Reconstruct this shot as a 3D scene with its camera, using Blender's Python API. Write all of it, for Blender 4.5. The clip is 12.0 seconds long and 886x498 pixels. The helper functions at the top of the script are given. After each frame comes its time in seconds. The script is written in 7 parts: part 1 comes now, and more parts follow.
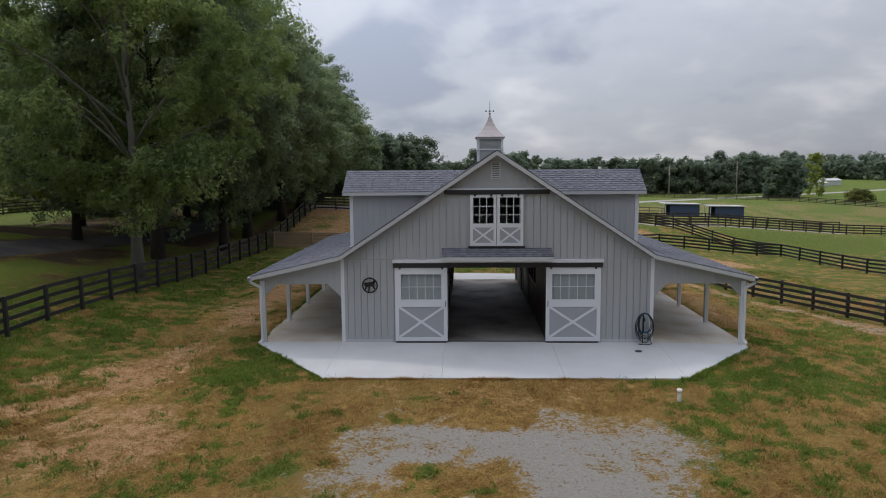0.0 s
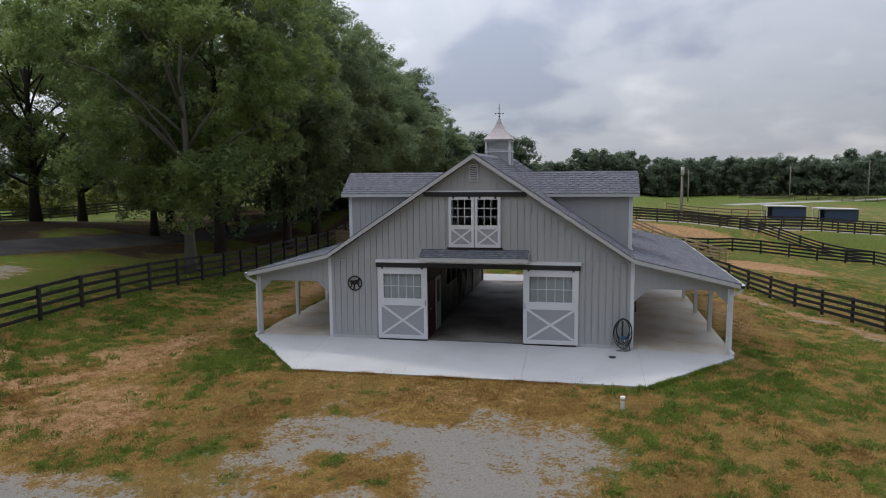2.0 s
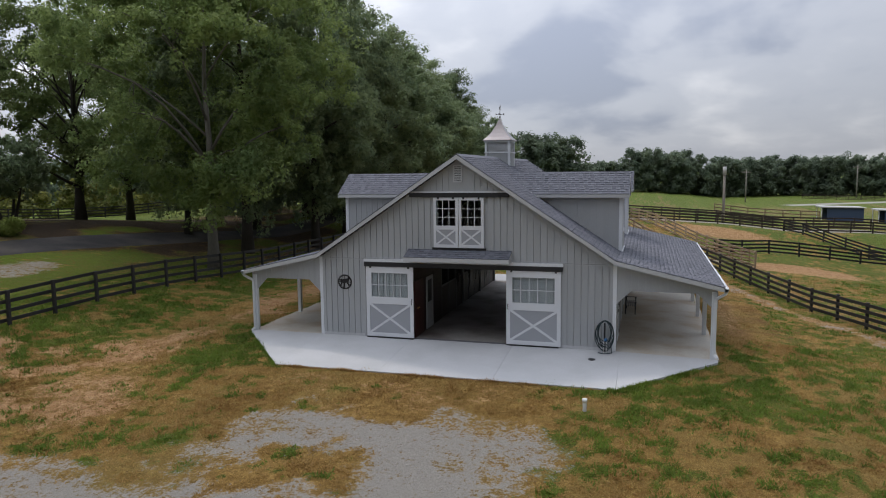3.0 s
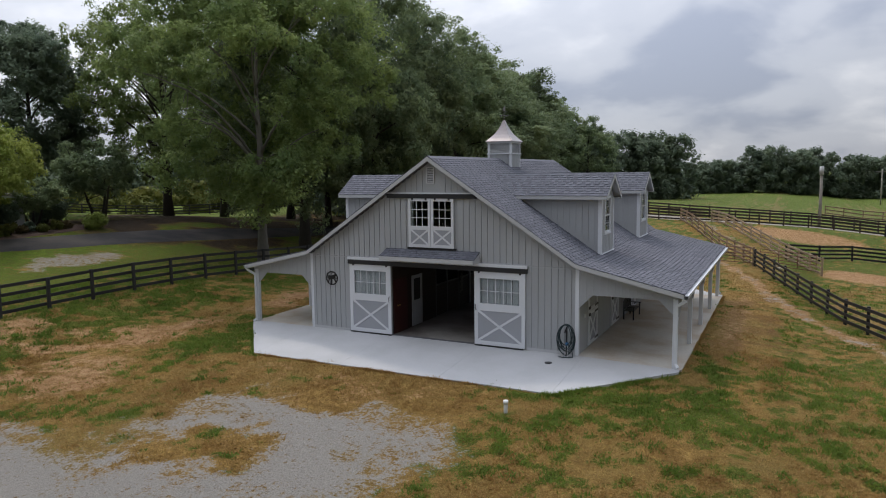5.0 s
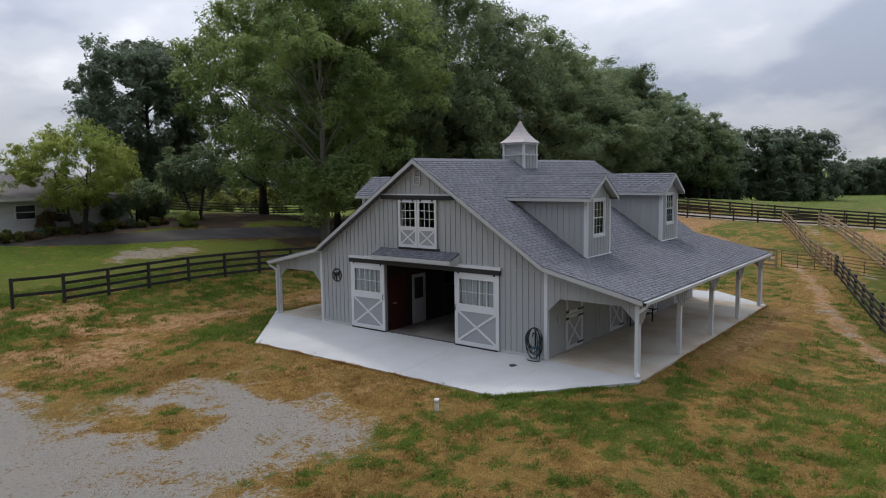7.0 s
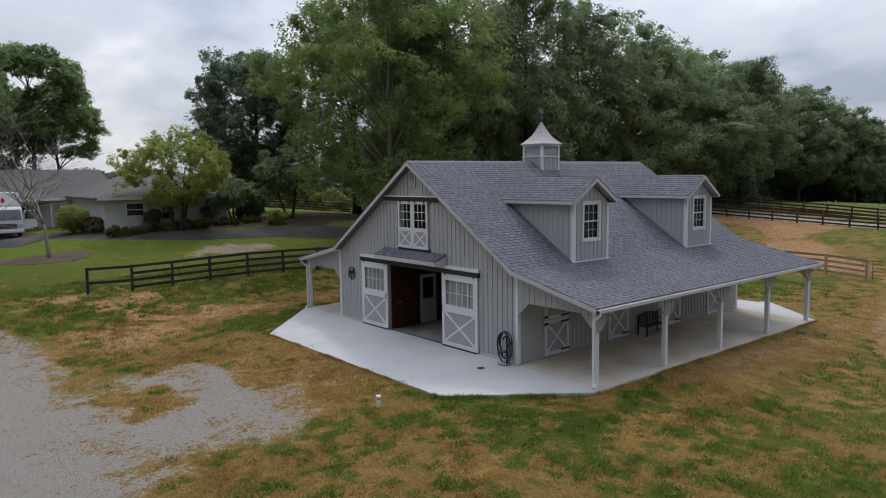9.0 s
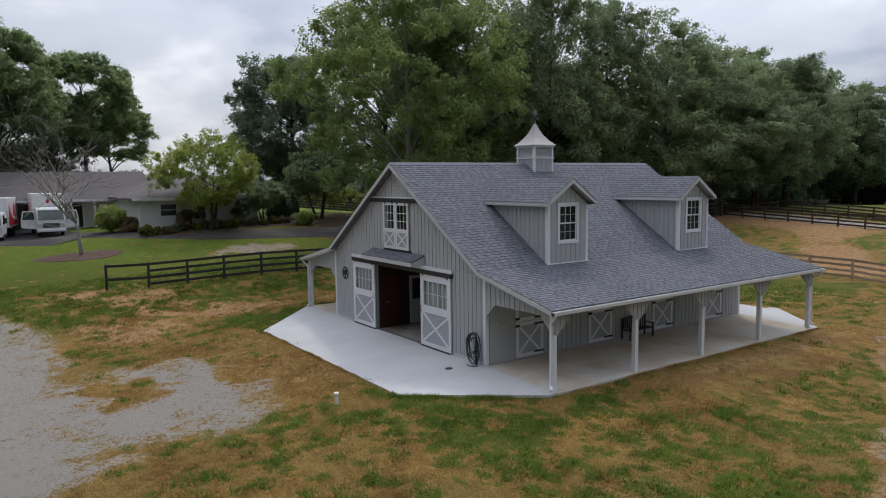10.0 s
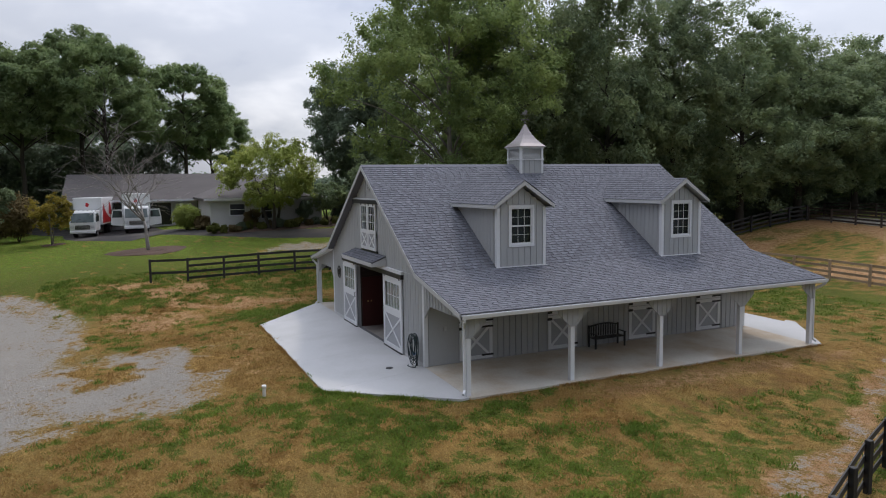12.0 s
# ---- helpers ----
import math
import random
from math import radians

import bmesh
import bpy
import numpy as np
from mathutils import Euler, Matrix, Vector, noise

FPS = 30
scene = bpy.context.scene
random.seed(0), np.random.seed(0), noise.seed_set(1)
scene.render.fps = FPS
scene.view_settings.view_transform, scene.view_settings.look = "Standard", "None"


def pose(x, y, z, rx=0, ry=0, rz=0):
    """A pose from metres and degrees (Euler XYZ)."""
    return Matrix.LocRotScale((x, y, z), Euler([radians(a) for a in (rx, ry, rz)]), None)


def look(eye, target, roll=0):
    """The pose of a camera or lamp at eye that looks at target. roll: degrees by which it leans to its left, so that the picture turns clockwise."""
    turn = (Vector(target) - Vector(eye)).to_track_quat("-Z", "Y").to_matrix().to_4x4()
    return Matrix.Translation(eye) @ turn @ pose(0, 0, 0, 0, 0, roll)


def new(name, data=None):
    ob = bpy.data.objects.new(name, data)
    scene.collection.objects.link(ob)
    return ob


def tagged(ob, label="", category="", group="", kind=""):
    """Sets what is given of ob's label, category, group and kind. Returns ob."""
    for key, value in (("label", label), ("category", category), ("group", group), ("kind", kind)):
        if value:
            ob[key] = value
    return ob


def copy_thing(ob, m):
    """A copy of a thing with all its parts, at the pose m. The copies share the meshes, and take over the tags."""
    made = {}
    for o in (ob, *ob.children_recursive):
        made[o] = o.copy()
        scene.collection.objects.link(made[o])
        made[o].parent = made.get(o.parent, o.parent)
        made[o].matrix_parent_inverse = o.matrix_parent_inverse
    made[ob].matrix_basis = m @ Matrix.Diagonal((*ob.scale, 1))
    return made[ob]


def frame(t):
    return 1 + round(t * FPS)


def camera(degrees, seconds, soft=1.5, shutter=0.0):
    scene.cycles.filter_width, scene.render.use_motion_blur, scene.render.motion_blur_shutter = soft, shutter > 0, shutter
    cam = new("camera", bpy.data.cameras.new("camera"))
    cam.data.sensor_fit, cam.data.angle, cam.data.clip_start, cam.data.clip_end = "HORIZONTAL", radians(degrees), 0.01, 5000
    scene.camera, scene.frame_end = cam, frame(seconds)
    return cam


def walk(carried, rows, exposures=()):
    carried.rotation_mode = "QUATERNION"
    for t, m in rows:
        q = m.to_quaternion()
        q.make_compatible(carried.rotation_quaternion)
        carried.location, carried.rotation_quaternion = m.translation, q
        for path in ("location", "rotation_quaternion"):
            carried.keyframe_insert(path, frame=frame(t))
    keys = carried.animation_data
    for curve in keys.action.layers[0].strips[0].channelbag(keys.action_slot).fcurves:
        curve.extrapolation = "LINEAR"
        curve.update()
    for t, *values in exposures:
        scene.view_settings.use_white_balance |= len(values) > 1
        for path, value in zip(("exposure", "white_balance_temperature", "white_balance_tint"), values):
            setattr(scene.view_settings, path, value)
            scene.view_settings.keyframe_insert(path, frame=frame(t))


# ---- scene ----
cam = camera(65.2, 12.0, 1.05)
PATH = [
    (0, (-1.166, -24.308, 6.114), (-1.225, -22.321, 5.888), -0.4),
    (0.5, (0.01, -24.372, 6.124), (-0.129, -22.389, 5.899), -0.4),
    (1, (1.206, -24.406, 6.147), (0.99, -22.431, 5.922), -0.5),
    (1.5, (2.466, -24.417, 6.152), (2.166, -22.452, 5.927), -0.4),
    (2, (3.774, -24.332, 6.166), (3.379, -22.384, 5.943), -0.5),
    (2.5, (5.105, -24.174, 6.178), (4.626, -22.245, 5.955), -0.5),
    (3, (6.428, -23.966, 6.184), (5.868, -22.059, 5.962), -0.6),
    (5, (11.725, -22.487, 6.22), (10.834, -20.71, 5.999), -0.6),
    (5.5, (13.05, -21.947, 6.227), (12.082, -20.211, 6.007), -0.6),
    (6, (14.344, -21.375, 6.235), (13.298, -19.684, 6.015), -0.7),
    (6.5, (15.618, -20.642, 6.213), (14.474, -19.017, 5.995), -0.8),
    (7, (16.825, -19.831, 6.219), (15.592, -18.271, 6.003), -0.8),
    (9, (21.139, -16.061, 6.186), (19.6057, -14.7933, 5.9783), -0.8),
    (9.5, (22.134, -14.967, 6.163), (20.5474, -13.7659, 5.9589), -0.8),
    (10, (23.088, -13.821, 6.137), (21.4512, -12.6894, 5.9366), -0.8),
    (10.5, (23.967, -12.58, 6.135), (22.282, -11.5219, 5.9362), -0.9),
    (11, (24.786, -11.298, 6.148), (23.054, -10.3173, 5.9487), -0.9),
    (11.5, (25.553, -9.968, 6.111), (23.778, -9.0697, 5.9164), -0.9),
    (12, (26.227, -8.61, 6.083), (24.4111, -7.7941, 5.8908), -0.8),
]
walk(cam, [(t, look(eye, target, roll)) for t, eye, target, roll in PATH], exposures=[(0.0, 0.04, 6600, 12), (5.0, 0.05, 6600, 12), (9.0, 0.04, 6560, 12), (12.0, 0.13, 6560, 13)])

# ---- world, sun, exposure ----
SUN_DIR = Vector((-0.45, 0.50, 1.0)).normalized()  # towards the sun
world = bpy.data.worlds.new("sky")
scene.world = world
world.use_nodes = True
wn, wl = world.node_tree.nodes, world.node_tree.links
wn.clear()
w_out = wn.new("ShaderNodeOutputWorld")
w_bg = wn.new("ShaderNodeBackground")
w_sky = wn.new("ShaderNodeTexSky")
w_sky.sky_type, w_sky.sun_disc = "NISHITA", False
w_sky.sun_elevation, w_sky.sun_rotation = math.asin(SUN_DIR.z), math.atan2(SUN_DIR.x, SUN_DIR.y)
w_co = wn.new("ShaderNodeTexCoord")
w_sep = wn.new("ShaderNodeSeparateXYZ")
wl.new(w_co.outputs["Generated"], w_sep.inputs[0])


def wmath(op, a, b, clamp=False):
    n = wn.new("ShaderNodeMath")
    n.operation, n.use_clamp = op, clamp
    for i, v in enumerate((a, b)):
        if isinstance(v, (int, float)):
            n.inputs[i].default_value = v
        else:
            wl.new(v, n.inputs[i])
    return n.outputs[0]


# a cloud sheet: the direction laid on a plane high above
w_h = wmath("ADD", wmath("MAXIMUM", w_sep.outputs[2], 0.0), 0.34)
w_u = wmath("DIVIDE", w_sep.outputs[0], w_h)
w_v = wmath("DIVIDE", w_sep.outputs[1], w_h)
w_vec = wn.new("ShaderNodeCombineXYZ")
wl.new(w_u, w_vec.inputs[0])
wl.new(w_v, w_vec.inputs[1])
w_vec.inputs[2].default_value = 3.7


def wnoise(scale, detail, rough, dist):
    n = wn.new("ShaderNodeTexNoise")
    n.inputs["Scale"].default_value, n.inputs["Detail"].default_value = scale, detail
    n.inputs["Roughness"].default_value, n.inputs["Distortion"].default_value = rough, dist
    wl.new(w_vec.outputs[0], n.inputs["Vector"])
    return n.outputs[0]


w_big, w_small = wnoise(1.25, 5.0, 0.48, 0.3), wnoise(4.2, 4.0, 0.48, 0.2)
w_sum = wmath("ADD", wmath("MULTIPLY", w_big, 0.64), wmath("MULTIPLY", w_small, 0.36))
w_ramp = wn.new("ShaderNodeValToRGB")
wl.new(w_sum, w_ramp.inputs[0])
w_ramp.color_ramp.elements[0].position, w_ramp.color_ramp.elements[0].color = 0.34, (3.8, 4.3, 5.4, 1)
w_ramp.color_ramp.elements[1].position, w_ramp.color_ramp.elements[1].color = 0.68, (9.1, 9.4, 9.9, 1)
_e = w_ramp.color_ramp.elements.new(0.48)
_e.color = (5.7, 6.15, 7.0, 1)
w_ramp.color_ramp.interpolation = "EASE"
w_mix = wn.new("ShaderNodeMixRGB")
w_mix.inputs[0].default_value = 0.9
wl.new(w_sky.outputs[0], w_mix.inputs[1])
wl.new(w_ramp.outputs[0], w_mix.inputs[2])
# an overcast sky is brightest overhead
w_zen = wn.new("ShaderNodeVectorMath")
w_zen.operation = "SCALE"
wl.new(w_mix.outputs[0], w_zen.inputs[0])
w_dot = wn.new("ShaderNodeVectorMath")
w_dot.operation = "DOT_PRODUCT"
wl.new(w_co.outputs["Generated"], w_dot.inputs[0])
w_dot.inputs[1].default_value = SUN_DIR
w_glow = wmath("ADD", wmath("MULTIPLY", w_dot.outputs["Value"], 1.0), 0.56)  # and towards the hidden sun
w_up = wmath("ADD", wmath("MULTIPLY", wmath("MAXIMUM", w_sep.outputs[2], 0.0), 1.15), 0.73)
wl.new(wmath("MULTIPLY", w_glow, w_up), w_zen.inputs["Scale"])
wl.new(w_zen.outputs[0], w_bg.inputs[0])
w_bg.inputs[1].default_value = 0.10
wl.new(w_bg.outputs[0], w_out.inputs[0])

sun = new("sun", bpy.data.lights.new("sun", "SUN"))
sun.data.energy, sun.data.angle, sun.data.color = 1.0, radians(5.0), (1.0, 0.93, 0.83)
sun.matrix_world = look(SUN_DIR * 60, (0, 0, 0))


# ---- materials ----
def mat(name, col, rough=0.6, var=0.12, scale=1.2, fine=25.0, bump=0.15, metal=0.0, rand=0.0, island=0.0,
        spec=0.4, stretch=(1, 1, 1), col2=None, patch=(0.42, 0.62), dist=0.01):
    """Paint, wood, stone: a base colour with stains (scale), grain (fine), relief, and a tint of its own for each piece."""
    m = bpy.data.materials.new(name)
    m.use_nodes = True
    n, l = m.node_tree.nodes, m.node_tree.links
    b = n["Principled BSDF"]
    b.inputs["Roughness"].default_value, b.inputs["Metallic"].default_value = rough, metal
    b.inputs["Specular IOR Level"].default_value = spec
    geo = n.new("ShaderNodeNewGeometry")
    mp = n.new("ShaderNodeMapping")
    mp.inputs["Scale"].default_value = stretch
    l.new(geo.outputs["Position"], mp.inputs[0])
    big, small = n.new("ShaderNodeTexNoise"), n.new("ShaderNodeTexNoise")
    for t, s, d in ((big, scale, 5.0), (small, fine, 3.0)):
        t.inputs["Scale"].default_value, t.inputs["Detail"].default_value = s, d
        l.new(mp.outputs[0], t.inputs["Vector"])

    def op(kind, a, c):
        k = n.new("ShaderNodeMath")
        k.operation = kind
        for i, v in enumerate((a, c)):
            if isinstance(v, (int, float)):
                k.inputs[i].default_value = v
            else:
                l.new(v, k.inputs[i])
        return k.outputs[0]

    value = op("ADD", op("MULTIPLY", op("SUBTRACT", big.outputs[0], 0.5), 2.4 * var),
               op("MULTIPLY", op("SUBTRACT", small.outputs[0], 0.5), 2.0 * var))
    if rand:
        info = n.new("ShaderNodeObjectInfo")
        value = op("ADD", value, op("MULTIPLY", op("SUBTRACT", info.outputs["Random"], 0.5), 2 * rand))
    if island:
        value = op("ADD", value, op("MULTIPLY", op("SUBTRACT", geo.outputs["Random Per Island"], 0.5), 2 * island))
    gain = op("MAXIMUM", op("ADD", value, 1.0), 0.05)
    base = n.new("ShaderNodeMixRGB")
    base.inputs[1].default_value, base.inputs[2].default_value = (*col, 1), (*(col2 or col), 1)
    ramp = n.new("ShaderNodeMapRange")
    ramp.inputs["From Min"].default_value, ramp.inputs["From Max"].default_value = patch
    l.new(big.outputs[0], ramp.inputs[0])
    l.new(ramp.outputs[0], base.inputs[0])
    mul = n.new("ShaderNodeVectorMath")
    mul.operation = "SCALE"
    l.new(base.outputs[0], mul.inputs[0])
    l.new(gain, mul.inputs["Scale"])
    l.new(mul.outputs[0], b.inputs["Base Color"])
    if bump:
        bp = n.new("ShaderNodeBump")
        bp.inputs["Strength"].default_value, bp.inputs["Distance"].default_value = bump, dist
        l.new(small.outputs[0], bp.inputs["Height"])
        l.new(bp.outputs[0], b.inputs["Normal"])
    rg = op("ADD", op("MULTIPLY", op("SUBTRACT", big.outputs[0], 0.5), 0.25), rough)
    l.new(rg, b.inputs["Roughness"])
    return m


def glass_mat(name, tint=(0.9, 0.95, 0.95), rough=0.02):
    m = bpy.data.materials.new(name)
    m.use_nodes = True
    b = m.node_tree.nodes["Principled BSDF"]
    b.inputs["Base Color"].default_value = (*tint, 1)
    b.inputs["Roughness"].default_value = rough
    b.inputs["Transmission Weight"].default_value = 1.0
    b.inputs["IOR"].default_value = 1.2
    return m


def leaf_mat(name, col, col2, var=0.35):
    """Leaves: two greens, leaf by leaf, with light coming through."""
    m = bpy.data.materials.new(name)
    m.use_nodes = True
    n, l = m.node_tree.nodes, m.node_tree.links
    b = n["Principled BSDF"]
    b.inputs["Roughness"].default_value, b.inputs["Specular IOR Level"].default_value = 0.6, 0.12
    geo, info = n.new("ShaderNodeNewGeometry"), n.new("ShaderNodeObjectInfo")
    noise_t = n.new("ShaderNodeTexNoise")
    noise_t.inputs["Scale"].default_value, noise_t.inputs["Detail"].default_value = 0.38, 4.0
    l.new(geo.outputs["Position"], noise_t.inputs["Vector"])
    mix = n.new("ShaderNodeMixRGB")
    mix.inputs[1].default_value, mix.inputs[2].default_value = (*col, 1), (*col2, 1)
    fac = n.new("ShaderNodeMath")
    fac.operation, fac.use_clamp = "MULTIPLY_ADD", True
    l.new(geo.outputs["Random Per Island"], fac.inputs[0])
    fac.inputs[1].default_value = 0.28
    sh = n.new("ShaderNodeMath")
    sh.operation = "MULTIPLY_ADD"
    l.new(noise_t.outputs[0], sh.inputs[0])
    sh.inputs[1].default_value, sh.inputs[2].default_value = 2.0, -0.70
    l.new(sh.outputs[0], fac.inputs[2])
    l.new(fac.outputs[0], mix.inputs[0])
    gain = n.new("ShaderNodeMath")
    gain.operation = "MULTIPLY_ADD"
    l.new(info.outputs["Random"], gain.inputs[0])
    gain.inputs[1].default_value, gain.inputs[2].default_value = var, 1 - var / 2
    mul = n.new("ShaderNodeVectorMath")
    mul.operation = "SCALE"
    l.new(mix.outputs[0], mul.inputs[0])
    l.new(gain.outputs[0], mul.inputs["Scale"])
    l.new(mul.outputs[0], b.inputs["Base Color"])
    tr = n.new("ShaderNodeBsdfTranslucent")
    l.new(mul.outputs[0], tr.inputs[0])
    ms = n.new("ShaderNodeMixShader")
    ms.inputs[0].default_value = 0.5
    l.new(b.outputs[0], ms.inputs[1])
    l.new(tr.outputs[0], ms.inputs[2])
    l.new(ms.outputs[0], n["Material Output"].inputs["Surface"])
    return m


SIDING = mat("siding_grey", (0.369, 0.382, 0.392), 0.6, 0.06, 0.9, 30, 0.12, stretch=(1, 1, 0.25), rand=0.03)
SIDING_DARK = mat("panel_grey", (0.345, 0.36, 0.39), 0.6, 0.05, 1.1, 40, 0.1)
WHITE = mat("white_paint", (0.66, 0.68, 0.71), 0.5, 0.05, 1.5, 35, 0.08, rand=0.02)
TRIM = mat("light_grey_trim", (0.485, 0.495, 0.505), 0.55, 0.05, 1.2, 30, 0.08, rand=0.02)
SHINGLE = mat("asphalt_shingle", (0.138, 0.144, 0.168), 0.9, 0.09, 0.5, 60, 0.5, island=0.17, spec=0.2, col2=(0.144, 0.148, 0.172))
# shadow line between the tabs, put into the shingles as a darker printed band
SHINGLE_SHADOW = mat("shingle_shadow_band", (0.082, 0.085, 0.099), 0.95, 0.09, 0.5, 60, 0.5, island=0.25, spec=0.15)
UNDER = mat("roof_underlay", (0.12, 0.12, 0.13), 0.9, 0.1)
# ceiling out of view, kept very pale to bounce light under the porch
PLY = mat("bounce_soffit", (0.76, 0.765, 0.76), 0.7, 0.1, 0.8, 20, 0.1)
CONCRETE = mat("concrete", (0.465, 0.470, 0.480), 0.75, 0.05, 0.55, 14, 0.15, col2=(0.42, 0.425, 0.43), spec=0.3)
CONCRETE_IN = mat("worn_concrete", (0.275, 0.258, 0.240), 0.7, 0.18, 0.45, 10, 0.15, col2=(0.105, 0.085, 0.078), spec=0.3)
PORCHC = mat("porch_concrete", (0.50, 0.475, 0.42), 0.75, 0.12, 0.55, 12, 0.15, col2=(0.40, 0.335, 0.26), spec=0.3)
BLACK = mat("black_metal", (0.02, 0.02, 0.022), 0.45, 0.2, 2, 30, 0.1)
RUBBER = mat("black_rubber", (0.015, 0.017, 0.02), 0.5, 0.2, 3, 30, 0.1)
COPPER = mat("weathered_copper", (0.27, 0.245, 0.24), 0.33, 0.14, 1.5, 20, 0.06, metal=0.85)
VANE = mat("dull_grey_metal", (0.16, 0.155, 0.15), 0.45, 0.12, 3, 30, 0.05, metal=0.4)
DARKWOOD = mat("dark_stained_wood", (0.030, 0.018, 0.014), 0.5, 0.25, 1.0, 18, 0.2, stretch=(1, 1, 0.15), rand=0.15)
STALLF = mat("galvanised_steel", (0.14, 0.145, 0.15), 0.45, 0.15, 2, 25, 0.1, metal=0.5)
REDWOOD = mat("mahogany_door", (0.052, 0.013, 0.012), 0.4, 0.2, 1.0, 18, 0.12, stretch=(1, 1, 0.12))
DARKROOM = mat("unlit_room_sheet", (0.022, 0.027, 0.036), 0.8, 0.1)
BRASS = mat("brass", (0.6, 0.42, 0.16), 0.3, 0.08, 3, 40, 0.05, metal=1.0)
LOFT = mat("loft_boards", (0.20, 0.145, 0.10), 0.75, 0.2, 0.8, 15, 0.2)
FENCE_BLACK = mat("black_fence_paint", (0.022, 0.021, 0.021), 0.6, 0.3, 1.5, 20, 0.25, rand=0.25)
FENCE_BROWN = mat("brown_fence_wood", (0.26, 0.18, 0.12), 0.75, 0.25, 1.2, 18, 0.25, rand=0.22)
FENCE_DARK = mat("dark_brown_fence_wood", (0.050, 0.036, 0.030), 0.7, 0.3, 1.5, 20, 0.25, rand=0.3)
FENCE_TAN = mat("new_fence_wood", (0.335, 0.250, 0.170), 0.75, 0.2, 1.2, 18, 0.25, rand=0.2)
GATE_RUST = mat("rusty_gate_tube", (0.17, 0.075, 0.05), 0.6, 0.25, 2, 20, 0.15)
GLASS = glass_mat("window_glass")
PVC = mat("white_pvc", (0.7, 0.7, 0.68), 0.4, 0.05, 3, 30, 0.05)
HOSE = mat("dark_hose", (0.012, 0.03, 0.035), 0.4, 0.2, 4, 30, 0.1)
ROPE = mat("lead_rope_fibre", (0.22, 0.21, 0.19), 0.8, 0.2, 6, 40, 0.1)
# grey of the stall posts; the white room door is dimmed with it too
AISLE_GREY = mat("grey_posts_dimmed_door", (0.42, 0.43, 0.45), 0.5, 0.08, 1.5, 30, 0.08)
BLUE = mat("blue_plastic", (0.05, 0.16, 0.34), 0.45, 0.1, 4, 30, 0.05)


# ---- mesh helpers ----
def quadbox(bm, x0, x1, y0, y1, z0, z1, m=None):
    """An upright block, turned by m when given."""
    vs = [bm.verts.new((x, y, z)) for z in (z0, z1) for x, y in ((x0, y0), (x1, y0), (x1, y1), (x0, y1))]
    for f in ((3, 2, 1, 0), (4, 5, 6, 7), (0, 1, 5, 4), (1, 2, 6, 5), (2, 3, 7, 6), (3, 0, 4, 7)):
        bm.faces.new([vs[i] for i in f])
    if m is not None:
        for v in vs:
            v.co = m @ v.co
    return bm


def prism(bm, pts, axis, a, b):
    """A convex outline pushed from a to b along an axis. pts are (x, z) for axis y, (y, z) for axis x, (x, y) for axis z."""
    def at(p, d):
        return {"x": (d, p[0], p[1]), "y": (p[0], d, p[1]), "z": (p[0], p[1], d)}[axis]
    lo, hi = [bm.verts.new(at(p, a)) for p in pts], [bm.verts.new(at(p, b)) for p in pts]
    bm.faces.new(lo)
    bm.faces.new(hi[::-1])
    for i in range(len(pts)):
        j = (i + 1) % len(pts)
        bm.faces.new((lo[j], lo[i], hi[i], hi[j]))
    return bm


def beam(bm, p, q, w, h, up=(0, 0, 1)):
    """A bar from p to q, w wide and h high."""
    p, q = Vector(p), Vector(q)
    d = (q - p).normalized()
    side = d.cross(Vector(up))
    side = side.normalized() if side.length > 1e-4 else Vector((1, 0, 0))
    top = side.cross(d)
    vs = [bm.verts.new(c + side * (sx * w / 2) + top * (sz * h / 2)) for c in (p, q) for sx, sz in ((-1, -1), (1, -1), (1, 1), (-1, 1))]
    for f in ((3, 2, 1, 0), (4, 5, 6, 7), (0, 1, 5, 4), (1, 2, 6, 5), (2, 3, 7, 6), (3, 0, 4, 7)):
        bm.faces.new([vs[i] for i in f])
    return bm


def tube(bm, pts, radii, sides=8):
    """A round bar through points, with a radius at each."""
    pts = [Vector(p) for p in pts]
    rings = []
    for i, p in enumerate(pts):
        d = (pts[min(i + 1, len(pts) - 1)] - pts[max(i - 1, 0)]).normalized()
        a = d.orthogonal().normalized() if i == 0 else (rings[-1][1] - d * rings[-1][1].dot(d)).normalized()
        b = d.cross(a)
        r = radii[i] if isinstance(radii, (list, tuple)) else radii
        rings.append(([bm.verts.new(p + (a * math.cos(k) + b * math.sin(k)) * r) for k in (2 * math.pi * j / sides for j in range(sides))], a))
    for (u, _), (v, _) in zip(rings, rings[1:]):
        for j in range(sides):
            f = bm.faces.new((u[j], u[(j + 1) % sides], v[(j + 1) % sides], v[j]))
            f.smooth = True
    bm.faces.new(rings[0][0][::-1])
    bm.faces.new(rings[-1][0])
    return bm


def mesh_of(name, bm, material, bevel=0.0):
    if bevel:
        bmesh.ops.bevel(bm, geom=list(bm.edges), offset=bevel, segments=1, affect="EDGES")
    bmesh.ops.recalc_face_normals(bm, faces=bm.faces)
    me = bpy.data.meshes.new(name)
    bm.to_mesh(me)
    bm.free()
    me.materials.append(material)
    return me


def part(name, bm, material, parent, label="", bevel=0.0, weld=False):
    if weld:
        bmesh.ops.remove_doubles(bm, verts=bm.verts, dist=1e-4)
    ob = new(name, mesh_of(name, bm, material, bevel))
    ob.parent = parent
    if label:
        ob["label"] = label
    return ob


def piece(name, me, parent, m=None):
    """One more object on a shared mesh."""
    ob = new(name, me)
    ob.parent = parent
    if m is not None:
        ob.matrix_basis = m
    return ob


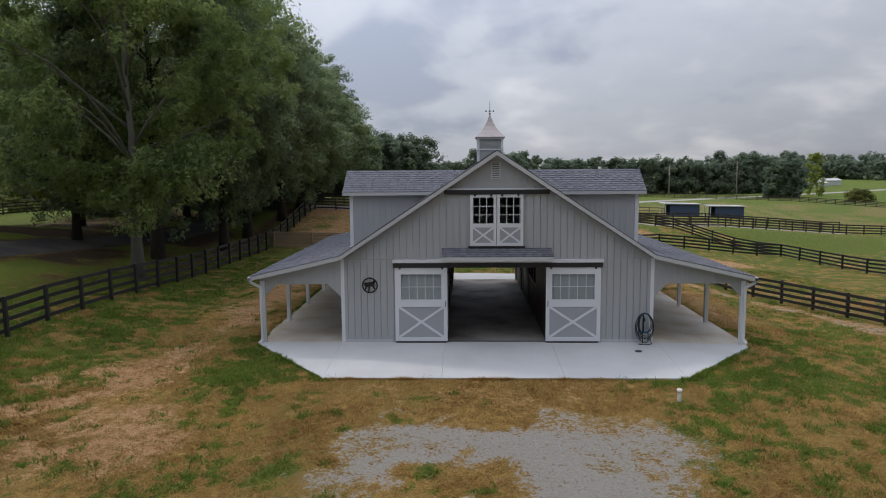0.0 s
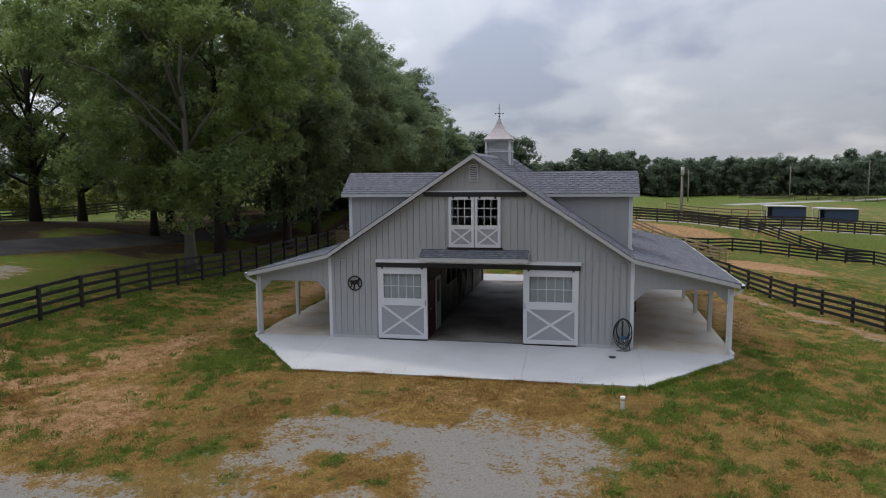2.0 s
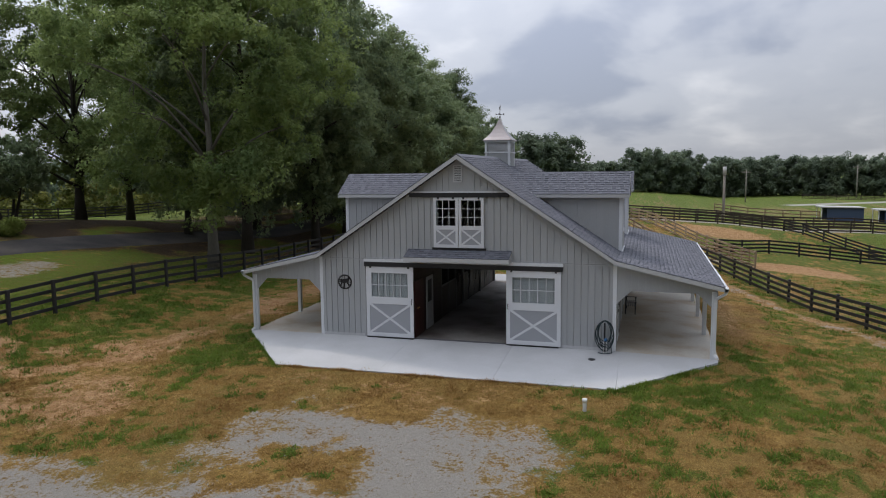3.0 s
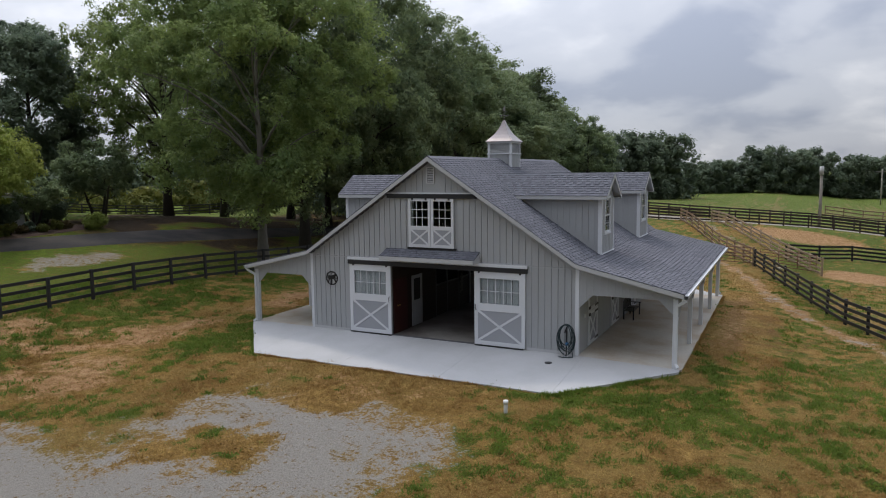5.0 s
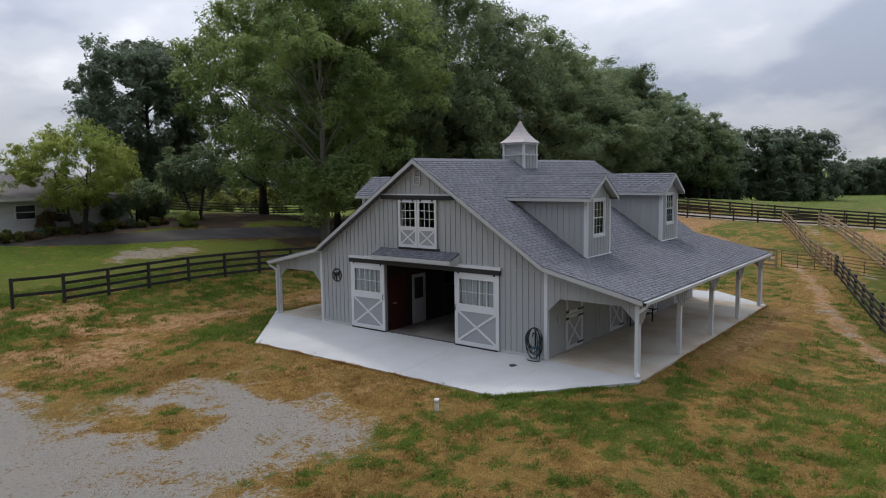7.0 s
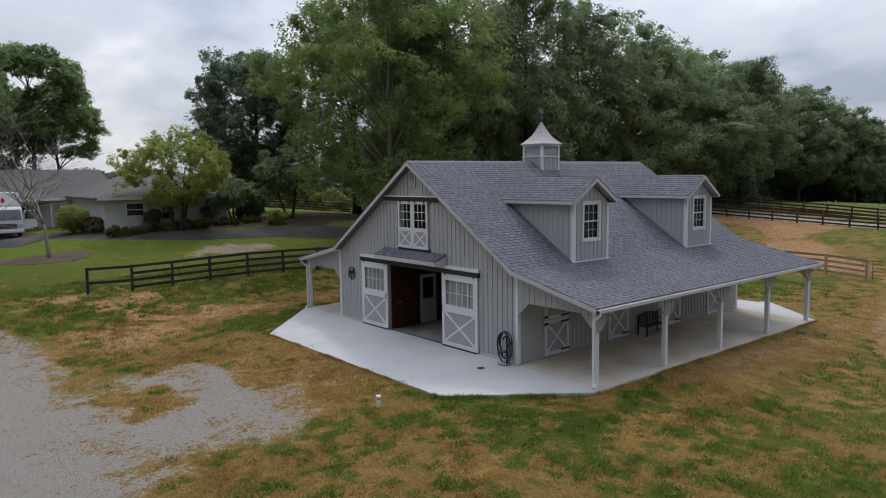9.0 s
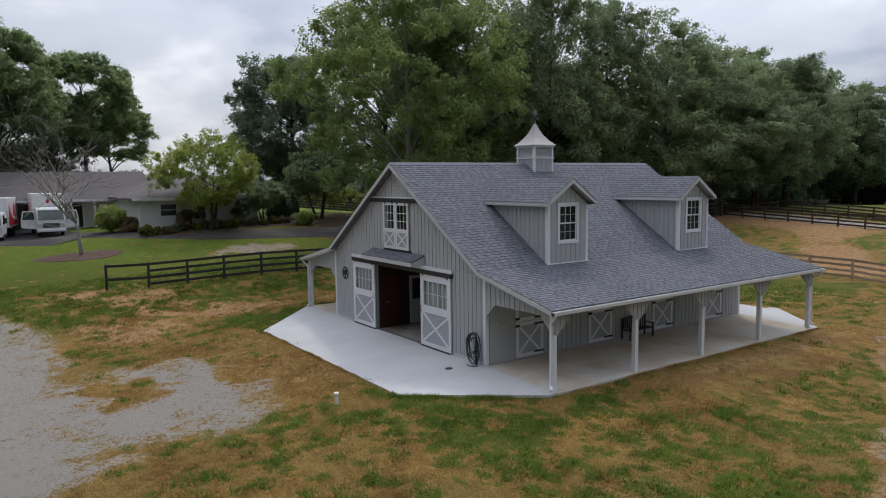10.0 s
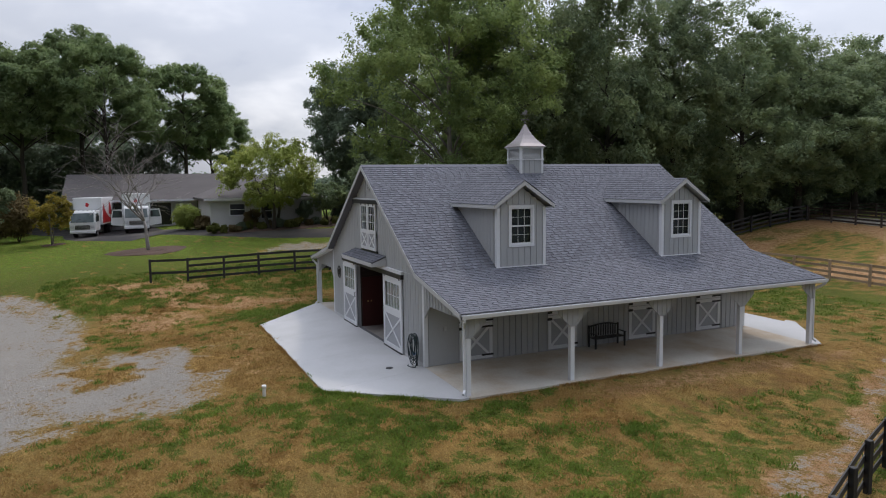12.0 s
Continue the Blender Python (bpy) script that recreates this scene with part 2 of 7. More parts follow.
def thing(name, bm, material, label, category, group="", kind="", bevel=0.0):
    return tagged(new(name, mesh_of(name, bm, material, bevel)), label, category, group, kind)


def empty(name, label, category, group="", at=(0, 0, 0)):
    ob = tagged(new(name), label, category, group)
    ob.location = at
    ob.empty_display_size = 0.2
    return ob


def B():
    return bmesh.new()


def raw_mesh(name, verts, faces, material, smooth=False):
    me = bpy.data.meshes.new(name)
    me.from_pydata(verts, [], faces)
    me.materials.append(material)
    if smooth:
        me.polygons.foreach_set("use_smooth", [True] * len(me.polygons))
    return me

# ---- the barn ----
W, L = 5.5, 14.3                     # half width, length of the closed barn
PEAK, KINK = 6.78, 3.15               # heights of the roof's top face
SLOPE, PSLOPE = (PEAK - KINK) / W, 0.226
TIPS, POSTS = {-1: 8.70, 1: 8.93}, {-1: 8.36, 1: 8.64}  # eaves and porch posts of the two sides
ROOF_Y0, ROOF_Y1 = -0.30, L + 0.30
OPEN_W, OPEN_H = 1.80, 2.74          # half width and height of the aisle's openings
POST_Y = [0.02, 3.60, 7.10, 10.66, 14.20]
DORMER_Y = [3.64, 10.78]
BAT = 0.235


def roof_z(x):
    x = abs(x)
    return PEAK - SLOPE * x if x < W else KINK - PSLOPE * (x - W)


barn = empty("barn", "light grey vertical-board horse barn with shingle roof and dormers", "barn")


def batten_mesh(h, axis, out=0.026, w=BAT - 0.026):
    """A siding board of height h that stands on its origin, proud of a wall facing along axis."""
    bm = B()
    if axis == "y":
        quadbox(bm, -w / 2, w / 2, -out, 0.002, 0, h)
    else:
        quadbox(bm, -0.002, out, -w / 2, w / 2, 0, h)
    return mesh_of("siding_board", bm, SIDING)


def under_roof(x):
    return roof_z(x) - 0.16


def gable_wall(y0, y1, name, front):
    """A gable wall with the aisle's opening and, at the front, the hay door's."""
    bm = B()
    for s in (-1, 1):
        prism(bm, [(s * W, -0.05), (s * OPEN_W, -0.05), (s * OPEN_W, OPEN_H), (s * W, OPEN_H)], "y", y0, y1)
        prism(bm, [(s * W, OPEN_H), (s * 0.8, OPEN_H), (s * 0.8, under_roof(0.8)), (s * W, under_roof(W))], "y", y0, y1)
    prism(bm, [(-0.8, OPEN_H), (0.8, OPEN_H), (0.8, 3.5), (-0.8, 3.5)], "y", y0, y1)
    prism(bm, [(-0.8, 5.2), (0.8, 5.2), (0.8, under_roof(0.8)), (0, under_roof(0)), (-0.8, under_roof(0.8))], "y", y0, y1)
    if not front:
        prism(bm, [(-0.8, 3.5), (0.8, 3.5), (0.8, 5.2), (-0.8, 5.2)], "y", y0, y1)
    wall = part(name, bm, SIDING, barn, weld=True)
    n = int(W / BAT)
    face, turn = (y0, 0) if front else (y1, 180)
    for i in range(-n, n + 1):
        x = i * BAT
        top = under_roof(x) - 0.02
        spans = []
        if abs(x) > OPEN_W + 0.02:
            spans = [(0.0, 2.92), (2.98, top)]
        elif abs(x) < 0.97 and front:
            spans = [(5.42, top)] if abs(x) > 0.24 else [(6.44, top)]
        else:
            spans = [(3.3, top)]
        for a, b in spans:
            if b - a > 0.05:
                piece("siding_board", batten_mesh(b - a, "y"), wall, pose(x, face, a, 0, 0, turn))
    return wall


wall_f = gable_wall(0.0, 0.12, "front_wall", True)
wall_b = gable_wall(L - 0.12, L, "back_wall", False)

# flashing between the lower and upper boards of the front
for s in (-1, 1):
    bm = B()
    quadbox(bm, s * W, s * 3.75, -0.03, 0.0, 2.92, 2.975)
    part("flashing", bm, SIDING, barn)

for s in (-1, 1):
    bm = B()
    quadbox(bm, s * W, s * (W - 0.12), 0.12, L - 0.12, -0.05, under_roof(W))
    wall = part("side_wall", bm, SIDING, barn)
    me = batten_mesh(under_roof(W) - 0.1, "x")
    k = 0
    while 0.25 + k * BAT < L - 0.1:
        y = 0.25 + k * BAT
        k += 1
        if y > 1.2 and min(abs(y - c) for c in (1.88, 5.38, 8.98, 12.32)) > 0.695:
            piece("siding_board", me, wall, pose(s * W, y, 0.02, 0, 0, 0 if s > 0 else 180))

# plain panel and a weatherproof socket box beside the first stall door
bm = B()
quadbox(bm, W, W + 0.02, 0.14, 1.20, 0.02, under_roof(W) - 0.1)
part("plain_panel", bm, SIDING, barn)
bm = B()
quadbox(bm, W + 0.02, W + 0.075, 0.66, 0.76, 1.16, 1.30)
part("socket_box", bm, TRIM, barn, "grey weatherproof socket box", bevel=0.01)

# corner boards
for s in (-1, 1):
    for y in (0.0, L):
        bm = B()
        yo = -0.035 if y == 0 else L
        quadbox(bm, s * (W - 0.09), s * (W + 0.035), yo, yo + 0.035, 0, under_roof(W) + 0.02)
        quadbox(bm, s * W, s * (W + 0.035), yo + (0.035 if y == 0 else -0.10), yo + (0.135 if y == 0 else 0.0), 0, under_roof(W) - 0.05)
        part("corner_board", bm, WHITE, barn)
    bm = B()
    quadbox(bm, s * 5.40, s * 3.72, -0.028, 0.0, 0.0, 0.10)
    part("skirt_board", bm, TRIM, barn)


# roof: decks, shingles, rakes, soffits
def shingles(name, origin, along, up, length, rows, start, parent, seed, reach=0.145, label=""):
    """Courses of shingle tabs over a slope. along and up lie in the slope; start(row) gives each course's beginning and end."""
    rng = np.random.RandomState(seed)
    o, a, u = Vector(origin), Vector(along).normalized(), Vector(up).normalized()
    nrm = a.cross(u).normalized()
    if nrm.z < 0:
        nrm = -nrm
    verts, faces, dark = [], [], []
    for r in range(rows):
        lo, hi = start(r)
        x = lo - rng.uniform(0, 0.3)
        tooth = r % 2 == 0
        while x < hi:
            tooth = not tooth
            w = rng.uniform(0.13, 0.20) if tooth else rng.uniform(0.12, 0.20)
            x0, x1 = max(lo, x), min(hi, x + w - 0.004)
            x += w
            if x1 - x0 < 0.02:
                continue
            t = 0.020 if tooth else 0.006
            d = rng.uniform(-0.004, 0.004) + (0.0 if tooth else 0.040)
            base = len(verts)
            v0, v1 = r * reach + d, (r + 1) * reach + 0.012
            for p, q, h in ((x0, v0, 0.0), (x1, v0, 0.0), (x0, v0, t), (x1, v0, t), (x1, v1, 0.002), (x0, v1, 0.002)):
                verts.append(o + a * p + u * q + nrm * h)
            faces += [(base, base + 1, base + 3, base + 2), (base + 2, base + 3, base + 4, base + 5),
                      (base, base + 2, base + 5), (base + 1, base + 4, base + 3)]
            dark += [0] * 4
            # the gap's shadow line: a flat strip in the darker colour
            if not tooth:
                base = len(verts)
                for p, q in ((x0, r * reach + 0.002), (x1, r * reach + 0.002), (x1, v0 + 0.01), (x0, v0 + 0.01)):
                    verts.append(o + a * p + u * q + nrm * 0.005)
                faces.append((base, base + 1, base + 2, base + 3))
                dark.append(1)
    me = raw_mesh(name, verts, faces, SHINGLE)
    me.materials.append(SHINGLE_SHADOW)
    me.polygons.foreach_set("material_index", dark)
    ob = new(name, me)
    ob.parent = parent
    return tagged(ob, label or "weathered grey asphalt shingles in courses", kind="stuff")


for s in (-1, 1):
    TIP, POST_X = TIPS[s], POSTS[s]
    EAVE = KINK - PSLOPE * (TIP - W)
    bm = B()
    th = 0.11
    prism(bm, [(0, PEAK), (s * W, KINK), (s * W, KINK - th), (0, PEAK - th * 1.15)], "y", ROOF_Y0, ROOF_Y1)
    prism(bm, [(s * W, KINK), (s * TIP, EAVE), (s * TIP, EAVE - th), (s * W, KINK - th)], "y", ROOF_Y0, ROOF_Y1)
    roof = part("roof", bm, UNDER, barn, "dark roof deck with soffit")
    length = ROOF_Y1 - ROOF_Y0
    down = math.hypot(TIP - W, KINK - EAVE)
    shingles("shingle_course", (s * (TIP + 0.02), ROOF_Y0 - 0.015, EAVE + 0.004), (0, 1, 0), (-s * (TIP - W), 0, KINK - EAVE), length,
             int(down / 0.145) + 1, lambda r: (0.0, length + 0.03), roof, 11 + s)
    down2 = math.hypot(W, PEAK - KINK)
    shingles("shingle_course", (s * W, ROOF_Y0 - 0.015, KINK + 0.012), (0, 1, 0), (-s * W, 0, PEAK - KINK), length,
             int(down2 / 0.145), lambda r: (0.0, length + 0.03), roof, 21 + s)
    # porch ceiling
    bm = B()
    prism(bm, [(s * W, KINK - th - 0.03), (s * (TIP - 0.1), EAVE - th - 0.025), (s * (TIP - 0.1), EAVE - th - 0.005), (s * W, KINK - th - 0.005)], "y", ROOF_Y0 + 0.05, ROOF_Y1 - 0.05)
    part("porch_ceiling", bm, PLY, barn)
    # rakes at both ends
    for y, o in ((ROOF_Y0, -0.03), (ROOF_Y1, 0.0)):
        bm = B()
        prism(bm, [(0, PEAK - 0.012), (s * W, KINK - 0.012), (s * W, KINK - 0.15), (0, PEAK - 0.165)], "y", y + o, y + o + 0.03)
        part("rake_board", bm, TRIM, barn)
        bm = B()
        prism(bm, [(s * W, KINK - 0.012), (s * (TIP - 0.02), EAVE - 0.012), (s * (TIP - 0.02), EAVE - 0.15), (s * W, KINK - 0.15)], "y", y + o, y + o + 0.03)
        part("rake_board", bm, TRIM, barn)
    bm = B()
    quadbox(bm, s * (TIP - 0.03), s * TIP, ROOF_Y0, ROOF_Y1, EAVE - 0.17, EAVE - 0.015)
    part("fascia", bm, TRIM, barn)
    # gutter: an open trough
    bm = B()
    g0, g1 = TIP, TIP + 0.12
    prism(bm, [(s * g0, EAVE - 0.14), (s * (g1 - 0.03), EAVE - 0.14), (s * (g1 - 0.016), EAVE - 0.06), (s * g0, EAVE - 0.06)], "y", ROOF_Y0 - 0.02, ROOF_Y1 + 0.02)
    prism(bm, [(s * (g1 - 0.035), EAVE - 0.14), (s * (g1 - 0.022), EAVE - 0.14), (s * g1, EAVE - 0.03), (s * (g1 - 0.012), EAVE - 0.03)], "y", ROOF_Y0 - 0.02, ROOF_Y1 + 0.02)
    prism(bm, [(s * (g0 + 0.002), EAVE - 0.13), (s * (g0 + 0.012), EAVE - 0.13), (s * (g0 + 0.012), EAVE - 0.03), (s * (g0 + 0.002), EAVE - 0.03)], "y", ROOF_Y0 - 0.02, ROOF_Y1 + 0.02)
    for y in (ROOF_Y0 - 0.02, ROOF_Y1 + 0.015):
        prism(bm, [(s * g0, EAVE - 0.14), (s * (g1 - 0.03), EAVE - 0.14), (s * g1, EAVE - 0.03), (s * g0, EAVE - 0.03)], "y", y, y + 0.005)
    part("gutter", bm, WHITE, barn, "white metal gutter")
    # downspouts at the corners
    for y, dy in ((ROOF_Y0 + 0.06, -0.02), (ROOF_Y1 - 0.06, 0.02)):
        py = (0.02 if y < 1 else 14.20) + (-0.125 if y < 1 else 0.125)
        bm = B()
        pts = [(s * (TIP + 0.05), y, EAVE - 0.13), (s * (TIP + 0.05), y, EAVE - 0.20), (s * (POST_X + 0.04), py, EAVE - 0.42), (s * (POST_X + 0.04), py, EAVE - 0.55),
               (s * (POST_X + 0.04), py, 0.10), (s * (POST_X + 0.14), py - (0.1 if y < 1 else -0.1), 0.0)]
        for p, q in zip(pts, pts[1:]):
            beam(bm, p, q, 0.085, 0.065, up=(0, 1, 0.001))
        part("downspout", bm, WHITE, barn, "white metal downspout", bevel=0.006)

# ridge cap
bm = B()
for s in (-1, 1):
    prism(bm, [(0, PEAK + 0.03), (s * 0.16, PEAK + 0.03 - 0.16 * SLOPE), (s * 0.16, PEAK + 0.008 - 0.16 * SLOPE), (0, PEAK + 0.008)], "y", ROOF_Y0 - 0.01, ROOF_Y1 + 0.01)
part("ridge_cap", bm, SHINGLE, barn)

# porches: posts, beam, gable panels with cut corners, brackets
for s in (-1, 1):
    TIP, POST_X = TIPS[s], POSTS[s]
    EAVE = KINK - PSLOPE * (TIP - W)
    bm = B()
    quadbox(bm, s * (POST_X - 0.06), s * (POST_X + 0.06), 0.1, L, EAVE - 0.23, EAVE - 0.115)
    part("porch_beam", bm, SIDING, barn)
    for i, y in enumerate(POST_Y):
        bm = B()
        quadbox(bm, s * (POST_X - 0.075), s * (POST_X + 0.075), y - 0.075, y + 0.075, -0.15, EAVE - 0.2)
        post = part("porch_post", bm, WHITE, barn, bevel=0.008)
        lo = 0.45 if 0 < i else 0.0
        hi = 0.45 if i < len(POST_Y) - 1 else 0.0
        bm = B()
        zt, zm = EAVE - 0.12, EAVE - 0.34
        pts = [(y - 0.1, zm - 0.42), (y + 0.1, zm - 0.42)]
        pts += [(y + 0.1 + hi, zm), (y + 0.1 + hi, zt)] if hi else [(y + 0.1, zt)]
        pts += [(y - 0.1 - lo, zt), (y - 0.1 - lo, zm)] if lo else [(y - 0.1, zt)]
        prism(bm, pts, "x", s * (POST_X + 0.077), s * (POST_X + 0.10))
        br = part("bracket", bm, SIDING, post)
        for k in (-2, -1, 0, 1, 2):
            yb = y + k * 0.19
            drop = zm - 0.42 + max(0, abs(k) * 0.19 - 0.1) * 0.93
            if (k < 0 and not lo) or (k > 0 and not hi):
                continue
            bm2 = B()
            quadbox(bm2, s * (POST_X + 0.10), s * (POST_X + 0.115), yb - 0.02, yb + 0.02, drop + 0.01, zt - 0.01)
            part("batten", bm2, SIDING, post)
    # gable panels of the porch at both ends
    for y, out in ((0.0, -1), (L, 1)):
        bm = B()
        zb = 2.10
        x0, x1, x2, x3 = W + 0.036, W + 0.50, POST_X - 0.52, POST_X + 0.09
        ya, yb = (y - 0.02, y + 0.03) if out < 0 else (y - 0.03, y + 0.02)
        prism(bm, [(s * x0, zb), (s * x3, zb), (s * x3, under_roof(x3)), (s * x0, under_roof(x0))], "y", ya, yb)
        prism(bm, [(s * x0, zb - 0.46), (s * x1, zb), (s * x0, zb)], "y", ya, yb)
        prism(bm, [(s * x3, zb - 0.46), (s * (x3 - 0.16), zb - 0.46), (s * x2, zb), (s * x3, zb)], "y", ya, yb)
        panel = part("porch_gable", bm, SIDING, barn, weld=True)
        k = 1
        while x0 + k * BAT < x3:
            x = x0 + k * BAT
            zl = zb + 0.01
            if x < x1:
                zl = zb - 0.46 * (x1 - x) / (x1 - x0) + 0.01
            if x > x2:
                zl = zb - 0.46 * (x - x2) / (x3 - 0.16 - x2) + 0.01
            k += 1
            piece("siding_board", batten_mesh(under_roof(x) - 0.03 - zl, "y", 0.018, 0.05), panel, pose(s * x, ya if out < 0 else yb, zl, 0, 0, 0 if out < 0 else 180))


# dormers
def dormer(s, yc):
    d = new("dormer")
    d.parent = barn
    d.empty_display_size = 0.2
    hw, fx, top, base = 0.95, 5.56, 5.22, KINK - 0.06
    xb = (PEAK - top) / SLOPE
    for t in (-1, 1):
        bm = B()
        ya, yb = yc + t * hw, yc + t * (hw - 0.1)
        prism(bm, [(s * fx, base), (s * fx, top), (s * xb, top)], "y", min(ya, yb), max(ya, yb))
        part("cheek_wall", bm, SIDING, d)
    # battens on the cheeks
    x = fx - 0.32
    while x > xb + 0.2:
        for t in (-1, 1):
            zl = roof_z(x + 0.105) - 0.01
            piece("siding_board", batten_mesh(top - 0.1 - zl, "y", 0.018), d, pose(s * x, yc + t * hw, zl, 0, 0, 0 if t < 0 else 180))
        x -= BAT
    # front wall round the window
    wy, z0, z1 = 0.42, 3.92, 5.17
    pk = top + hw * 0.69
    bm = B()
    x0, x1 = s * fx, s * (fx + 0.02)
    prism(bm, [(yc - hw, base), (yc + hw, base), (yc + hw, z0), (yc - hw, z0)], "x", x0, x1)
    for t in (-1, 1):
        prism(bm, [(yc + t * hw, z0), (yc + t * wy, z0), (yc + t * wy, z1), (yc + t * hw, z1)], "x", x0, x1)
    prism(bm, [(yc - hw, z1), (yc + hw, z1), (yc + hw, top), (yc, pk), (yc - hw, top)], "x", x0, x1)
    part("front_wall", bm, SIDING, d, weld=True)
    xf = fx + 0.02
    for k in range(-3, 4):
        y = k * BAT
        if abs(y) < wy + 0.1:
            spans = [(base + 0.08, z0 - 0.1), (z1 + 0.12, pk - abs(y) * 0.69 - 0.02)]
        else:
            spans = [(base + 0.08, pk - abs(y) * 0.69 - 0.02)]
        for a, b in spans:
            if b - a > 0.05:
                piece("siding_board", batten_mesh(b - a, "x", 0.018), d, pose(s * xf, yc + y, a, 0, 0, 0 if s > 0 else 180))
    # window: trim, two sashes, glass
    bm = B()
    for t in (-1, 1):
        quadbox(bm, s * xf, s * (xf + 0.03), yc + t * wy, yc + t * (wy + 0.09), z0 - 0.09, z1 + 0.09)
    quadbox(bm, s * xf, s * (xf + 0.03), yc - wy, yc + wy, z1, z1 + 0.09)
    quadbox(bm, s * xf, s * (xf + 0.045), yc - wy, yc + wy, z0 - 0.09, z0)
    part("window_frame", bm, WHITE, d, "white window trim")
    zm = (z0 + z1) / 2
    bm = B()
    xs = fx - 0.01
    for a, b, o in ((z0, zm + 0.02, 0.0), (zm - 0.02, z1, 0.012)):
        for t in (-1, 1):
            quadbox(bm, s * (xs + o), s * (xs + o + 0.022), yc + t * wy, yc + t * (wy - 0.045), a, b)
        quadbox(bm, s * (xs + o), s * (xs + o + 0.022), yc - wy + 0.045, yc + wy - 0.045, a, a + 0.045)
        quadbox(bm, s * (xs + o), s * (xs + o + 0.022), yc - wy + 0.045, yc + wy - 0.045, b - 0.045, b)
        for k in (-1, 1):
            quadbox(bm, s * (xs + o + 0.004), s * (xs + o + 0.018), yc + k * 0.125 - 0.006, yc + k * 0.125 + 0.006, a + 0.045, b - 0.045)
        quadbox(bm, s * (xs + o + 0.003), s * (xs + o + 0.019), yc - wy + 0.045, yc + wy - 0.045, (a + b) / 2 - 0.006, (a + b) / 2 + 0.006)
    part("window_sash", bm, WHITE, d)
    bm = B()
    quadbox(bm, s * (xs + 0.008), s * (xs + 0.013), yc - wy + 0.01, yc + wy - 0.01, z0 + 0.01, z1 - 0.01)
    part("pane", bm, GLASS, d).visible_shadow = False
    # dark sheet stands in for the unlit room behind the glass
    bm = B()
    quadbox(bm, s * (fx - 0.16), s * (fx - 0.13), yc - hw + 0.1, yc + hw - 0.1, base, top)
    part("blind", bm, DARKROOM, d, "dark sheet standing for the unlit room")
    # corner boards
    for t in (-1, 1):
        bm = B()
        quadbox(bm, s * xf, s * (xf + 0.025), yc + t * (hw + 0.025), yc + t * (hw - 0.09), base + 0.03, top - 0.03)
        quadbox(bm, s * (fx - 0.09), s * xf, yc + t * (hw + 0.025), yc + t * hw, base + 0.05, top - 0.03)
        part("corner_board", bm, WHITE, d)
    bm = B()
    quadbox(bm, s * xf, s * (xf + 0.06), yc - hw - 0.05, yc + hw + 0.05, base + 0.045, base + 0.075)
    part("sill_board", bm, WHITE, d)
    # roof
    ridge, ov, run = 6.10, fx + 0.26, 1.18
    low = ridge - run * 0.69
    for t in (-1, 1):
        bm = B()
        xr, xe = (PEAK - ridge) / SLOPE - 0.1, (PEAK - low) / SLOPE - 0.05
        ins = 0.1
        a = [(s * ov, yc, ridge), (s * ov, yc + t * run, low), (s * xe, yc + t * run, low), (s * xr, yc, ridge)]
        up_v = [bm.verts.new(p) for p in a]
        dn_v = [bm.verts.new((p[0], p[1], p[2] - ins)) for p in a]
        bm.faces.new(up_v)
        bm.faces.new(dn_v[::-1])
        for i in range(4):
            j = (i + 1) % 4
            bm.faces.new((up_v[i], up_v[j], dn_v[j], dn_v[i]))
        part("roof", bm, TRIM, d)
        rows = int(math.hypot(run, run * 0.69) / 0.145) + 1
        pitch = math.hypot(run, run * 0.69)
        span = ov + 0.02

        def start(r, xe=xe, xr=xr, pitch=pitch, span=span):
            f = min(1.0, r * 0.145 / pitch)
            return 0.0, span - (xe + (xr - xe) * f)

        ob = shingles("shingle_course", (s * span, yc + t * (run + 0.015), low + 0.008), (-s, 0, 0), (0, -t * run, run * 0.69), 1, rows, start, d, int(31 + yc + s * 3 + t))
        # rake and eave boards
        bm = B()
        prism(bm, [(yc, ridge - 0.012), (yc + t * run, low - 0.012), (yc + t * run, low - 0.14), (yc, ridge - 0.16)], "x", s * ov, s * (ov + 0.025))
        part("rake_board", bm, TRIM, d)
        bm = B()
        quadbox(bm, s * (ov - 0.001), s * xe, yc + t * run, yc + t * (run + 0.022), low - 0.125, low - 0.01)
        part("eave_board", bm, TRIM, d)
        bm = B()
        quadbox(bm, s * (ov - 0.02), s * (xe + 0.1), yc + t * (hw + 0.0), yc + t * run, low - 0.125, low - 0.10)
        part("soffit", bm, TRIM, d)
    return d


for s in (-1, 1):
    for yc in DORMER_Y:
        dormer(s, yc)


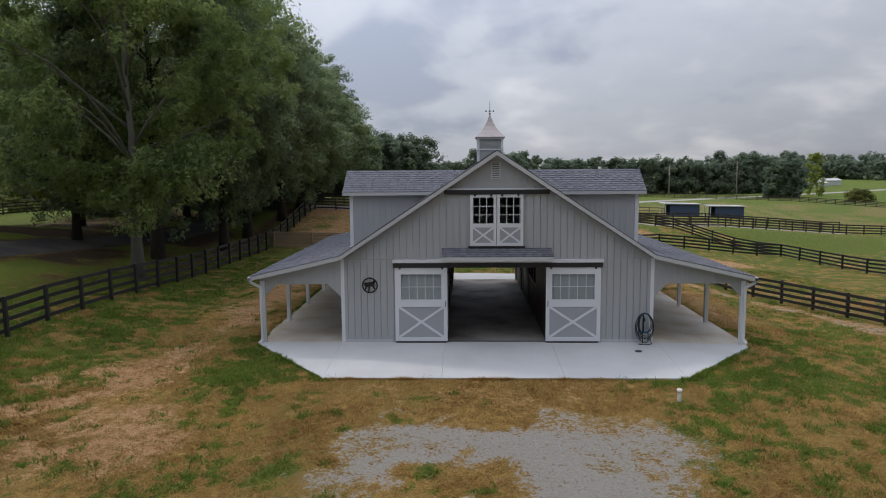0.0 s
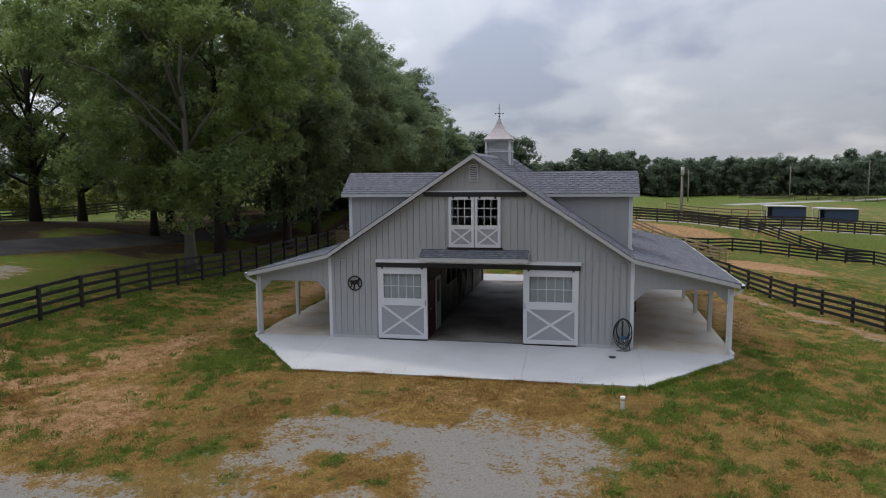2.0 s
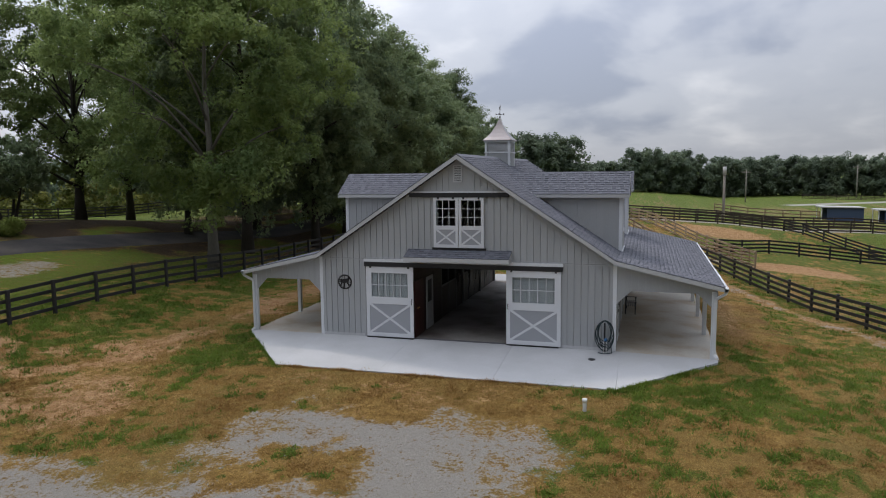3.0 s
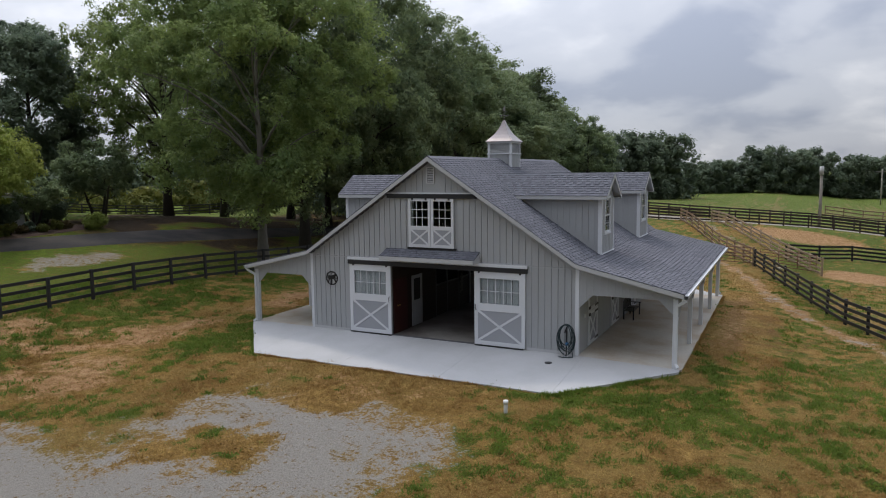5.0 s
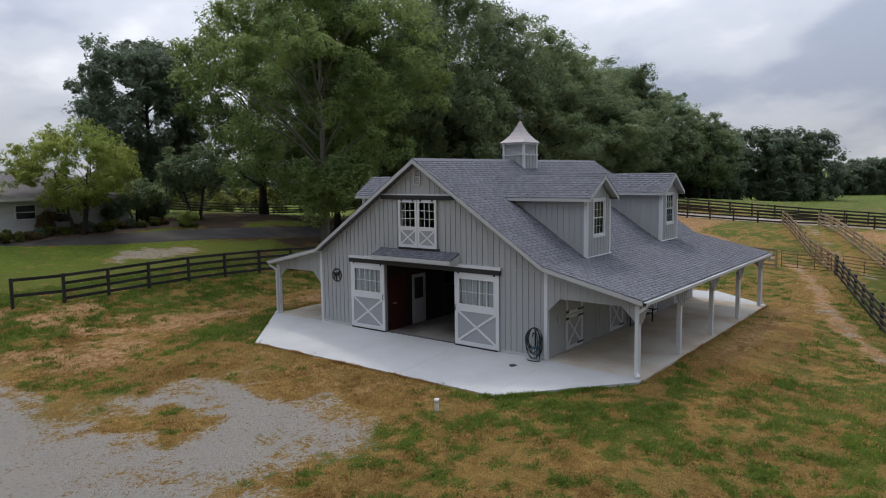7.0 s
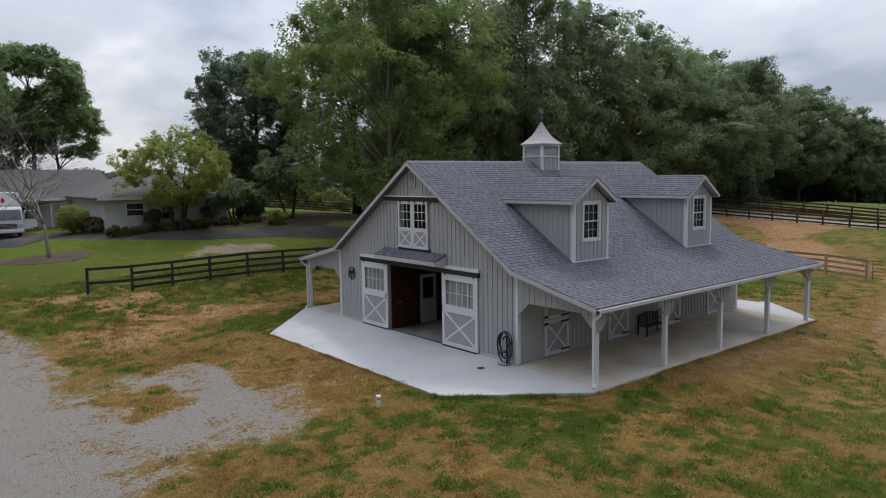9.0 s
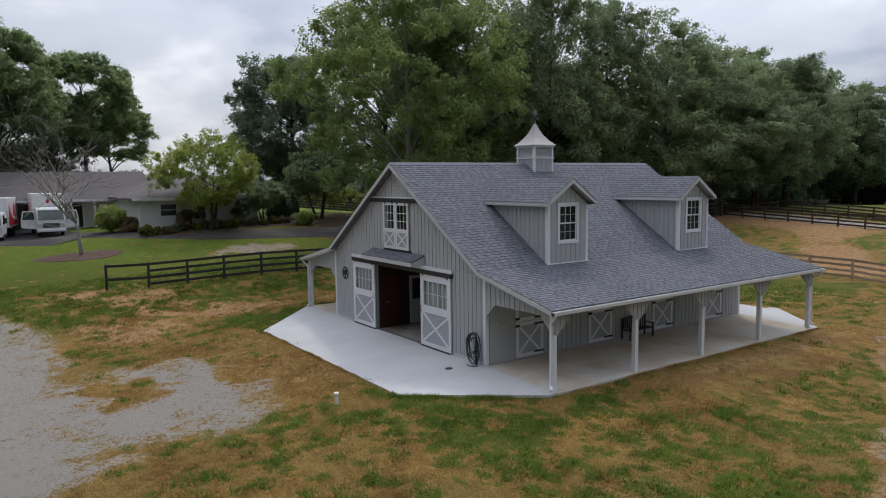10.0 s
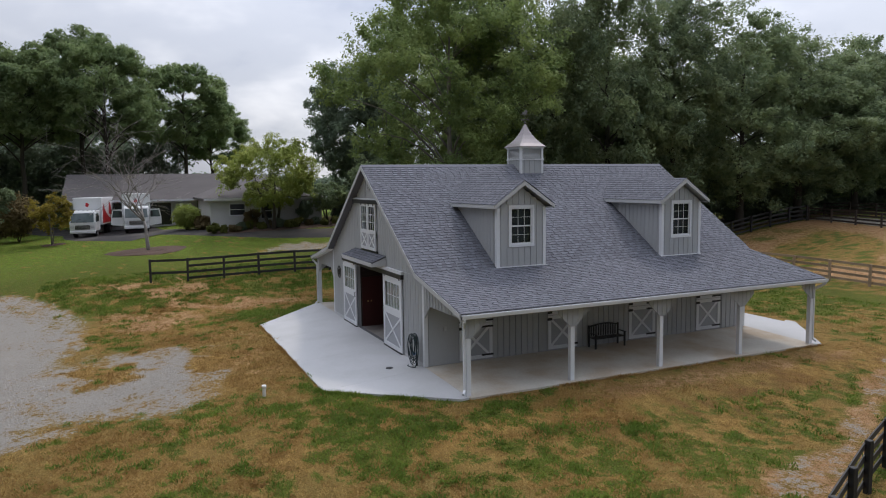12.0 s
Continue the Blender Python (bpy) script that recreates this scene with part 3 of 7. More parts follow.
# cupola with a flared metal roof and a vane
def cupola(y):
    c = new("cupola")
    c.parent = barn
    c.location = (0.03, y, 0)
    c.empty_display_size = 0.2
    bm = B()
    quadbox(bm, -0.55, 0.55, -0.55, 0.55, PEAK - 0.5, 6.98)
    part("base", bm, SIDING, c)
    for ang in (0, 90, 180, 270):
        for k in (-1, 0, 1):
            piece("siding_board", batten_mesh(6.98 - PEAK + 0.48, "y", 0.018), c, pose(0, 0, 0, 0, 0, ang) @ pose(k * 0.25, -0.55, PEAK - 0.48))
    for sx in (-1, 1):
        for sy in (-1, 1):
            bm = B()
            quadbox(bm, sx * 0.57, sx * 0.47, sy * 0.57, sy * 0.47, PEAK - 0.45, 7.50)
            part("corner_post", bm, WHITE, c)
    for za, zb in ((6.98, 7.03), (7.46, 7.53)):
        bm = B()
        quadbox(bm, -0.60, 0.60, -0.60, 0.60, za, zb)
        part("band", bm, WHITE, c)
    bm = B()
    quadbox(bm, -0.46, 0.46, -0.46, 0.46, 7.03, 7.46)
    part("core", bm, SIDING_DARK, c)
    for ang in (0, 90, 180, 270):
        for k in range(8):
            bm = B()
            z = 7.05 + k * 0.05
            prism(bm, [(-0.50, z + 0.045), (-0.535, z), (-0.525, z), (-0.48, z + 0.045)], "x", -0.46, 0.46)
            for v in bm.verts:
                v.co = pose(0, 0, 0, 0, 0, ang) @ v.co
            part("louver", bm, TRIM, c)
    bm = B()
    prof = [(0.66, 7.53), (0.655, 7.56), (0.50, 7.70), (0.36, 7.86), (0.24, 8.04), (0.14, 8.24), (0.06, 8.44), (0.03, 8.52)]
    rings = [[bm.verts.new((sx * r, sy * r, z)) for sx, sy in ((-1, -1), (1, -1), (1, 1), (-1, 1))] for r, z in prof]
    for u, v in zip(rings, rings[1:]):
        for i in range(4):
            bm.faces.new((u[i], u[(i + 1) % 4], v[(i + 1) % 4], v[i]))
    bm.faces.new(rings[0][::-1])
    bm.faces.new(rings[-1])
    part("roof", bm, COPPER, c, "flared weathered metal roof")
    # vane
    bm = B()
    tube(bm, [(0, 0, 8.5), (0, 0, 9.02)], 0.012, 6)
    bmesh.ops.create_uvsphere(bm, u_segments=10, v_segments=6, radius=0.045, matrix=Matrix.Translation((0, 0, 8.60)))
    tube(bm, [(-0.17, 0, 8.72), (0.17, 0, 8.72)], 0.009, 6)
    tube(bm, [(0, -0.17, 8.72), (0, 0.17, 8.72)], 0.009, 6)
    for dx, dy in ((0.17, 0), (-0.17, 0), (0, 0.17), (0, -0.17)):
        quadbox(bm, dx - 0.025, dx + 0.025, dy - 0.025, dy + 0.025, 8.69, 8.75)
    tube(bm, [(-0.02, -0.22, 8.93), (0.02, 0.22, 8.93)], 0.01, 6)
    prism(bm, [(-0.13, 8.95), (0.08, 8.95), (0.13, 9.08), (0.05, 9.16), (-0.04, 9.06), (-0.13, 9.05)], "x", -0.006, 0.006)
    part("weather_vane", bm, VANE, c, "grey metal weather vane")


cupola(7.13)

# louvred gable vent
bm = B()
for a, b, c2, d2 in ((-0.20, 0.14, 5.80, 5.85), (-0.20, 0.14, 6.36, 6.41), (-0.20, -0.15, 5.85, 6.36), (0.09, 0.14, 5.85, 6.36)):
    quadbox(bm, a, b, -0.04, 0.0, c2, d2)
vent = part("gable_vent", bm, TRIM, barn)
# black sheet stands in for the shade behind the slats
bm = B()
quadbox(bm, -0.15, 0.09, -0.008, 0.0, 5.85, 6.36)
part("vent_screen", bm, BLACK, vent)
me = mesh_of("slat", prism(B(), [(-0.012, 0.050), (-0.034, 0.012), (-0.028, 0.008), (-0.009, 0.046)], "x", -0.15, 0.09), TRIM)
for k in range(8):
    piece("slat", me, vent, pose(0, 0, 5.86 + k * 0.062))


# sliding doors: frame, braces, panel, lights
def plank_door(x0, x1, z0, z1, zr, cols, rows, y, parent, name, stile=0.13, panel=SIDING_DARK, pull=0, inset=0.0):
    """A door leaf with a window above the rail at zr and a braced panel below. y is its back face."""
    d = new(name)
    d.parent = parent
    d.empty_display_size = 0.2
    yf = y - 0.05
    bm = B()
    quadbox(bm, x0, x0 + stile, yf, y, z0, z1)
    quadbox(bm, x1 - stile, x1, yf, y, z0, z1)
    for a, b in ((z0, z0 + stile * 1.1), (zr - stile * 0.7, zr + stile * 0.7), (z1 - stile, z1)):
        quadbox(bm, x0 + stile, x1 - stile, yf, y, a, b)
    if inset:
        quadbox(bm, x0 + stile, x0 + stile + inset, yf, y, zr + stile * 0.7, z1 - stile)
        quadbox(bm, x1 - stile - inset, x1 - stile, yf, y, zr + stile * 0.7, z1 - stile)
        quadbox(bm, x0 + stile + inset, x1 - stile - inset, yf, y, z1 - stile - inset * 1.3, z1 - stile)
        quadbox(bm, x0 + stile + inset, x1 - stile - inset, yf, y, zr + stile * 0.7, zr + stile * 0.7 + inset)
    part("frame", bm, WHITE, d)
    a0, a1, b0, b1 = x0 + stile, x1 - stile, z0 + stile * 1.1, zr - stile * 0.7
    bm = B()
    quadbox(bm, a0, a1, y - 0.03, y - 0.01, b0, b1)
    part("panel", bm, panel, d)
    w = stile * 0.62
    for o, (p, q) in enumerate((((a0, b0), (a1, b1)), ((a0, b1), (a1, b0)))):
        bm = B()
        dx, dz = q[0] - p[0], q[1] - p[1]
        n = math.hypot(dx, dz)
        ox, oz = -dz / n * w / 2, dx / n * w / 2
        prism(bm, [(p[0] + ox, p[1] + oz), (p[0] - ox, p[1] - oz), (q[0] - ox, q[1] - oz), (q[0] + ox, q[1] + oz)], "y", yf + 0.004 + 0.003 * o, y - 0.028)
        part("brace", bm, WHITE, d)
    c0, c1, a0, a1 = zr + stile * 0.7 + inset, z1 - stile - inset * 1.3, a0 + inset, a1 - inset
    bm = B()
    for k in range(1, cols):
        x = a0 + (a1 - a0) * k / cols
        quadbox(bm, x - 0.011, x + 0.011, yf + 0.012, yf + 0.034, c0, c1)
    for k in range(1, rows):
        z = c0 + (c1 - c0) * k / rows
        quadbox(bm, a0, a1, yf + 0.010, yf + 0.036, z - 0.011, z + 0.011)
    part("muntin", bm, WHITE, d)
    for i in range(cols):
        for j in range(rows):
            bm = B()
            quadbox(bm, a0 + (a1 - a0) * i / cols, a0 + (a1 - a0) * (i + 1) / cols, yf + 0.020, yf + 0.025, c0 + (c1 - c0) * j / rows, c0 + (c1 - c0) * (j + 1) / rows)
            part("pane", bm, GLASS, d).visible_shadow = False
    if pull:
        x = x1 - 0.065 if pull > 0 else x0 + 0.065
        bm = B()
        tube(bm, [(x, yf, zr - 0.08), (x, yf - 0.05, zr - 0.06), (x, yf - 0.05, zr + 0.10), (x, yf, zr + 0.12)], 0.012, 6)
        part("handle", bm, BLACK, d, "black pull handle")
    for x in (x0 + 0.18, (x0 + x1) / 2, x1 - 0.18)[::2]:
        bm = B()
        quadbox(bm, x - 0.035, x + 0.035, yf - 0.015, yf, z1 - 0.06, z1 + 0.05)
        part("hanger", bm, BLACK, d, "black roller hanger")
    return d


plank_door(-3.60, -1.74, 0.05, 2.70, 1.38, 5, 2, -0.06, barn, "sliding_door", pull=1, inset=0.085)
plank_door(1.74, 3.66, 0.05, 2.70, 1.38, 5, 2, -0.06, barn, "sliding_door", pull=-1, inset=0.085)
plank_door(-0.93, -0.01, 3.46, 5.26, 4.18, 3, 3, -0.05, barn, "hay_door", stile=0.10)
plank_door(0.01, 0.93, 3.46, 5.26, 4.18, 3, 3, -0.05, barn, "hay_door", stile=0.10)
for s in (-1, 1):
    bm = B()
    x = s * 2.67
    quadbox(bm, x - 0.92, x + 0.92, -0.13, -0.065, 0.0, 0.048)
    part("bottom_guide", bm, BLACK, barn)
bm = B()
quadbox(bm, -3.66, 3.72, -0.15, -0.0, 2.70, 2.87)
part("door_track", bm, BLACK, barn, "black sliding door track", bevel=0.01)
bm = B()
quadbox(bm, -3.68, 3.74, -0.13, -0.0, 2.87, 2.98)
part("header_board", bm, WHITE, barn)
bm = B()
quadbox(bm, -1.84, 1.84, -0.13, -0.0, 5.27, 5.43)
part("door_track", bm, BLACK, barn, "black sliding door track", bevel=0.01)
bm = B()
quadbox(bm, -1.85, 1.85, -0.11, -0.0, 5.43, 5.48)
part("header_board", bm, WHITE, barn)
bm = B()
quadbox(bm, -1.0, 1.0, -0.06, 0.0, 3.37, 3.45)
part("hay_sill", bm, BLACK, barn)

# small canopy over the aisle door
bm = B()
cy, cz0, cz1 = -0.60, 3.13, 3.37
prism(bm, [(0.0, cz1 - 0.05), (cy, cz0 - 0.03), (cy, cz0), (0.0, cz1)], "x", -1.92, 1.92)
canopy = part("canopy", bm, UNDER, barn, "small shingled canopy over the aisle door")
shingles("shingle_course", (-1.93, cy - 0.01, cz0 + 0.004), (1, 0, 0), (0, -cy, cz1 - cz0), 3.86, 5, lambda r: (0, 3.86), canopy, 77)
bm = B()
quadbox(bm, -1.93, 1.93, cy - 0.02, cy, cz0 - 0.15, cz0 - 0.005)
quadbox(bm, -1.93, 1.93, cy, -0.16, cz0 - 0.15, cz0 - 0.13)
for s in (-1, 1):
    prism(bm, [(cy, cz0 - 0.13), (-0.01, cz0 - 0.13), (-0.01, cz1 - 0.06), (cy, cz0 - 0.035)], "x", s * 1.90, s * 1.93)
part("canopy_fascia", bm, TRIM, barn)


# Dutch doors along the side walls
def dutch_door(s, y0, y1):
    d = new("dutch_door")
    d.parent = barn
    d.empty_display_size = 0.2
    st = 0.12
    xw = W + 0.002
    bm = B()
    for a, b in ((0.06, 1.27), (1.30, 2.22)):
        for p, q, r, t in ((y0, y0 + st, a, b), (y1 - st, y1, a, b), (y0 + st, y1 - st, a, a + st), (y0 + st, y1 - st, b - st, b)):
            quadbox(bm, s * xw, s * (xw + 0.05), p, q, r, t)
    part("frame", bm, WHITE, d)
    bm = B()
    quadbox(bm, s * xw, s * (xw + 0.024), y0 + st, y1 - st, 0.06 + st, 1.27 - st)
    quadbox(bm, s * xw, s * (xw + 0.024), y0 + st, y1 - st, 1.30 + st, 2.22 - st)
    part("panel", bm, SIDING_DARK, d)
    a, b = 0.06 + st, 1.27 - st
    for o, (p, q) in enumerate((((y0 + st, a), (y1 - st, b)), ((y0 + st, b), (y1 - st, a)))):
        bm = B()
        n = math.hypot(q[0] - p[0], q[1] - p[1])
        oy, oz = -(q[1] - p[1]) / n * 0.042, (q[0] - p[0]) / n * 0.042
        prism(bm, [(p[0] + oy, p[1] + oz), (p[0] - oy, p[1] - oz), (q[0] - oy, q[1] - oz), (q[0] + oy, q[1] + oz)], "x", s * (xw + 0.02), s * (xw + 0.045 - 0.003 * o))
        part("brace", bm, WHITE, d)
    for z, side in ((0.18, 1), (1.16, 1), (1.38, 1), (2.10, 1)):
        bm = B()
        quadbox(bm, s * (xw + 0.05), s * (xw + 0.062), y1 - 0.42, y1 + 0.03, z - 0.033, z + 0.033)
        part("strap_hinge", bm, BLACK, d, "black strap hinge")
    for z in (1.16, 1.40):
        bm = B()
        quadbox(bm, s * (xw + 0.05), s * (xw + 0.075), y0 - 0.03, y0 + 0.15, z - 0.045, z + 0.045)
        part("latch", bm, BLACK, d, "black door latch")


for s in (-1, 1):
    for y0 in (1.26, 4.76, 8.36, 11.70):
        dutch_door(s, y0, y0 + 1.24)

# ---- inside the aisle ----
bm = B()
quadbox(bm, -W + 0.12, W - 0.12, 0.12, L - 0.12, OPEN_H + 0.06, OPEN_H + 0.16)
part("loft_floor", bm, LOFT, barn, "wooden loft floor over the aisle")
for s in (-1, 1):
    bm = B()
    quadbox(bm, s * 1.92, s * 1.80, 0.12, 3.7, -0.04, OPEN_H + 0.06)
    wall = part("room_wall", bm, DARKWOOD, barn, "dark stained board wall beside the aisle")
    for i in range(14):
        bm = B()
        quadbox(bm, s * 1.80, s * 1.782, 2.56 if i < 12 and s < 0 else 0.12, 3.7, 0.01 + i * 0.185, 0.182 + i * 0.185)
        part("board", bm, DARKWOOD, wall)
    for k in range(3):
        ya = 3.74 + k * 3.5
        st = new("stall_front")
        st.parent = barn
        st.empty_display_size = 0.2
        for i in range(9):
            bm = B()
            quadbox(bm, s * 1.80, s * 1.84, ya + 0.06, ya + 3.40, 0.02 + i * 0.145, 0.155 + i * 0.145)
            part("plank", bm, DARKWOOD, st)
        bm = B()
        for zz in (1.34, 2.30):
            quadbox(bm, s * 1.79, s * 1.85, ya, ya + 3.46, zz, zz + 0.05)
        for yy in (ya, ya + 1.1, ya + 2.3, ya + 3.4):
            quadbox(bm, s * 1.785, s * 1.855, yy, yy + 0.06, 0.0, 2.35)
        part("stall_frame", bm, STALLF, st)
        bm = B()
        for i in range(30):
            tube(bm, [(s * 1.82, ya + 0.12 + i * 0.112, 1.36), (s * 1.82, ya + 0.12 + i * 0.112, 2.32)], 0.008, 5)
        part("grille", bm, BLACK, st)
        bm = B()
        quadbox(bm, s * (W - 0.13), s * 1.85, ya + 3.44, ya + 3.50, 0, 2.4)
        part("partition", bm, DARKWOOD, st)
        bm = B()
        quadbox(bm, s * 1.72, s * 1.80, ya + 3.42, ya + 3.52, 0, 2.62)
        part("post", bm, AISLE_GREY, st, "pale grey stall post")
    bm = B()
    quadbox(bm, s * 1.80, s * 1.90, 3.7, L - 0.12, 2.40, OPEN_H + 0.06)
    part("stall_header", bm, DARKWOOD, barn)
bm = B()
quadbox(bm, -1.79, 1.79, -0.02, 0.10, -0.02, 0.022)
part("threshold", bm, UNDER, barn, "dark threshold across the aisle door")
# doors of the tack room on the aisle
bm = B()
quadbox(bm, -1.80, -1.765, 0.18, 1.22, 0.0, 2.12)
tack = part("tack_door", bm, REDWOOD, barn, "red-brown wooden door with brass knob", bevel=0.006)
bm = B()
for yy in (0.42, 0.56):
    bmesh.ops.create_uvsphere(bm, u_segments=10, v_segments=6, radius=0.03, matrix=Matrix.Translation((-1.735, yy, 1.08)))
    tube(bm, [(-1.77, yy, 1.08), (-1.735, yy, 1.08)], 0.012, 6)
part("knob", bm, BRASS, tack, "brass door knob")
wd = new("room_door")
wd.parent = barn
# a white door: its dimness inside the aisle is put into the grey colour
bm = B()
for p, q, a, b in ((1.62, 1.74, 0.02, 2.08), (2.32, 2.46, 0.02, 2.08), (1.74, 2.32, 0.02, 0.28), (1.74, 2.32, 0.92, 1.05), (1.74, 2.32, 1.94, 2.08)):
    quadbox(bm, -1.80, -1.76, p, q, a, b)
quadbox(bm, -1.80, -1.775, 1.74, 2.32, 0.28, 0.92)
part("leaf", bm, AISLE_GREY, wd, "white door dimmed to grey, with one dark window")
bm = B()
quadbox(bm, -1.798, -1.785, 1.74, 2.32, 1.05, 1.94)
part("pane", bm, BLACK, wd, "dark glass")


def halter(y, drop, turn):
    """A strap halter and a looped lead rope on a hook of the stall front."""
    h = empty("halter", "black strap halter and lead rope hung on a stall front", "halter", "halters on the stall fronts", (-1.785, y, 1.62))
    bm = B()
    tube(bm, [(0, 0, 0), (0.07, 0, -0.01), (0.11, 0, 0.03)], 0.008, 6)
    part("hook", bm, BLACK, h)
    bm = B()
    for w, deep, out in ((0.10, 0.42, 0.09), (0.13, 0.60, 0.07)):
        loop = [(out + 0.03 * math.sin(a * 2 + turn), w * math.sin(a), -deep / 2 + deep / 2 * math.cos(a)) for a in (2 * math.pi * i / 14 for i in range(15))]
        tube(bm, loop, 0.014, 5)
    tube(bm, [(0.08, -0.12, -0.28), (0.11, 0, -0.33), (0.08, 0.12, -0.28)], 0.014, 5)
    part("strap", bm, BLACK, h)
    bm = B()
    rope = [(0.10 + 0.05 * math.sin(a + turn), 0.09 * math.sin(a * 0.5 + turn), -drop * (0.5 - 0.5 * math.cos(a)) - 0.02 * a / 6) for a in (2 * math.pi * i / 12 * 1.5 for i in range(13))]
    tube(bm, rope, 0.012, 5)
    part("lead_rope", bm, ROPE, h, "worn pale lead rope")


for y, drop, turn in ((6.1, 0.9, 0.3), (8.2, 1.1, 1.4), (9.6, 0.8, 2.2), (11.9, 1.0, 0.9)):
    halter(y, drop, turn)


# ---- ground ----
def sst(u):
    u = np.clip(u, 0.0, 1.0)
    return u * u * (3 - 2 * u)


def ground_z(x, y):
    """Height of the ground: level at the barn, rising to the house, falling to the paddocks and the gravel yard."""
    x, y = np.asarray(x, float), np.asarray(y, float)
    left = 2.9 * sst((-x - 13.0) / 24.0) * np.exp(-((y - 14.0) / np.where(y < 14.0, 38.0, 25.0)) ** 2)
    front = -0.078 * np.clip(-y, 0.0, 13.0) * sst((x + 26.0) / 20.0)
    right = -0.13 * sst((x - 5.0) / 3.6) - 0.50 * sst((x - 8.8) / 5.6) - 1.2 * sst((x - 14.0) / 14.0) * sst((y - 2.0) / 30.0)
    back = 0.85 * sst((y - 25.0) / 35.0) * sst((24.0 - x) / 26.0) * sst((130.0 - y) / 60.0)
    far = -0.3 * sst((y - 60.0) / 60.0) * sst((x + 5.0) / 40.0) + 6.0 * sst((y - 180.0) / 300.0) * sst((x - 60.0) / 120.0)
    bank = 0.52 * sst((-x - 11.5) / 5.0) * (1 - sst((-x - 19.0) / 11.0)) * sst((16.0 - y) / 14.0) * sst((y + 22.0) / 12.0)
    low = -0.025 + left + front + right + back + far + bank
    crest = np.interp(x, [-80.0, -50.0, -30.0, -16.0, -2.0, 9.0, 14.0, 17.5, 20.0, 28.0, 37.0, 44.0, 60.0], [0.5, 1.1, 1.8, 2.3, 1.5, 1.0, 0.75, 0.4, 0.1, -0.1, -0.9, -1.5, -1.9])
    crest = crest + np.interp(x, [-10.0, 5.0, 18.0], [0.07, 0.0, -0.05]) * np.clip(y - 48.0, 0.0, 6.0)
    foot = np.interp(x, [-16.0, 2.0, 10.0, 22.0], [28.0, 31.0, 35.0, 41.0])
    top = np.interp(x, [-16.0, 10.0, 22.0], [47.0, 48.0, 52.0])
    w = sst((y - foot) / (top - foot)) * sst((130.0 - y) / 75.0)  # the rise behind the barn, along the gravel track
    return low * (1 - w) + crest * w


def gz(x, y):
    return float(ground_z(x, y))


def lattice(seed):
    rng = np.random.RandomState(seed)
    return rng.rand(256, 256)


def vnoise(x, y, scale, seed, octaves=4):
    """Smooth value noise from 0 to 1."""
    g = lattice(seed)
    out, amp, tot = 0.0, 1.0, 0.0
    for o in range(octaves):
        u, v = x * scale * 2 ** o + 17.3 * o, y * scale * 2 ** o + 9.1 * o
        i, j = np.floor(u).astype(int), np.floor(v).astype(int)
        a, b = sst(u - i), sst(v - j)
        i0, i1, j0, j1 = i % 256, (i + 1) % 256, j % 256, (j + 1) % 256
        out = out + amp * ((g[i0, j0] * (1 - a) + g[i1, j0] * a) * (1 - b) + (g[i0, j1] * (1 - a) + g[i1, j1] * a) * b)
        tot += amp
        amp *= 0.55
    return out / tot


def seg_dist(x, y, pts):
    """Distance to a line through points."""
    d = np.full(np.shape(x), 1e9)
    for (ax, ay), (bx, by) in zip(pts, pts[1:]):
        ux, uy = bx - ax, by - ay
        t = np.clip(((x - ax) * ux + (y - ay) * uy) / (ux * ux + uy * uy), 0, 1)
        d = np.minimum(d, np.hypot(x - ax - t * ux, y - ay - t * uy))
    return d


RUT = [(7.0, 30.0), (9.3, 23.0), (11.0, 16.5), (12.1, 13.4), (13.6, 10.2), (15.1, 7.4), (16.2, 4.0), (17.4, 0.0), (19.4, -6.0)]
BARE = [(-9.6, 20.0), (-10.6, 8.8), (-10.4, 3.2), (-11.0, -0.6), (-10.6, -4.0), (-13.5, -6.5), (-17.0, -9.0)]


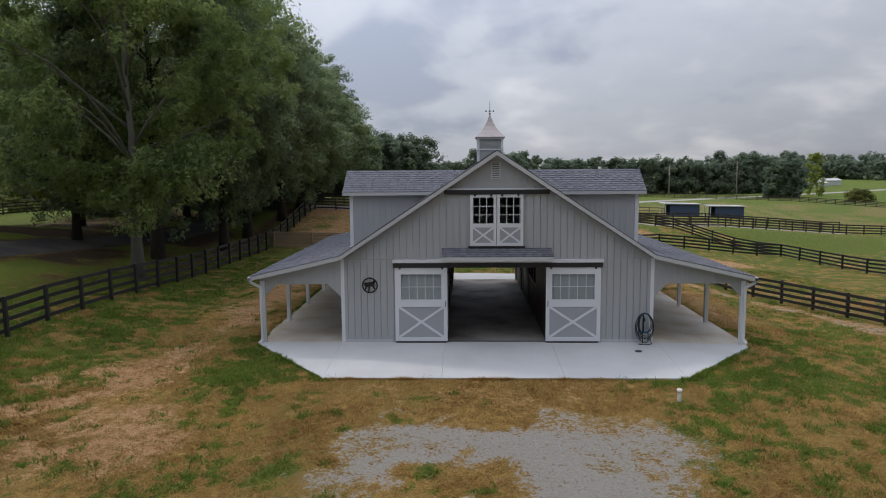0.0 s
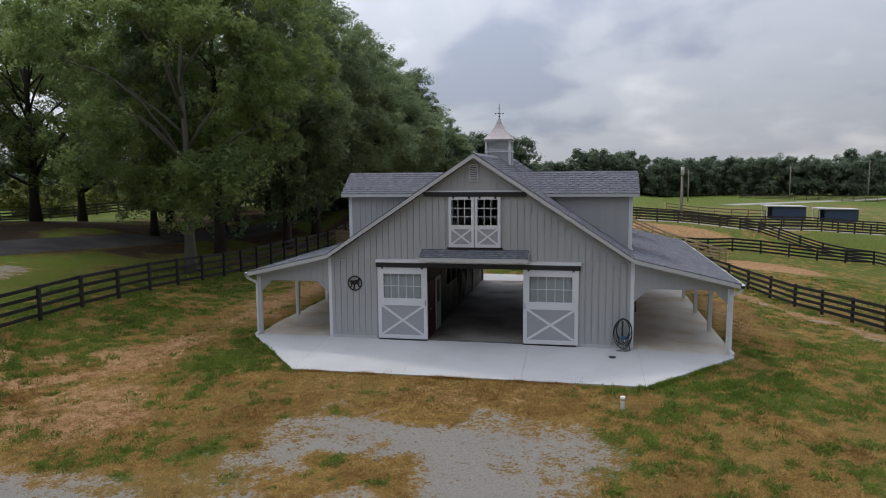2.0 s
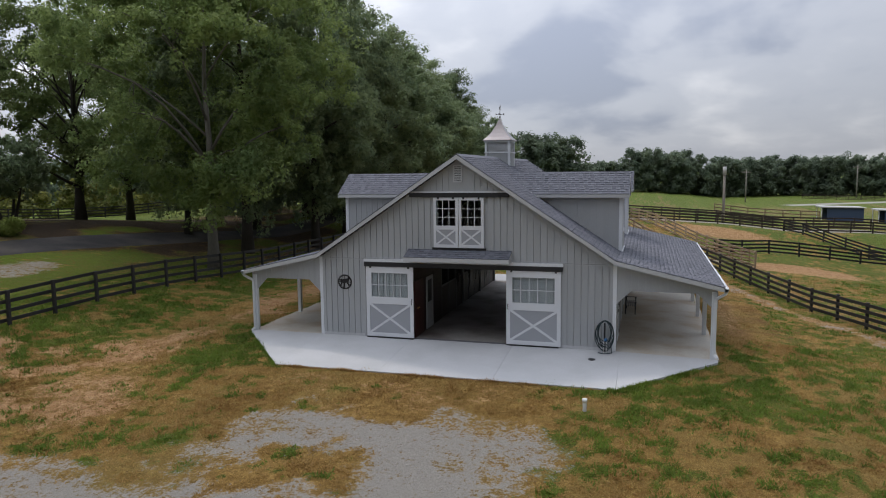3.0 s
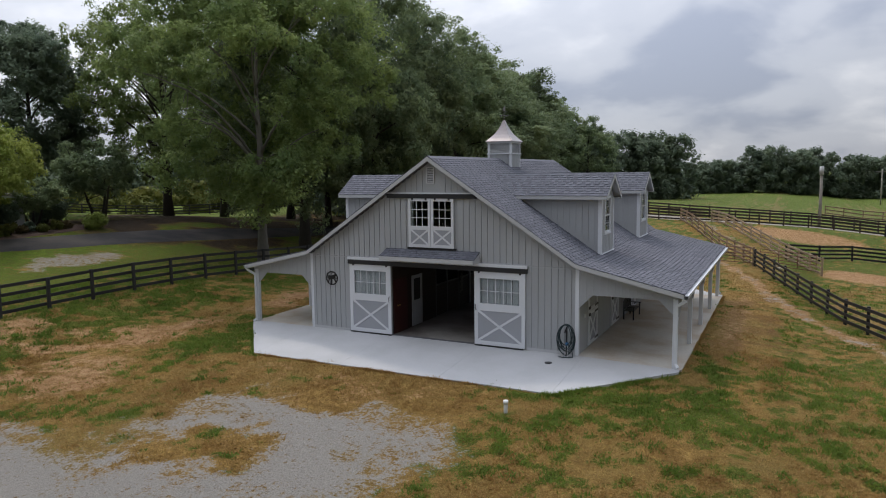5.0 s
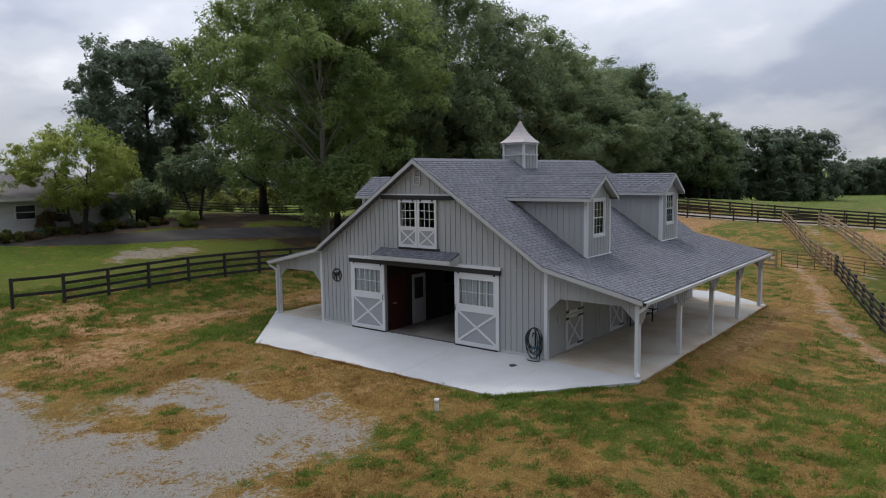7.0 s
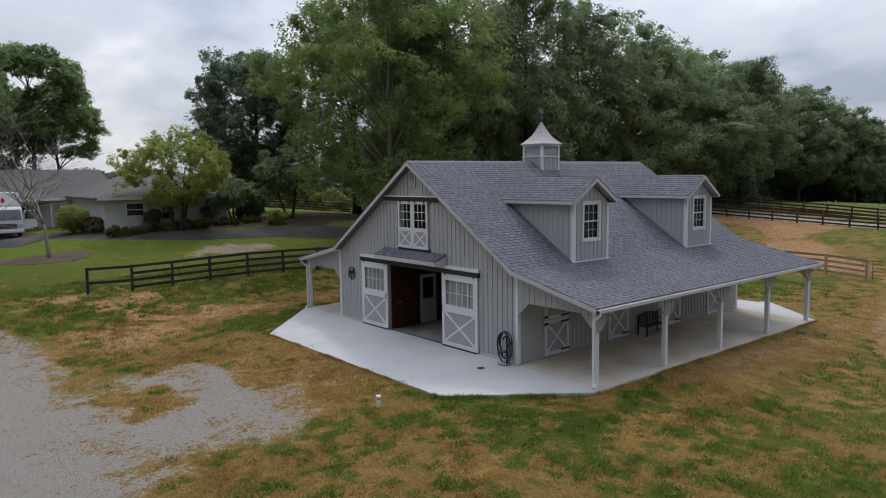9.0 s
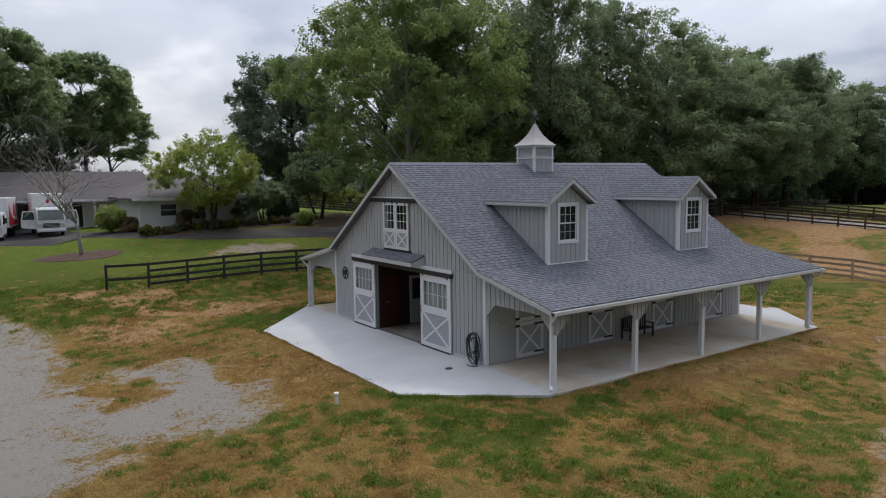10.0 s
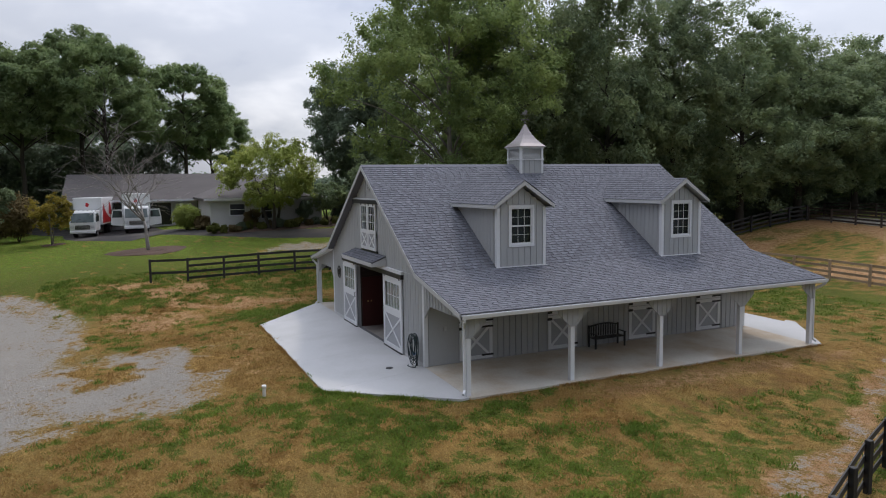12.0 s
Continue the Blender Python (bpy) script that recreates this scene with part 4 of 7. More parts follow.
def cover(x, y):
    """How much of the ground is green, bare red soil, gravel and leaf litter."""
    n1, n2, n3 = vnoise(x, y, 0.33, 1), vnoise(x, y, 0.9, 2), vnoise(x, y, 0.14, 3, 3)
    n4, n5 = vnoise(x, y, 2.2, 4, 3), vnoise(x, y, 1.5, 6, 3)
    # gravel: a patch before the doors and the yard beyond it
    core = 1.0 - np.hypot((x - 2.1) / 3.1, (y + 9.3) / 3.6)
    blob = np.maximum(core, 0.98 - np.hypot((x + 0.2) / 5.4, (y + 8.4) / 3.2))
    yard = (-10.2 - 0.25 * np.clip(x + 4.0, -40, 0) * -0.35 - 0.065 * np.clip(-11.0 - x, 0, 30) ** 2 - y) / 3.0
    yard = np.where(x < 4.5, yard, yard - (x - 4.5) * 0.8)
    yard = np.minimum(yard, (x + 26.0) / 4.0)
    isle = sst((vnoise(x, y, 0.62, 21, 4) - 0.42) * 7.0) * sst((0.55 - core) * 3.0) * sst((0.9 - yard) * 1.2)
    gravel = np.clip(0.45 + 0.55 * (np.maximum(blob, yard) + (n1 - 0.5) * 1.6 + (n2 - 0.5) * 2.0), 0, 1) * sst((np.maximum(blob, yard) + 0.25) * 1.8)
    gravel = gravel * (1 - 0.85 * isle)
    gravel = np.maximum(gravel, sst((1.2 - np.hypot((x + 24.6) / 1.6, (y - 2.6) / 2.8) + (n2 - 0.5) * 2) * 2) * 0.6)
    # bare soil
    d = seg_dist(x, y, BARE)
    bare = sst((1.25 - d + (n1 - 0.5) * 4.0 + (n2 - 0.5) * 3.0) * 0.8) * 0.85
    flat = sst(1.25 - np.hypot((x + 12.0) / 4.6, (y + 6.0) / 2.6) + (n1 - 0.5) * 3.0) * 0.8
    bare = np.maximum(bare, flat * sst((n2 - 0.36) * 6))
    trod = np.exp(-((x + 1.0) / 7.0) ** 2 - ((y + 5.2) / 2.4) ** 2) * (0.25 + 0.75 * sst((n2 - 0.35) * 4)) * 0.40
    bare = np.maximum(bare, trod)
    dr = seg_dist(x, y, RUT)
    rut = sst((0.64 - dr + (n2 - 0.5) * 1.5 + (n1 - 0.5) * 0.6) * 2.0) * 0.95
    rut = rut * (x > 5)
    bare = np.maximum(bare, rut * 0.95)
    gravel = np.maximum(gravel, rut * (0.16 + 0.32 * sst((n4 - 0.45) * 5)))
    drip = sst((0.9 - np.abs(x - 9.9) + (n2 - 0.5) * 1.2) * 1.2) * sst((y - 2.0) / 3) * sst((17 - y) / 3) * 0.55
    pad = sst((1.1 - np.hypot((x - 17.0) / 3.6, (y - 27.5) / 2.6)) * 2 + (n1 - .5) * 2.5) * 0.85
    corral = sst((y - 29.5) / 1.5) * sst((48.0 - y) / 2.0) * sst((x + 17) / 1.5) * sst((6.5 - x) / 3.0)
    worn = np.maximum(sst((y - 40.0) / 3.0) * sst((1.0 - x) / 4.0), sst((35.0 - y) / 3.0) * sst((x + 8.0) / 5.0))
    worn = np.maximum(np.maximum(worn, sst((-9.5 - x) / 3.0)), sst((2.6 - seg_dist(x, y, [(-6.0, 43.0), (2.0, 33.0)])) / 2.0))
    open_soil = corral * sst(worn * 1.1 - 0.15 + (n3 - 0.5) * 1.2 + (n1 - 0.5) * 1.6)
    track = sst((2.4 - seg_dist(x, y, [(-16.5, 48.6), (2.4, 50.4), (17.5, 53.6), (28.0, 56.6), (44.0, 61.5)]) + (n2 - 0.5) * 1.0) * 1.2)
    track = np.maximum(track, sst((0.7 - seg_dist(x, y, [(3.6, 49.0), (8.0, 38.0), (11.6, 28.0)]) + (n2 - 0.5) * 2.0) * 1.0) * 0.55)
    gravel = np.maximum(gravel, track * 0.85)
    far_soil = sst((1.2 - np.hypot((x - 12.0) / 5.0, (y - 44.0) / 2.5)) * 2 + (n1 - 0.5) * 2.0) * 0.7
    bare = np.maximum(np.maximum(np.maximum(bare, drip), np.maximum(pad, far_soil)), open_soil * 0.9)
    # green
    n6 = vnoise(x, y, 3.4, 16, 2)
    tuft = (n2 - 0.5) * 1.1 + (n1 - 0.5) * 0.9 + (n4 - 0.5) * 3.4 + (n5 - 0.5) * 2.2 + (n6 - 0.5) * 4.4
    want = -0.98 + 0 * x
    want = want + 1.75 * np.exp(-(((x - 7.8) / 3.4) ** 2 + ((y + 3.4) / 1.8) ** 2))
    want = want + 0.85 * np.exp(-(((x - 6.6) / 2.8) ** 2 + ((y + 7.2) / 2.2) ** 2))
    want = want + 1.9 * np.exp(-(((x - 4.5) / 0.7) ** 2 + ((y + 7.2) / 2.2) ** 2))
    lush = np.exp(-(((x + 8.0) / 1.7) ** 2 + ((y + 2.2) / 2.6) ** 2))
    bare = bare * (1 - 0.9 * lush)
    want = want + 2.2 * lush
    want = want + 0.42 * sst((x - 6.0) / 5.0) * sst((y + 12) / 6) - 1.0 * np.exp(-((x - 10.0) / 1.0) ** 2) * sst((y - 2.5) / 2) + 0.8 * np.exp(-(((x - 9.6) / 0.9) ** 2 + ((y - 0.6) / 1.8) ** 2))
    want = want + 0.7 * np.exp(-((x - 12.6) / 1.3) ** 2) * sst((y + 3.0) / 4.0) + 0.34 * sst((x - 11.0) / 1.8)
    want = want + 1.5 * sst((-x - 11.0) / 3.0) + 0.35 * sst((-x - 9) / 3) * sst((y - 4) / 6)
    want = want + 1.1 * sst((-x - 17.0) / 3.0)
    want = want + 1.2 * sst((y - 16.0) / 8.0) * sst((x + 15) / 9) * (1 - 0.55 * sst((n3 - 0.42) * 6))
    want = want + 1.4 * sst((np.hypot(x - 10, y) - 60) / 30)
    want = want - 1.0 * np.exp(-(((x - 1.0) / 5.5) ** 2 + ((y + 5.6) / 2.6) ** 2))
    want = want - 2.4 * sst(1.6 - np.hypot((x - 58.0) / 42.0, (y - 105.0) / 40.0))
    want = want + 1.6 * sst((y - 39.0) / 3) * sst((57.0 - y) / 3) * sst((x - 24.0) / 4)
    want = want + 1.3 * sst((y - 16.5) / 1.5) * sst((30 - y) / 6) * sst((7 - np.abs(x)) / 3)
    green = sst(0.5 + 0.8 * (tuft + want) * 0.85)
    litter = sst((-x - 19.0) / 3.0) * sst((y - 4.0) / 8.0) * sst((46.0 + x) / 8.0) * sst((70.0 - y) / 10.0) * sst(0.65 + (n1 - 0.5) * 2.4 + (n3 - 0.5) * 1.6)
    litter = np.maximum(litter, sst((1.6 - np.abs(x + 18.6)) / 1.6) * sst((y - 12.0) / 5.0) * sst((62.0 - y) / 8.0) * 0.8)
    litter = np.maximum(litter, 0.66 * np.exp(-((x - 11.2) / 2.2) ** 2) * sst((y + 1.0) / 4.0) * sst((18.0 - y) / 3.0) * sst(0.5 + (n2 - 0.5) * 3.0 + (n4 - 0.5) * 2.0))
    green = green * (1 - 0.9 * gravel) * (1 - 0.85 * bare) * (1 - 0.8 * litter)
    return green, bare * (1 - gravel), gravel, litter * (1 - gravel)


def ground_axis(lo, hi, step, reach, wide_lo, wide_hi, wide=0.5, grow=1.22):
    """Grid lines: close together round the barn, wider over the yard and paddocks, then growing to the horizon."""
    mid = list(np.arange(wide_lo, lo - 1e-6, wide)) + list(np.arange(lo, hi + 1e-6, step)) + list(np.arange(hi + wide, wide_hi + 1e-6, wide))
    a, d, x = [], wide, mid[0]
    while x > -reach:
        d *= grow
        x -= d
        a.append(x)
    b, d, x = [], wide, mid[-1]
    while x < reach:
        d *= grow
        x += d
        b.append(x)
    return np.array(a[::-1] + mid + b)


def ground_material():
    m = bpy.data.materials.new("ground_cover")
    m.use_nodes = True
    n, l = m.node_tree.nodes, m.node_tree.links
    b = n["Principled BSDF"]
    b.inputs["Roughness"].default_value, b.inputs["Specular IOR Level"].default_value = 0.95, 0.15
    att = n.new("ShaderNodeAttribute")
    att.attribute_name = "cover"
    sep = n.new("ShaderNodeSeparateColor")
    l.new(att.outputs["Color"], sep.inputs[0])
    geo = n.new("ShaderNodeNewGeometry")

    def nz(scale, detail=6.0, rough=0.6):
        t = n.new("ShaderNodeTexNoise")
        t.inputs["Scale"].default_value, t.inputs["Detail"].default_value, t.inputs["Roughness"].default_value = scale, detail, rough
        l.new(geo.outputs["Position"], t.inputs["Vector"])
        return t.outputs[0]

    def op(kind, a, c, clamp=False):
        k = n.new("ShaderNodeMath")
        k.operation, k.use_clamp = kind, clamp
        for i, v in enumerate((a, c)):
            if isinstance(v, (int, float)):
                k.inputs[i].default_value = v
            else:
                l.new(v, k.inputs[i])
        return k.outputs[0]

    def mix(f, a, c):
        k = n.new("ShaderNodeMixRGB")
        for i, v in enumerate((f, a, c)):
            if isinstance(v, tuple):
                k.inputs[i].default_value = (*v, 1)
            elif isinstance(v, (int, float)):
                k.inputs[i].default_value = v
            else:
                l.new(v, k.inputs[i])
        return k.outputs[0]

    def edge(mask, amount, gain):
        """A mask made ragged by fine noise."""
        rag = op("ADD", op("MULTIPLY", op("SUBTRACT", mid, 0.5), amount), op("MULTIPLY", op("SUBTRACT", clump, 0.5), amount * 1.2))
        f = op("ADD", mask, op("MULTIPLY", rag, op("MULTIPLY", mask, 3.5, True)))
        return op("MULTIPLY", op("SUBTRACT", f, 0.5 - 0.5 / gain), gain, True)

    fine, mid, low = nz(34.0, 5.0, 0.7), nz(3.6, 6.0, 0.65), nz(0.22, 4.0)
    tiny, clump = nz(110.0, 3.0, 0.7), nz(12.0, 4.0, 0.7)
    straw = mix(op("MULTIPLY", op("SUBTRACT", mid, 0.36), 3.6, True), (0.228, 0.131, 0.037), (0.415, 0.262, 0.080))
    straw = mix(op("MULTIPLY", op("SUBTRACT", fine, 0.52), 5.0, True), straw, (0.49, 0.335, 0.112))
    straw = mix(op("MULTIPLY", op("SUBTRACT", low, 0.40), 2.6, True), straw, (0.240, 0.182, 0.056))
    straw = mix(op("MULTIPLY", op("SUBTRACT", clump, 0.52), 6.0, True), straw, (0.150, 0.088, 0.030))
    grass = mix(op("MULTIPLY", op("SUBTRACT", fine, 0.38), 3.6, True), (0.060, 0.077, 0.011), (0.142, 0.174, 0.026))
    grass = mix(op("MULTIPLY", op("SUBTRACT", low, 0.42), 3.0, True), grass, (0.150, 0.165, 0.026))
    grass = mix(op("MULTIPLY", op("SUBTRACT", clump, 0.54), 5.0, True), grass, (0.044, 0.062, 0.010))
    soil = mix(op("MULTIPLY", op("SUBTRACT", mid, 0.35), 3.0, True), (0.36, 0.192, 0.088), (0.53, 0.335, 0.175))
    soil = mix(op("MULTIPLY", op("SUBTRACT", clump, 0.53), 5.0, True), soil, (0.24, 0.120, 0.055))
    stone = mix(op("MULTIPLY", op("SUBTRACT", tiny, 0.40), 3.0, True), (0.322, 0.300, 0.268), (0.415, 0.390, 0.354))
    stone = mix(op("MULTIPLY", op("SUBTRACT", mid, 0.52), 3.0, True), stone, (0.352, 0.320, 0.272))
    stone = mix(op("MULTIPLY", op("SUBTRACT", fine, 0.66), 9.0, True), stone, (0.20, 0.185, 0.165))
    leafy = mix(op("MULTIPLY", op("SUBTRACT", clump, 0.40), 3.5, True), (0.045, 0.030, 0.020), (0.115, 0.078, 0.046))
    lush = n.new("ShaderNodeSeparateXYZ")
    l.new(geo.outputs["Position"], lush.inputs[0])
    thatch = mix(op("MULTIPLY", op("SUBTRACT", clump, 0.40), 3.5, True), (0.125, 0.062, 0.022), (0.265, 0.145, 0.050))
    leafy = mix(op("ADD", lush.outputs[0], -5.0, True), leafy, thatch)
    grass = mix(op("MULTIPLY", op("ADD", op("MULTIPLY", lush.outputs[0], -1.0), -19.0), 0.12, True), grass,
                mix(op("MULTIPLY", op("SUBTRACT", mid, 0.36), 3.2, True), (0.080, 0.130, 0.016), (0.175, 0.245, 0.030)))
    field = mix(op("MULTIPLY", op("SUBTRACT", mid, 0.36), 3.2, True), (0.072, 0.110, 0.018), (0.145, 0.190, 0.034))
    grass = mix(op("MULTIPLY", op("ADD", lush.outputs[1], -26.0), 0.05, True), grass, field)
    straw = mix(op("MULTIPLY", op("ADD", lush.outputs[1], -50.0), 0.06, True), straw, mix(mid, (0.150, 0.128, 0.042), (0.225, 0.200, 0.072)))
    c = mix(edge(sep.outputs[0], 2.6, 1.9), straw, grass)
    c = mix(edge(sep.outputs[1], 1.9, 2.2), c, soil)
    c = mix(edge(att.outputs["Alpha"], 1.2, 1.6), c, leafy)
    rock = edge(sep.outputs[2], 2.1, 2.3)
    c = mix(rock, c, stone)
    # random grain, with small shade between blades and stones put into the colour
    grit_shade = n.new("ShaderNodeVectorMath")
    grit_shade.operation = "SCALE"
    l.new(c, grit_shade.inputs[0])
    rough_v = op("ADD", op("MULTIPLY", op("SUBTRACT", op("ADD", fine, tiny), 1.0), 1.7), op("MULTIPLY", op("SUBTRACT", clump, 0.5), 1.3))
    l.new(op("ADD", op("MULTIPLY", rough_v, op("SUBTRACT", 1.0, op("MULTIPLY", rock, 0.65))), 1.0), grit_shade.inputs["Scale"])
    l.new(grit_shade.outputs[0], b.inputs["Base Color"])
    bp = n.new("ShaderNodeBump")
    bp.inputs["Strength"].default_value, bp.inputs["Distance"].default_value = 1.0, 0.07
    l.new(op("ADD", fine, op("MULTIPLY", clump, 2.0)), bp.inputs["Height"])
    l.new(bp.outputs[0], b.inputs["Normal"])
    return m


def np_mesh(name, verts, faces, material, smooth=False):
    """A mesh from arrays of corners and of equal-sided faces."""
    me = bpy.data.meshes.new(name)
    k = faces.shape[1]
    me.vertices.add(len(verts))
    me.vertices.foreach_set("co", np.asarray(verts, np.float32).ravel())
    me.loops.add(faces.size)
    me.loops.foreach_set("vertex_index", np.asarray(faces, np.int32).ravel())
    me.polygons.add(len(faces))
    me.polygons.foreach_set("loop_start", np.arange(0, faces.size, k, dtype=np.int32))
    if smooth:
        me.polygons.foreach_set("use_smooth", np.ones(len(faces), bool))
    me.materials.append(material)
    me.update(calc_edges=True)
    return me


gx, gy = ground_axis(-22.0, 22.0, 0.2, 2600.0, -42.0, 48.0), ground_axis(-14.0, 22.0, 0.2, 2600.0, -22.0, 66.0)
GX, GY = np.meshgrid(gx, gy, indexing="ij")
GZ = ground_z(GX, GY)
near_f = sst((30 - np.hypot(GX, GY)) / 10)
GZ = GZ + (vnoise(GX, GY, 0.8, 8) - 0.5) * 0.10 * near_f * sst((np.maximum(np.abs(GX) - 9.0, np.maximum(-3.7 - GY, GY - 17.0))) / 1.5)
inside = (GX > -8.35) & (GX < 8.6) & (GY > -3.3) & (GY < 16.5) & (np.abs(GX) - 5.5 < GY + 3.1) & (np.abs(GX) - 5.7 < 16.6 - GY)
GZ = np.where(inside, GZ - 0.12, GZ)
nx_, ny_ = len(gx), len(gy)
idx = np.arange(nx_ * ny_).reshape(nx_, ny_)
quads = np.stack([idx[:-1, :-1], idx[1:, :-1], idx[1:, 1:], idx[:-1, 1:]], -1).reshape(-1, 4)
me = np_mesh("ground", np.stack([GX, GY, GZ], -1).reshape(-1, 3), quads, ground_material(), True)
cg, cb, cr, cl = cover(GX, GY)
layer = me.color_attributes.new("cover", "FLOAT_COLOR", "POINT")
layer.data.foreach_set("color", np.stack([cg, cb, cr, cl], -1).astype(np.float32).ravel())
ground = tagged(new("ground", me), "patchy green and straw-dry grass with red soil and pale gravel", "ground", kind="structure")

# ---- concrete slab ----
def slab_z(x, y):
    return -0.075 * max(0.0, -y - 0.05) - 0.028 * max(0.0, x - W) - 0.008 * max(0.0, y - L - 0.1)


def slab_piece(name, pts, material, label, parent=None, thick=0.16):
    """A poured slab with sloping top."""
    bm = B()
    up_v = [bm.verts.new((x, y, slab_z(x, y))) for x, y in pts]
    dn_v = [bm.verts.new((x, y, slab_z(x, y) - thick)) for x, y in pts]
    bm.faces.new(up_v)
    bm.faces.new(dn_v[::-1])
    for i in range(len(pts)):
        j = (i + 1) % len(pts)
        bm.faces.new((up_v[j], up_v[i], dn_v[i], dn_v[j]))
    ob = thing(name, bm, material, label, "concrete slab", kind="structure")
    return ob


FY = -3.50
J = 0.0035
for a, b in ((-5.55, -1.85), (-1.85, 1.95), (1.95, 5.68)):
    slab_piece("pavement", [(a + J, FY), (b - J, FY), (b - J, -0.02), (a + J, -0.02)], CONCRETE, "pale smooth concrete apron panel in front of the barn")
slab_piece("pavement", [(-5.55 - J, FY), (-5.55 - J, -0.02), (-8.45, -0.02), (-8.45, -0.30)], CONCRETE, "pale concrete apron corner with cut edge")
slab_piece("pavement", [(5.68 + J, FY), (8.80, -0.26), (8.80, -0.02), (5.68 + J, -0.02)], CONCRETE, "pale concrete apron corner with cut edge")
for s in (-1, 1):
    for k in range(4):
        ya, yb = L / 4 * k, L / 4 * (k + 1)
        slab_piece("porch_floor", [(s * W, ya + J - 0.02), (s * (POSTS[s] + 0.22), ya + J - 0.02), (s * (POSTS[s] + 0.22), yb - J), (s * W, yb - J)][::s], PORCHC, "stained concrete porch floor beside the barn")
slab_piece("pavement", [(-8.58, L), (8.86, L), (8.86, L + 0.3), (5.9, L + 2.6), (-5.7, L + 2.6), (-8.58, L + 0.3)], CONCRETE, "pale concrete apron behind the barn")
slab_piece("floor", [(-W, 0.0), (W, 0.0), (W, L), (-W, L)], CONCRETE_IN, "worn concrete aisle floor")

# ---- fences ----
def board_mesh(length, h=0.14, t=0.028):
    bm = B()
    quadbox(bm, 0.0, length, -t / 2, t / 2, -h / 2, h / 2)
    return bm


_post_cache = {}


def fence(name, pts, material, label, bay=2.44, height=1.38, boards=4, group="paddock fences", side=1, post_material=None, gap=False):
    """A post and board fence along a line on the ground."""
    top = empty(name, label, "fence", group, (pts[0][0], pts[0][1], gz(*pts[0])))
    off = -Vector(top.location)
    key = (material.name, height)
    if key not in _post_cache:
        bm = B()
        quadbox(bm, -0.065, 0.065, -0.065, 0.065, -0.3, height)
        _post_cache[key] = mesh_of("post", bm, post_material or material, bevel=0.012)
    spots = []
    for (ax, ay), (bx, by) in zip(pts, pts[1:]):
        n = max(1, round(math.hypot(bx - ax, by - ay) / bay))
        for i in range(n):
            spots.append((ax + (bx - ax) * i / n, ay + (by - ay) * i / n))
    spots.append(pts[-1])
    rng = random.Random(len(spots) + int(pts[0][0] * 7))
    zs = [gz(*p) for p in spots]
    for (x, y), z in zip(spots, zs):
        piece("post", _post_cache[key], top, Matrix.Translation(off) @ pose(x, y, z + rng.uniform(-0.02, 0.03), rng.uniform(-1, 1), rng.uniform(-1, 1), rng.uniform(-4, 4)))
    for i in range(len(spots) - 1):
        (ax, ay), (bx, by) = spots[i], spots[i + 1]
        span = math.hypot(bx - ax, by - ay)
        me = mesh_of("board", board_mesh(span), material)
        nx, ny = -(by - ay) / span * 0.08 * side, (bx - ax) / span * 0.08 * side
        for k in range(boards):
            if gap and i == 0 and k % 2:
                continue
            h = height - 0.10 - k * (height - 0.30) / max(1, boards - 1)
            a = Vector((ax + nx, ay + ny, zs[i] + h + rng.uniform(-0.008, 0.008)))
            b = Vector((bx + nx, by + ny, zs[i + 1] + h + rng.uniform(-0.008, 0.008)))
            d = b - a
            m = Matrix.Translation(a + off) @ Matrix.Rotation(math.atan2(d.y, d.x), 4, "Z") @ Matrix.Rotation(-math.asin(d.z / d.length), 4, "Y")
            piece("board", me, top, m)
    return top


fence("fence", [(-17.42, -7.76), (-16.92, -5.74), (-16.68, -1.67), (-16.5, 2.7), (-16.5, 12.0), (-16.2, 30.0), (-16.2, 45.6)], FENCE_BLACK, "black four-board wooden fence beside the lane", bay=2.1, gap=True)
fence("fence", [(22.1, -5.0), (18.35, 2.4), (16.95, 5.4), (14.1, 12.2), (9.8, 27.3)], FENCE_BLACK, "black four-board wooden fence along the dirt track", height=1.15, bay=2.1)
fence("fence", [(9.7, 27.4), (6.2, 37.0), (2.4, 47.3)], FENCE_BROWN, "brown board fence along the fenced lane", height=1.25, bay=2.0)
fence("fence", [(13.7, 27.3), (10.5, 36.5), (5.0, 49.0)], FENCE_TAN, "sunlit tan board fence along the fenced lane", height=1.2, bay=2.0)
fence("fence", [(11.6, 33.4), (16.0, 36.6), (27.5, 38.7)], FENCE_BLACK, "black four-board paddock fence", height=1.15)
fence("fence", [(27.5, 38.7), (29.0, 27.9), (33.0, 14.0)], FENCE_BLACK, "black four-board paddock fence", height=1.15)
fence("fence", [(27.5, 38.7), (19.5, 50.8)], FENCE_BLACK, "black four-board paddock fence", height=1.15)
TRACK_NEAR = [(-16.2, 45.8), (2.4, 47.4), (5.0, 49.0), (17.5, 50.5), (28.0, 53.5), (37.0, 57.0), (44.3, 59.0), (58.0, 58.0), (80.0, 52.0)]
TRACK_FAR = [(-19.0, 51.5), (-12.0, 52.4), (2.4, 53.6), (17.5, 57.0), (28.0, 60.0), (37.0, 63.5), (46.0, 63.8)]
fence("fence", TRACK_NEAR, FENCE_DARK, "dark brown four-board fence in front of the gravel track", height=1.2, bay=2.05)
fence("fence", TRACK_FAR, FENCE_DARK, "dark brown four-board fence behind the gravel track", height=1.2, bay=2.05)
fence("fence", [(-16.0, 29.3), (-10.0, 29.2)], FENCE_TAN, "brown plank fence panel beside the corral", boards=8, height=1.35)
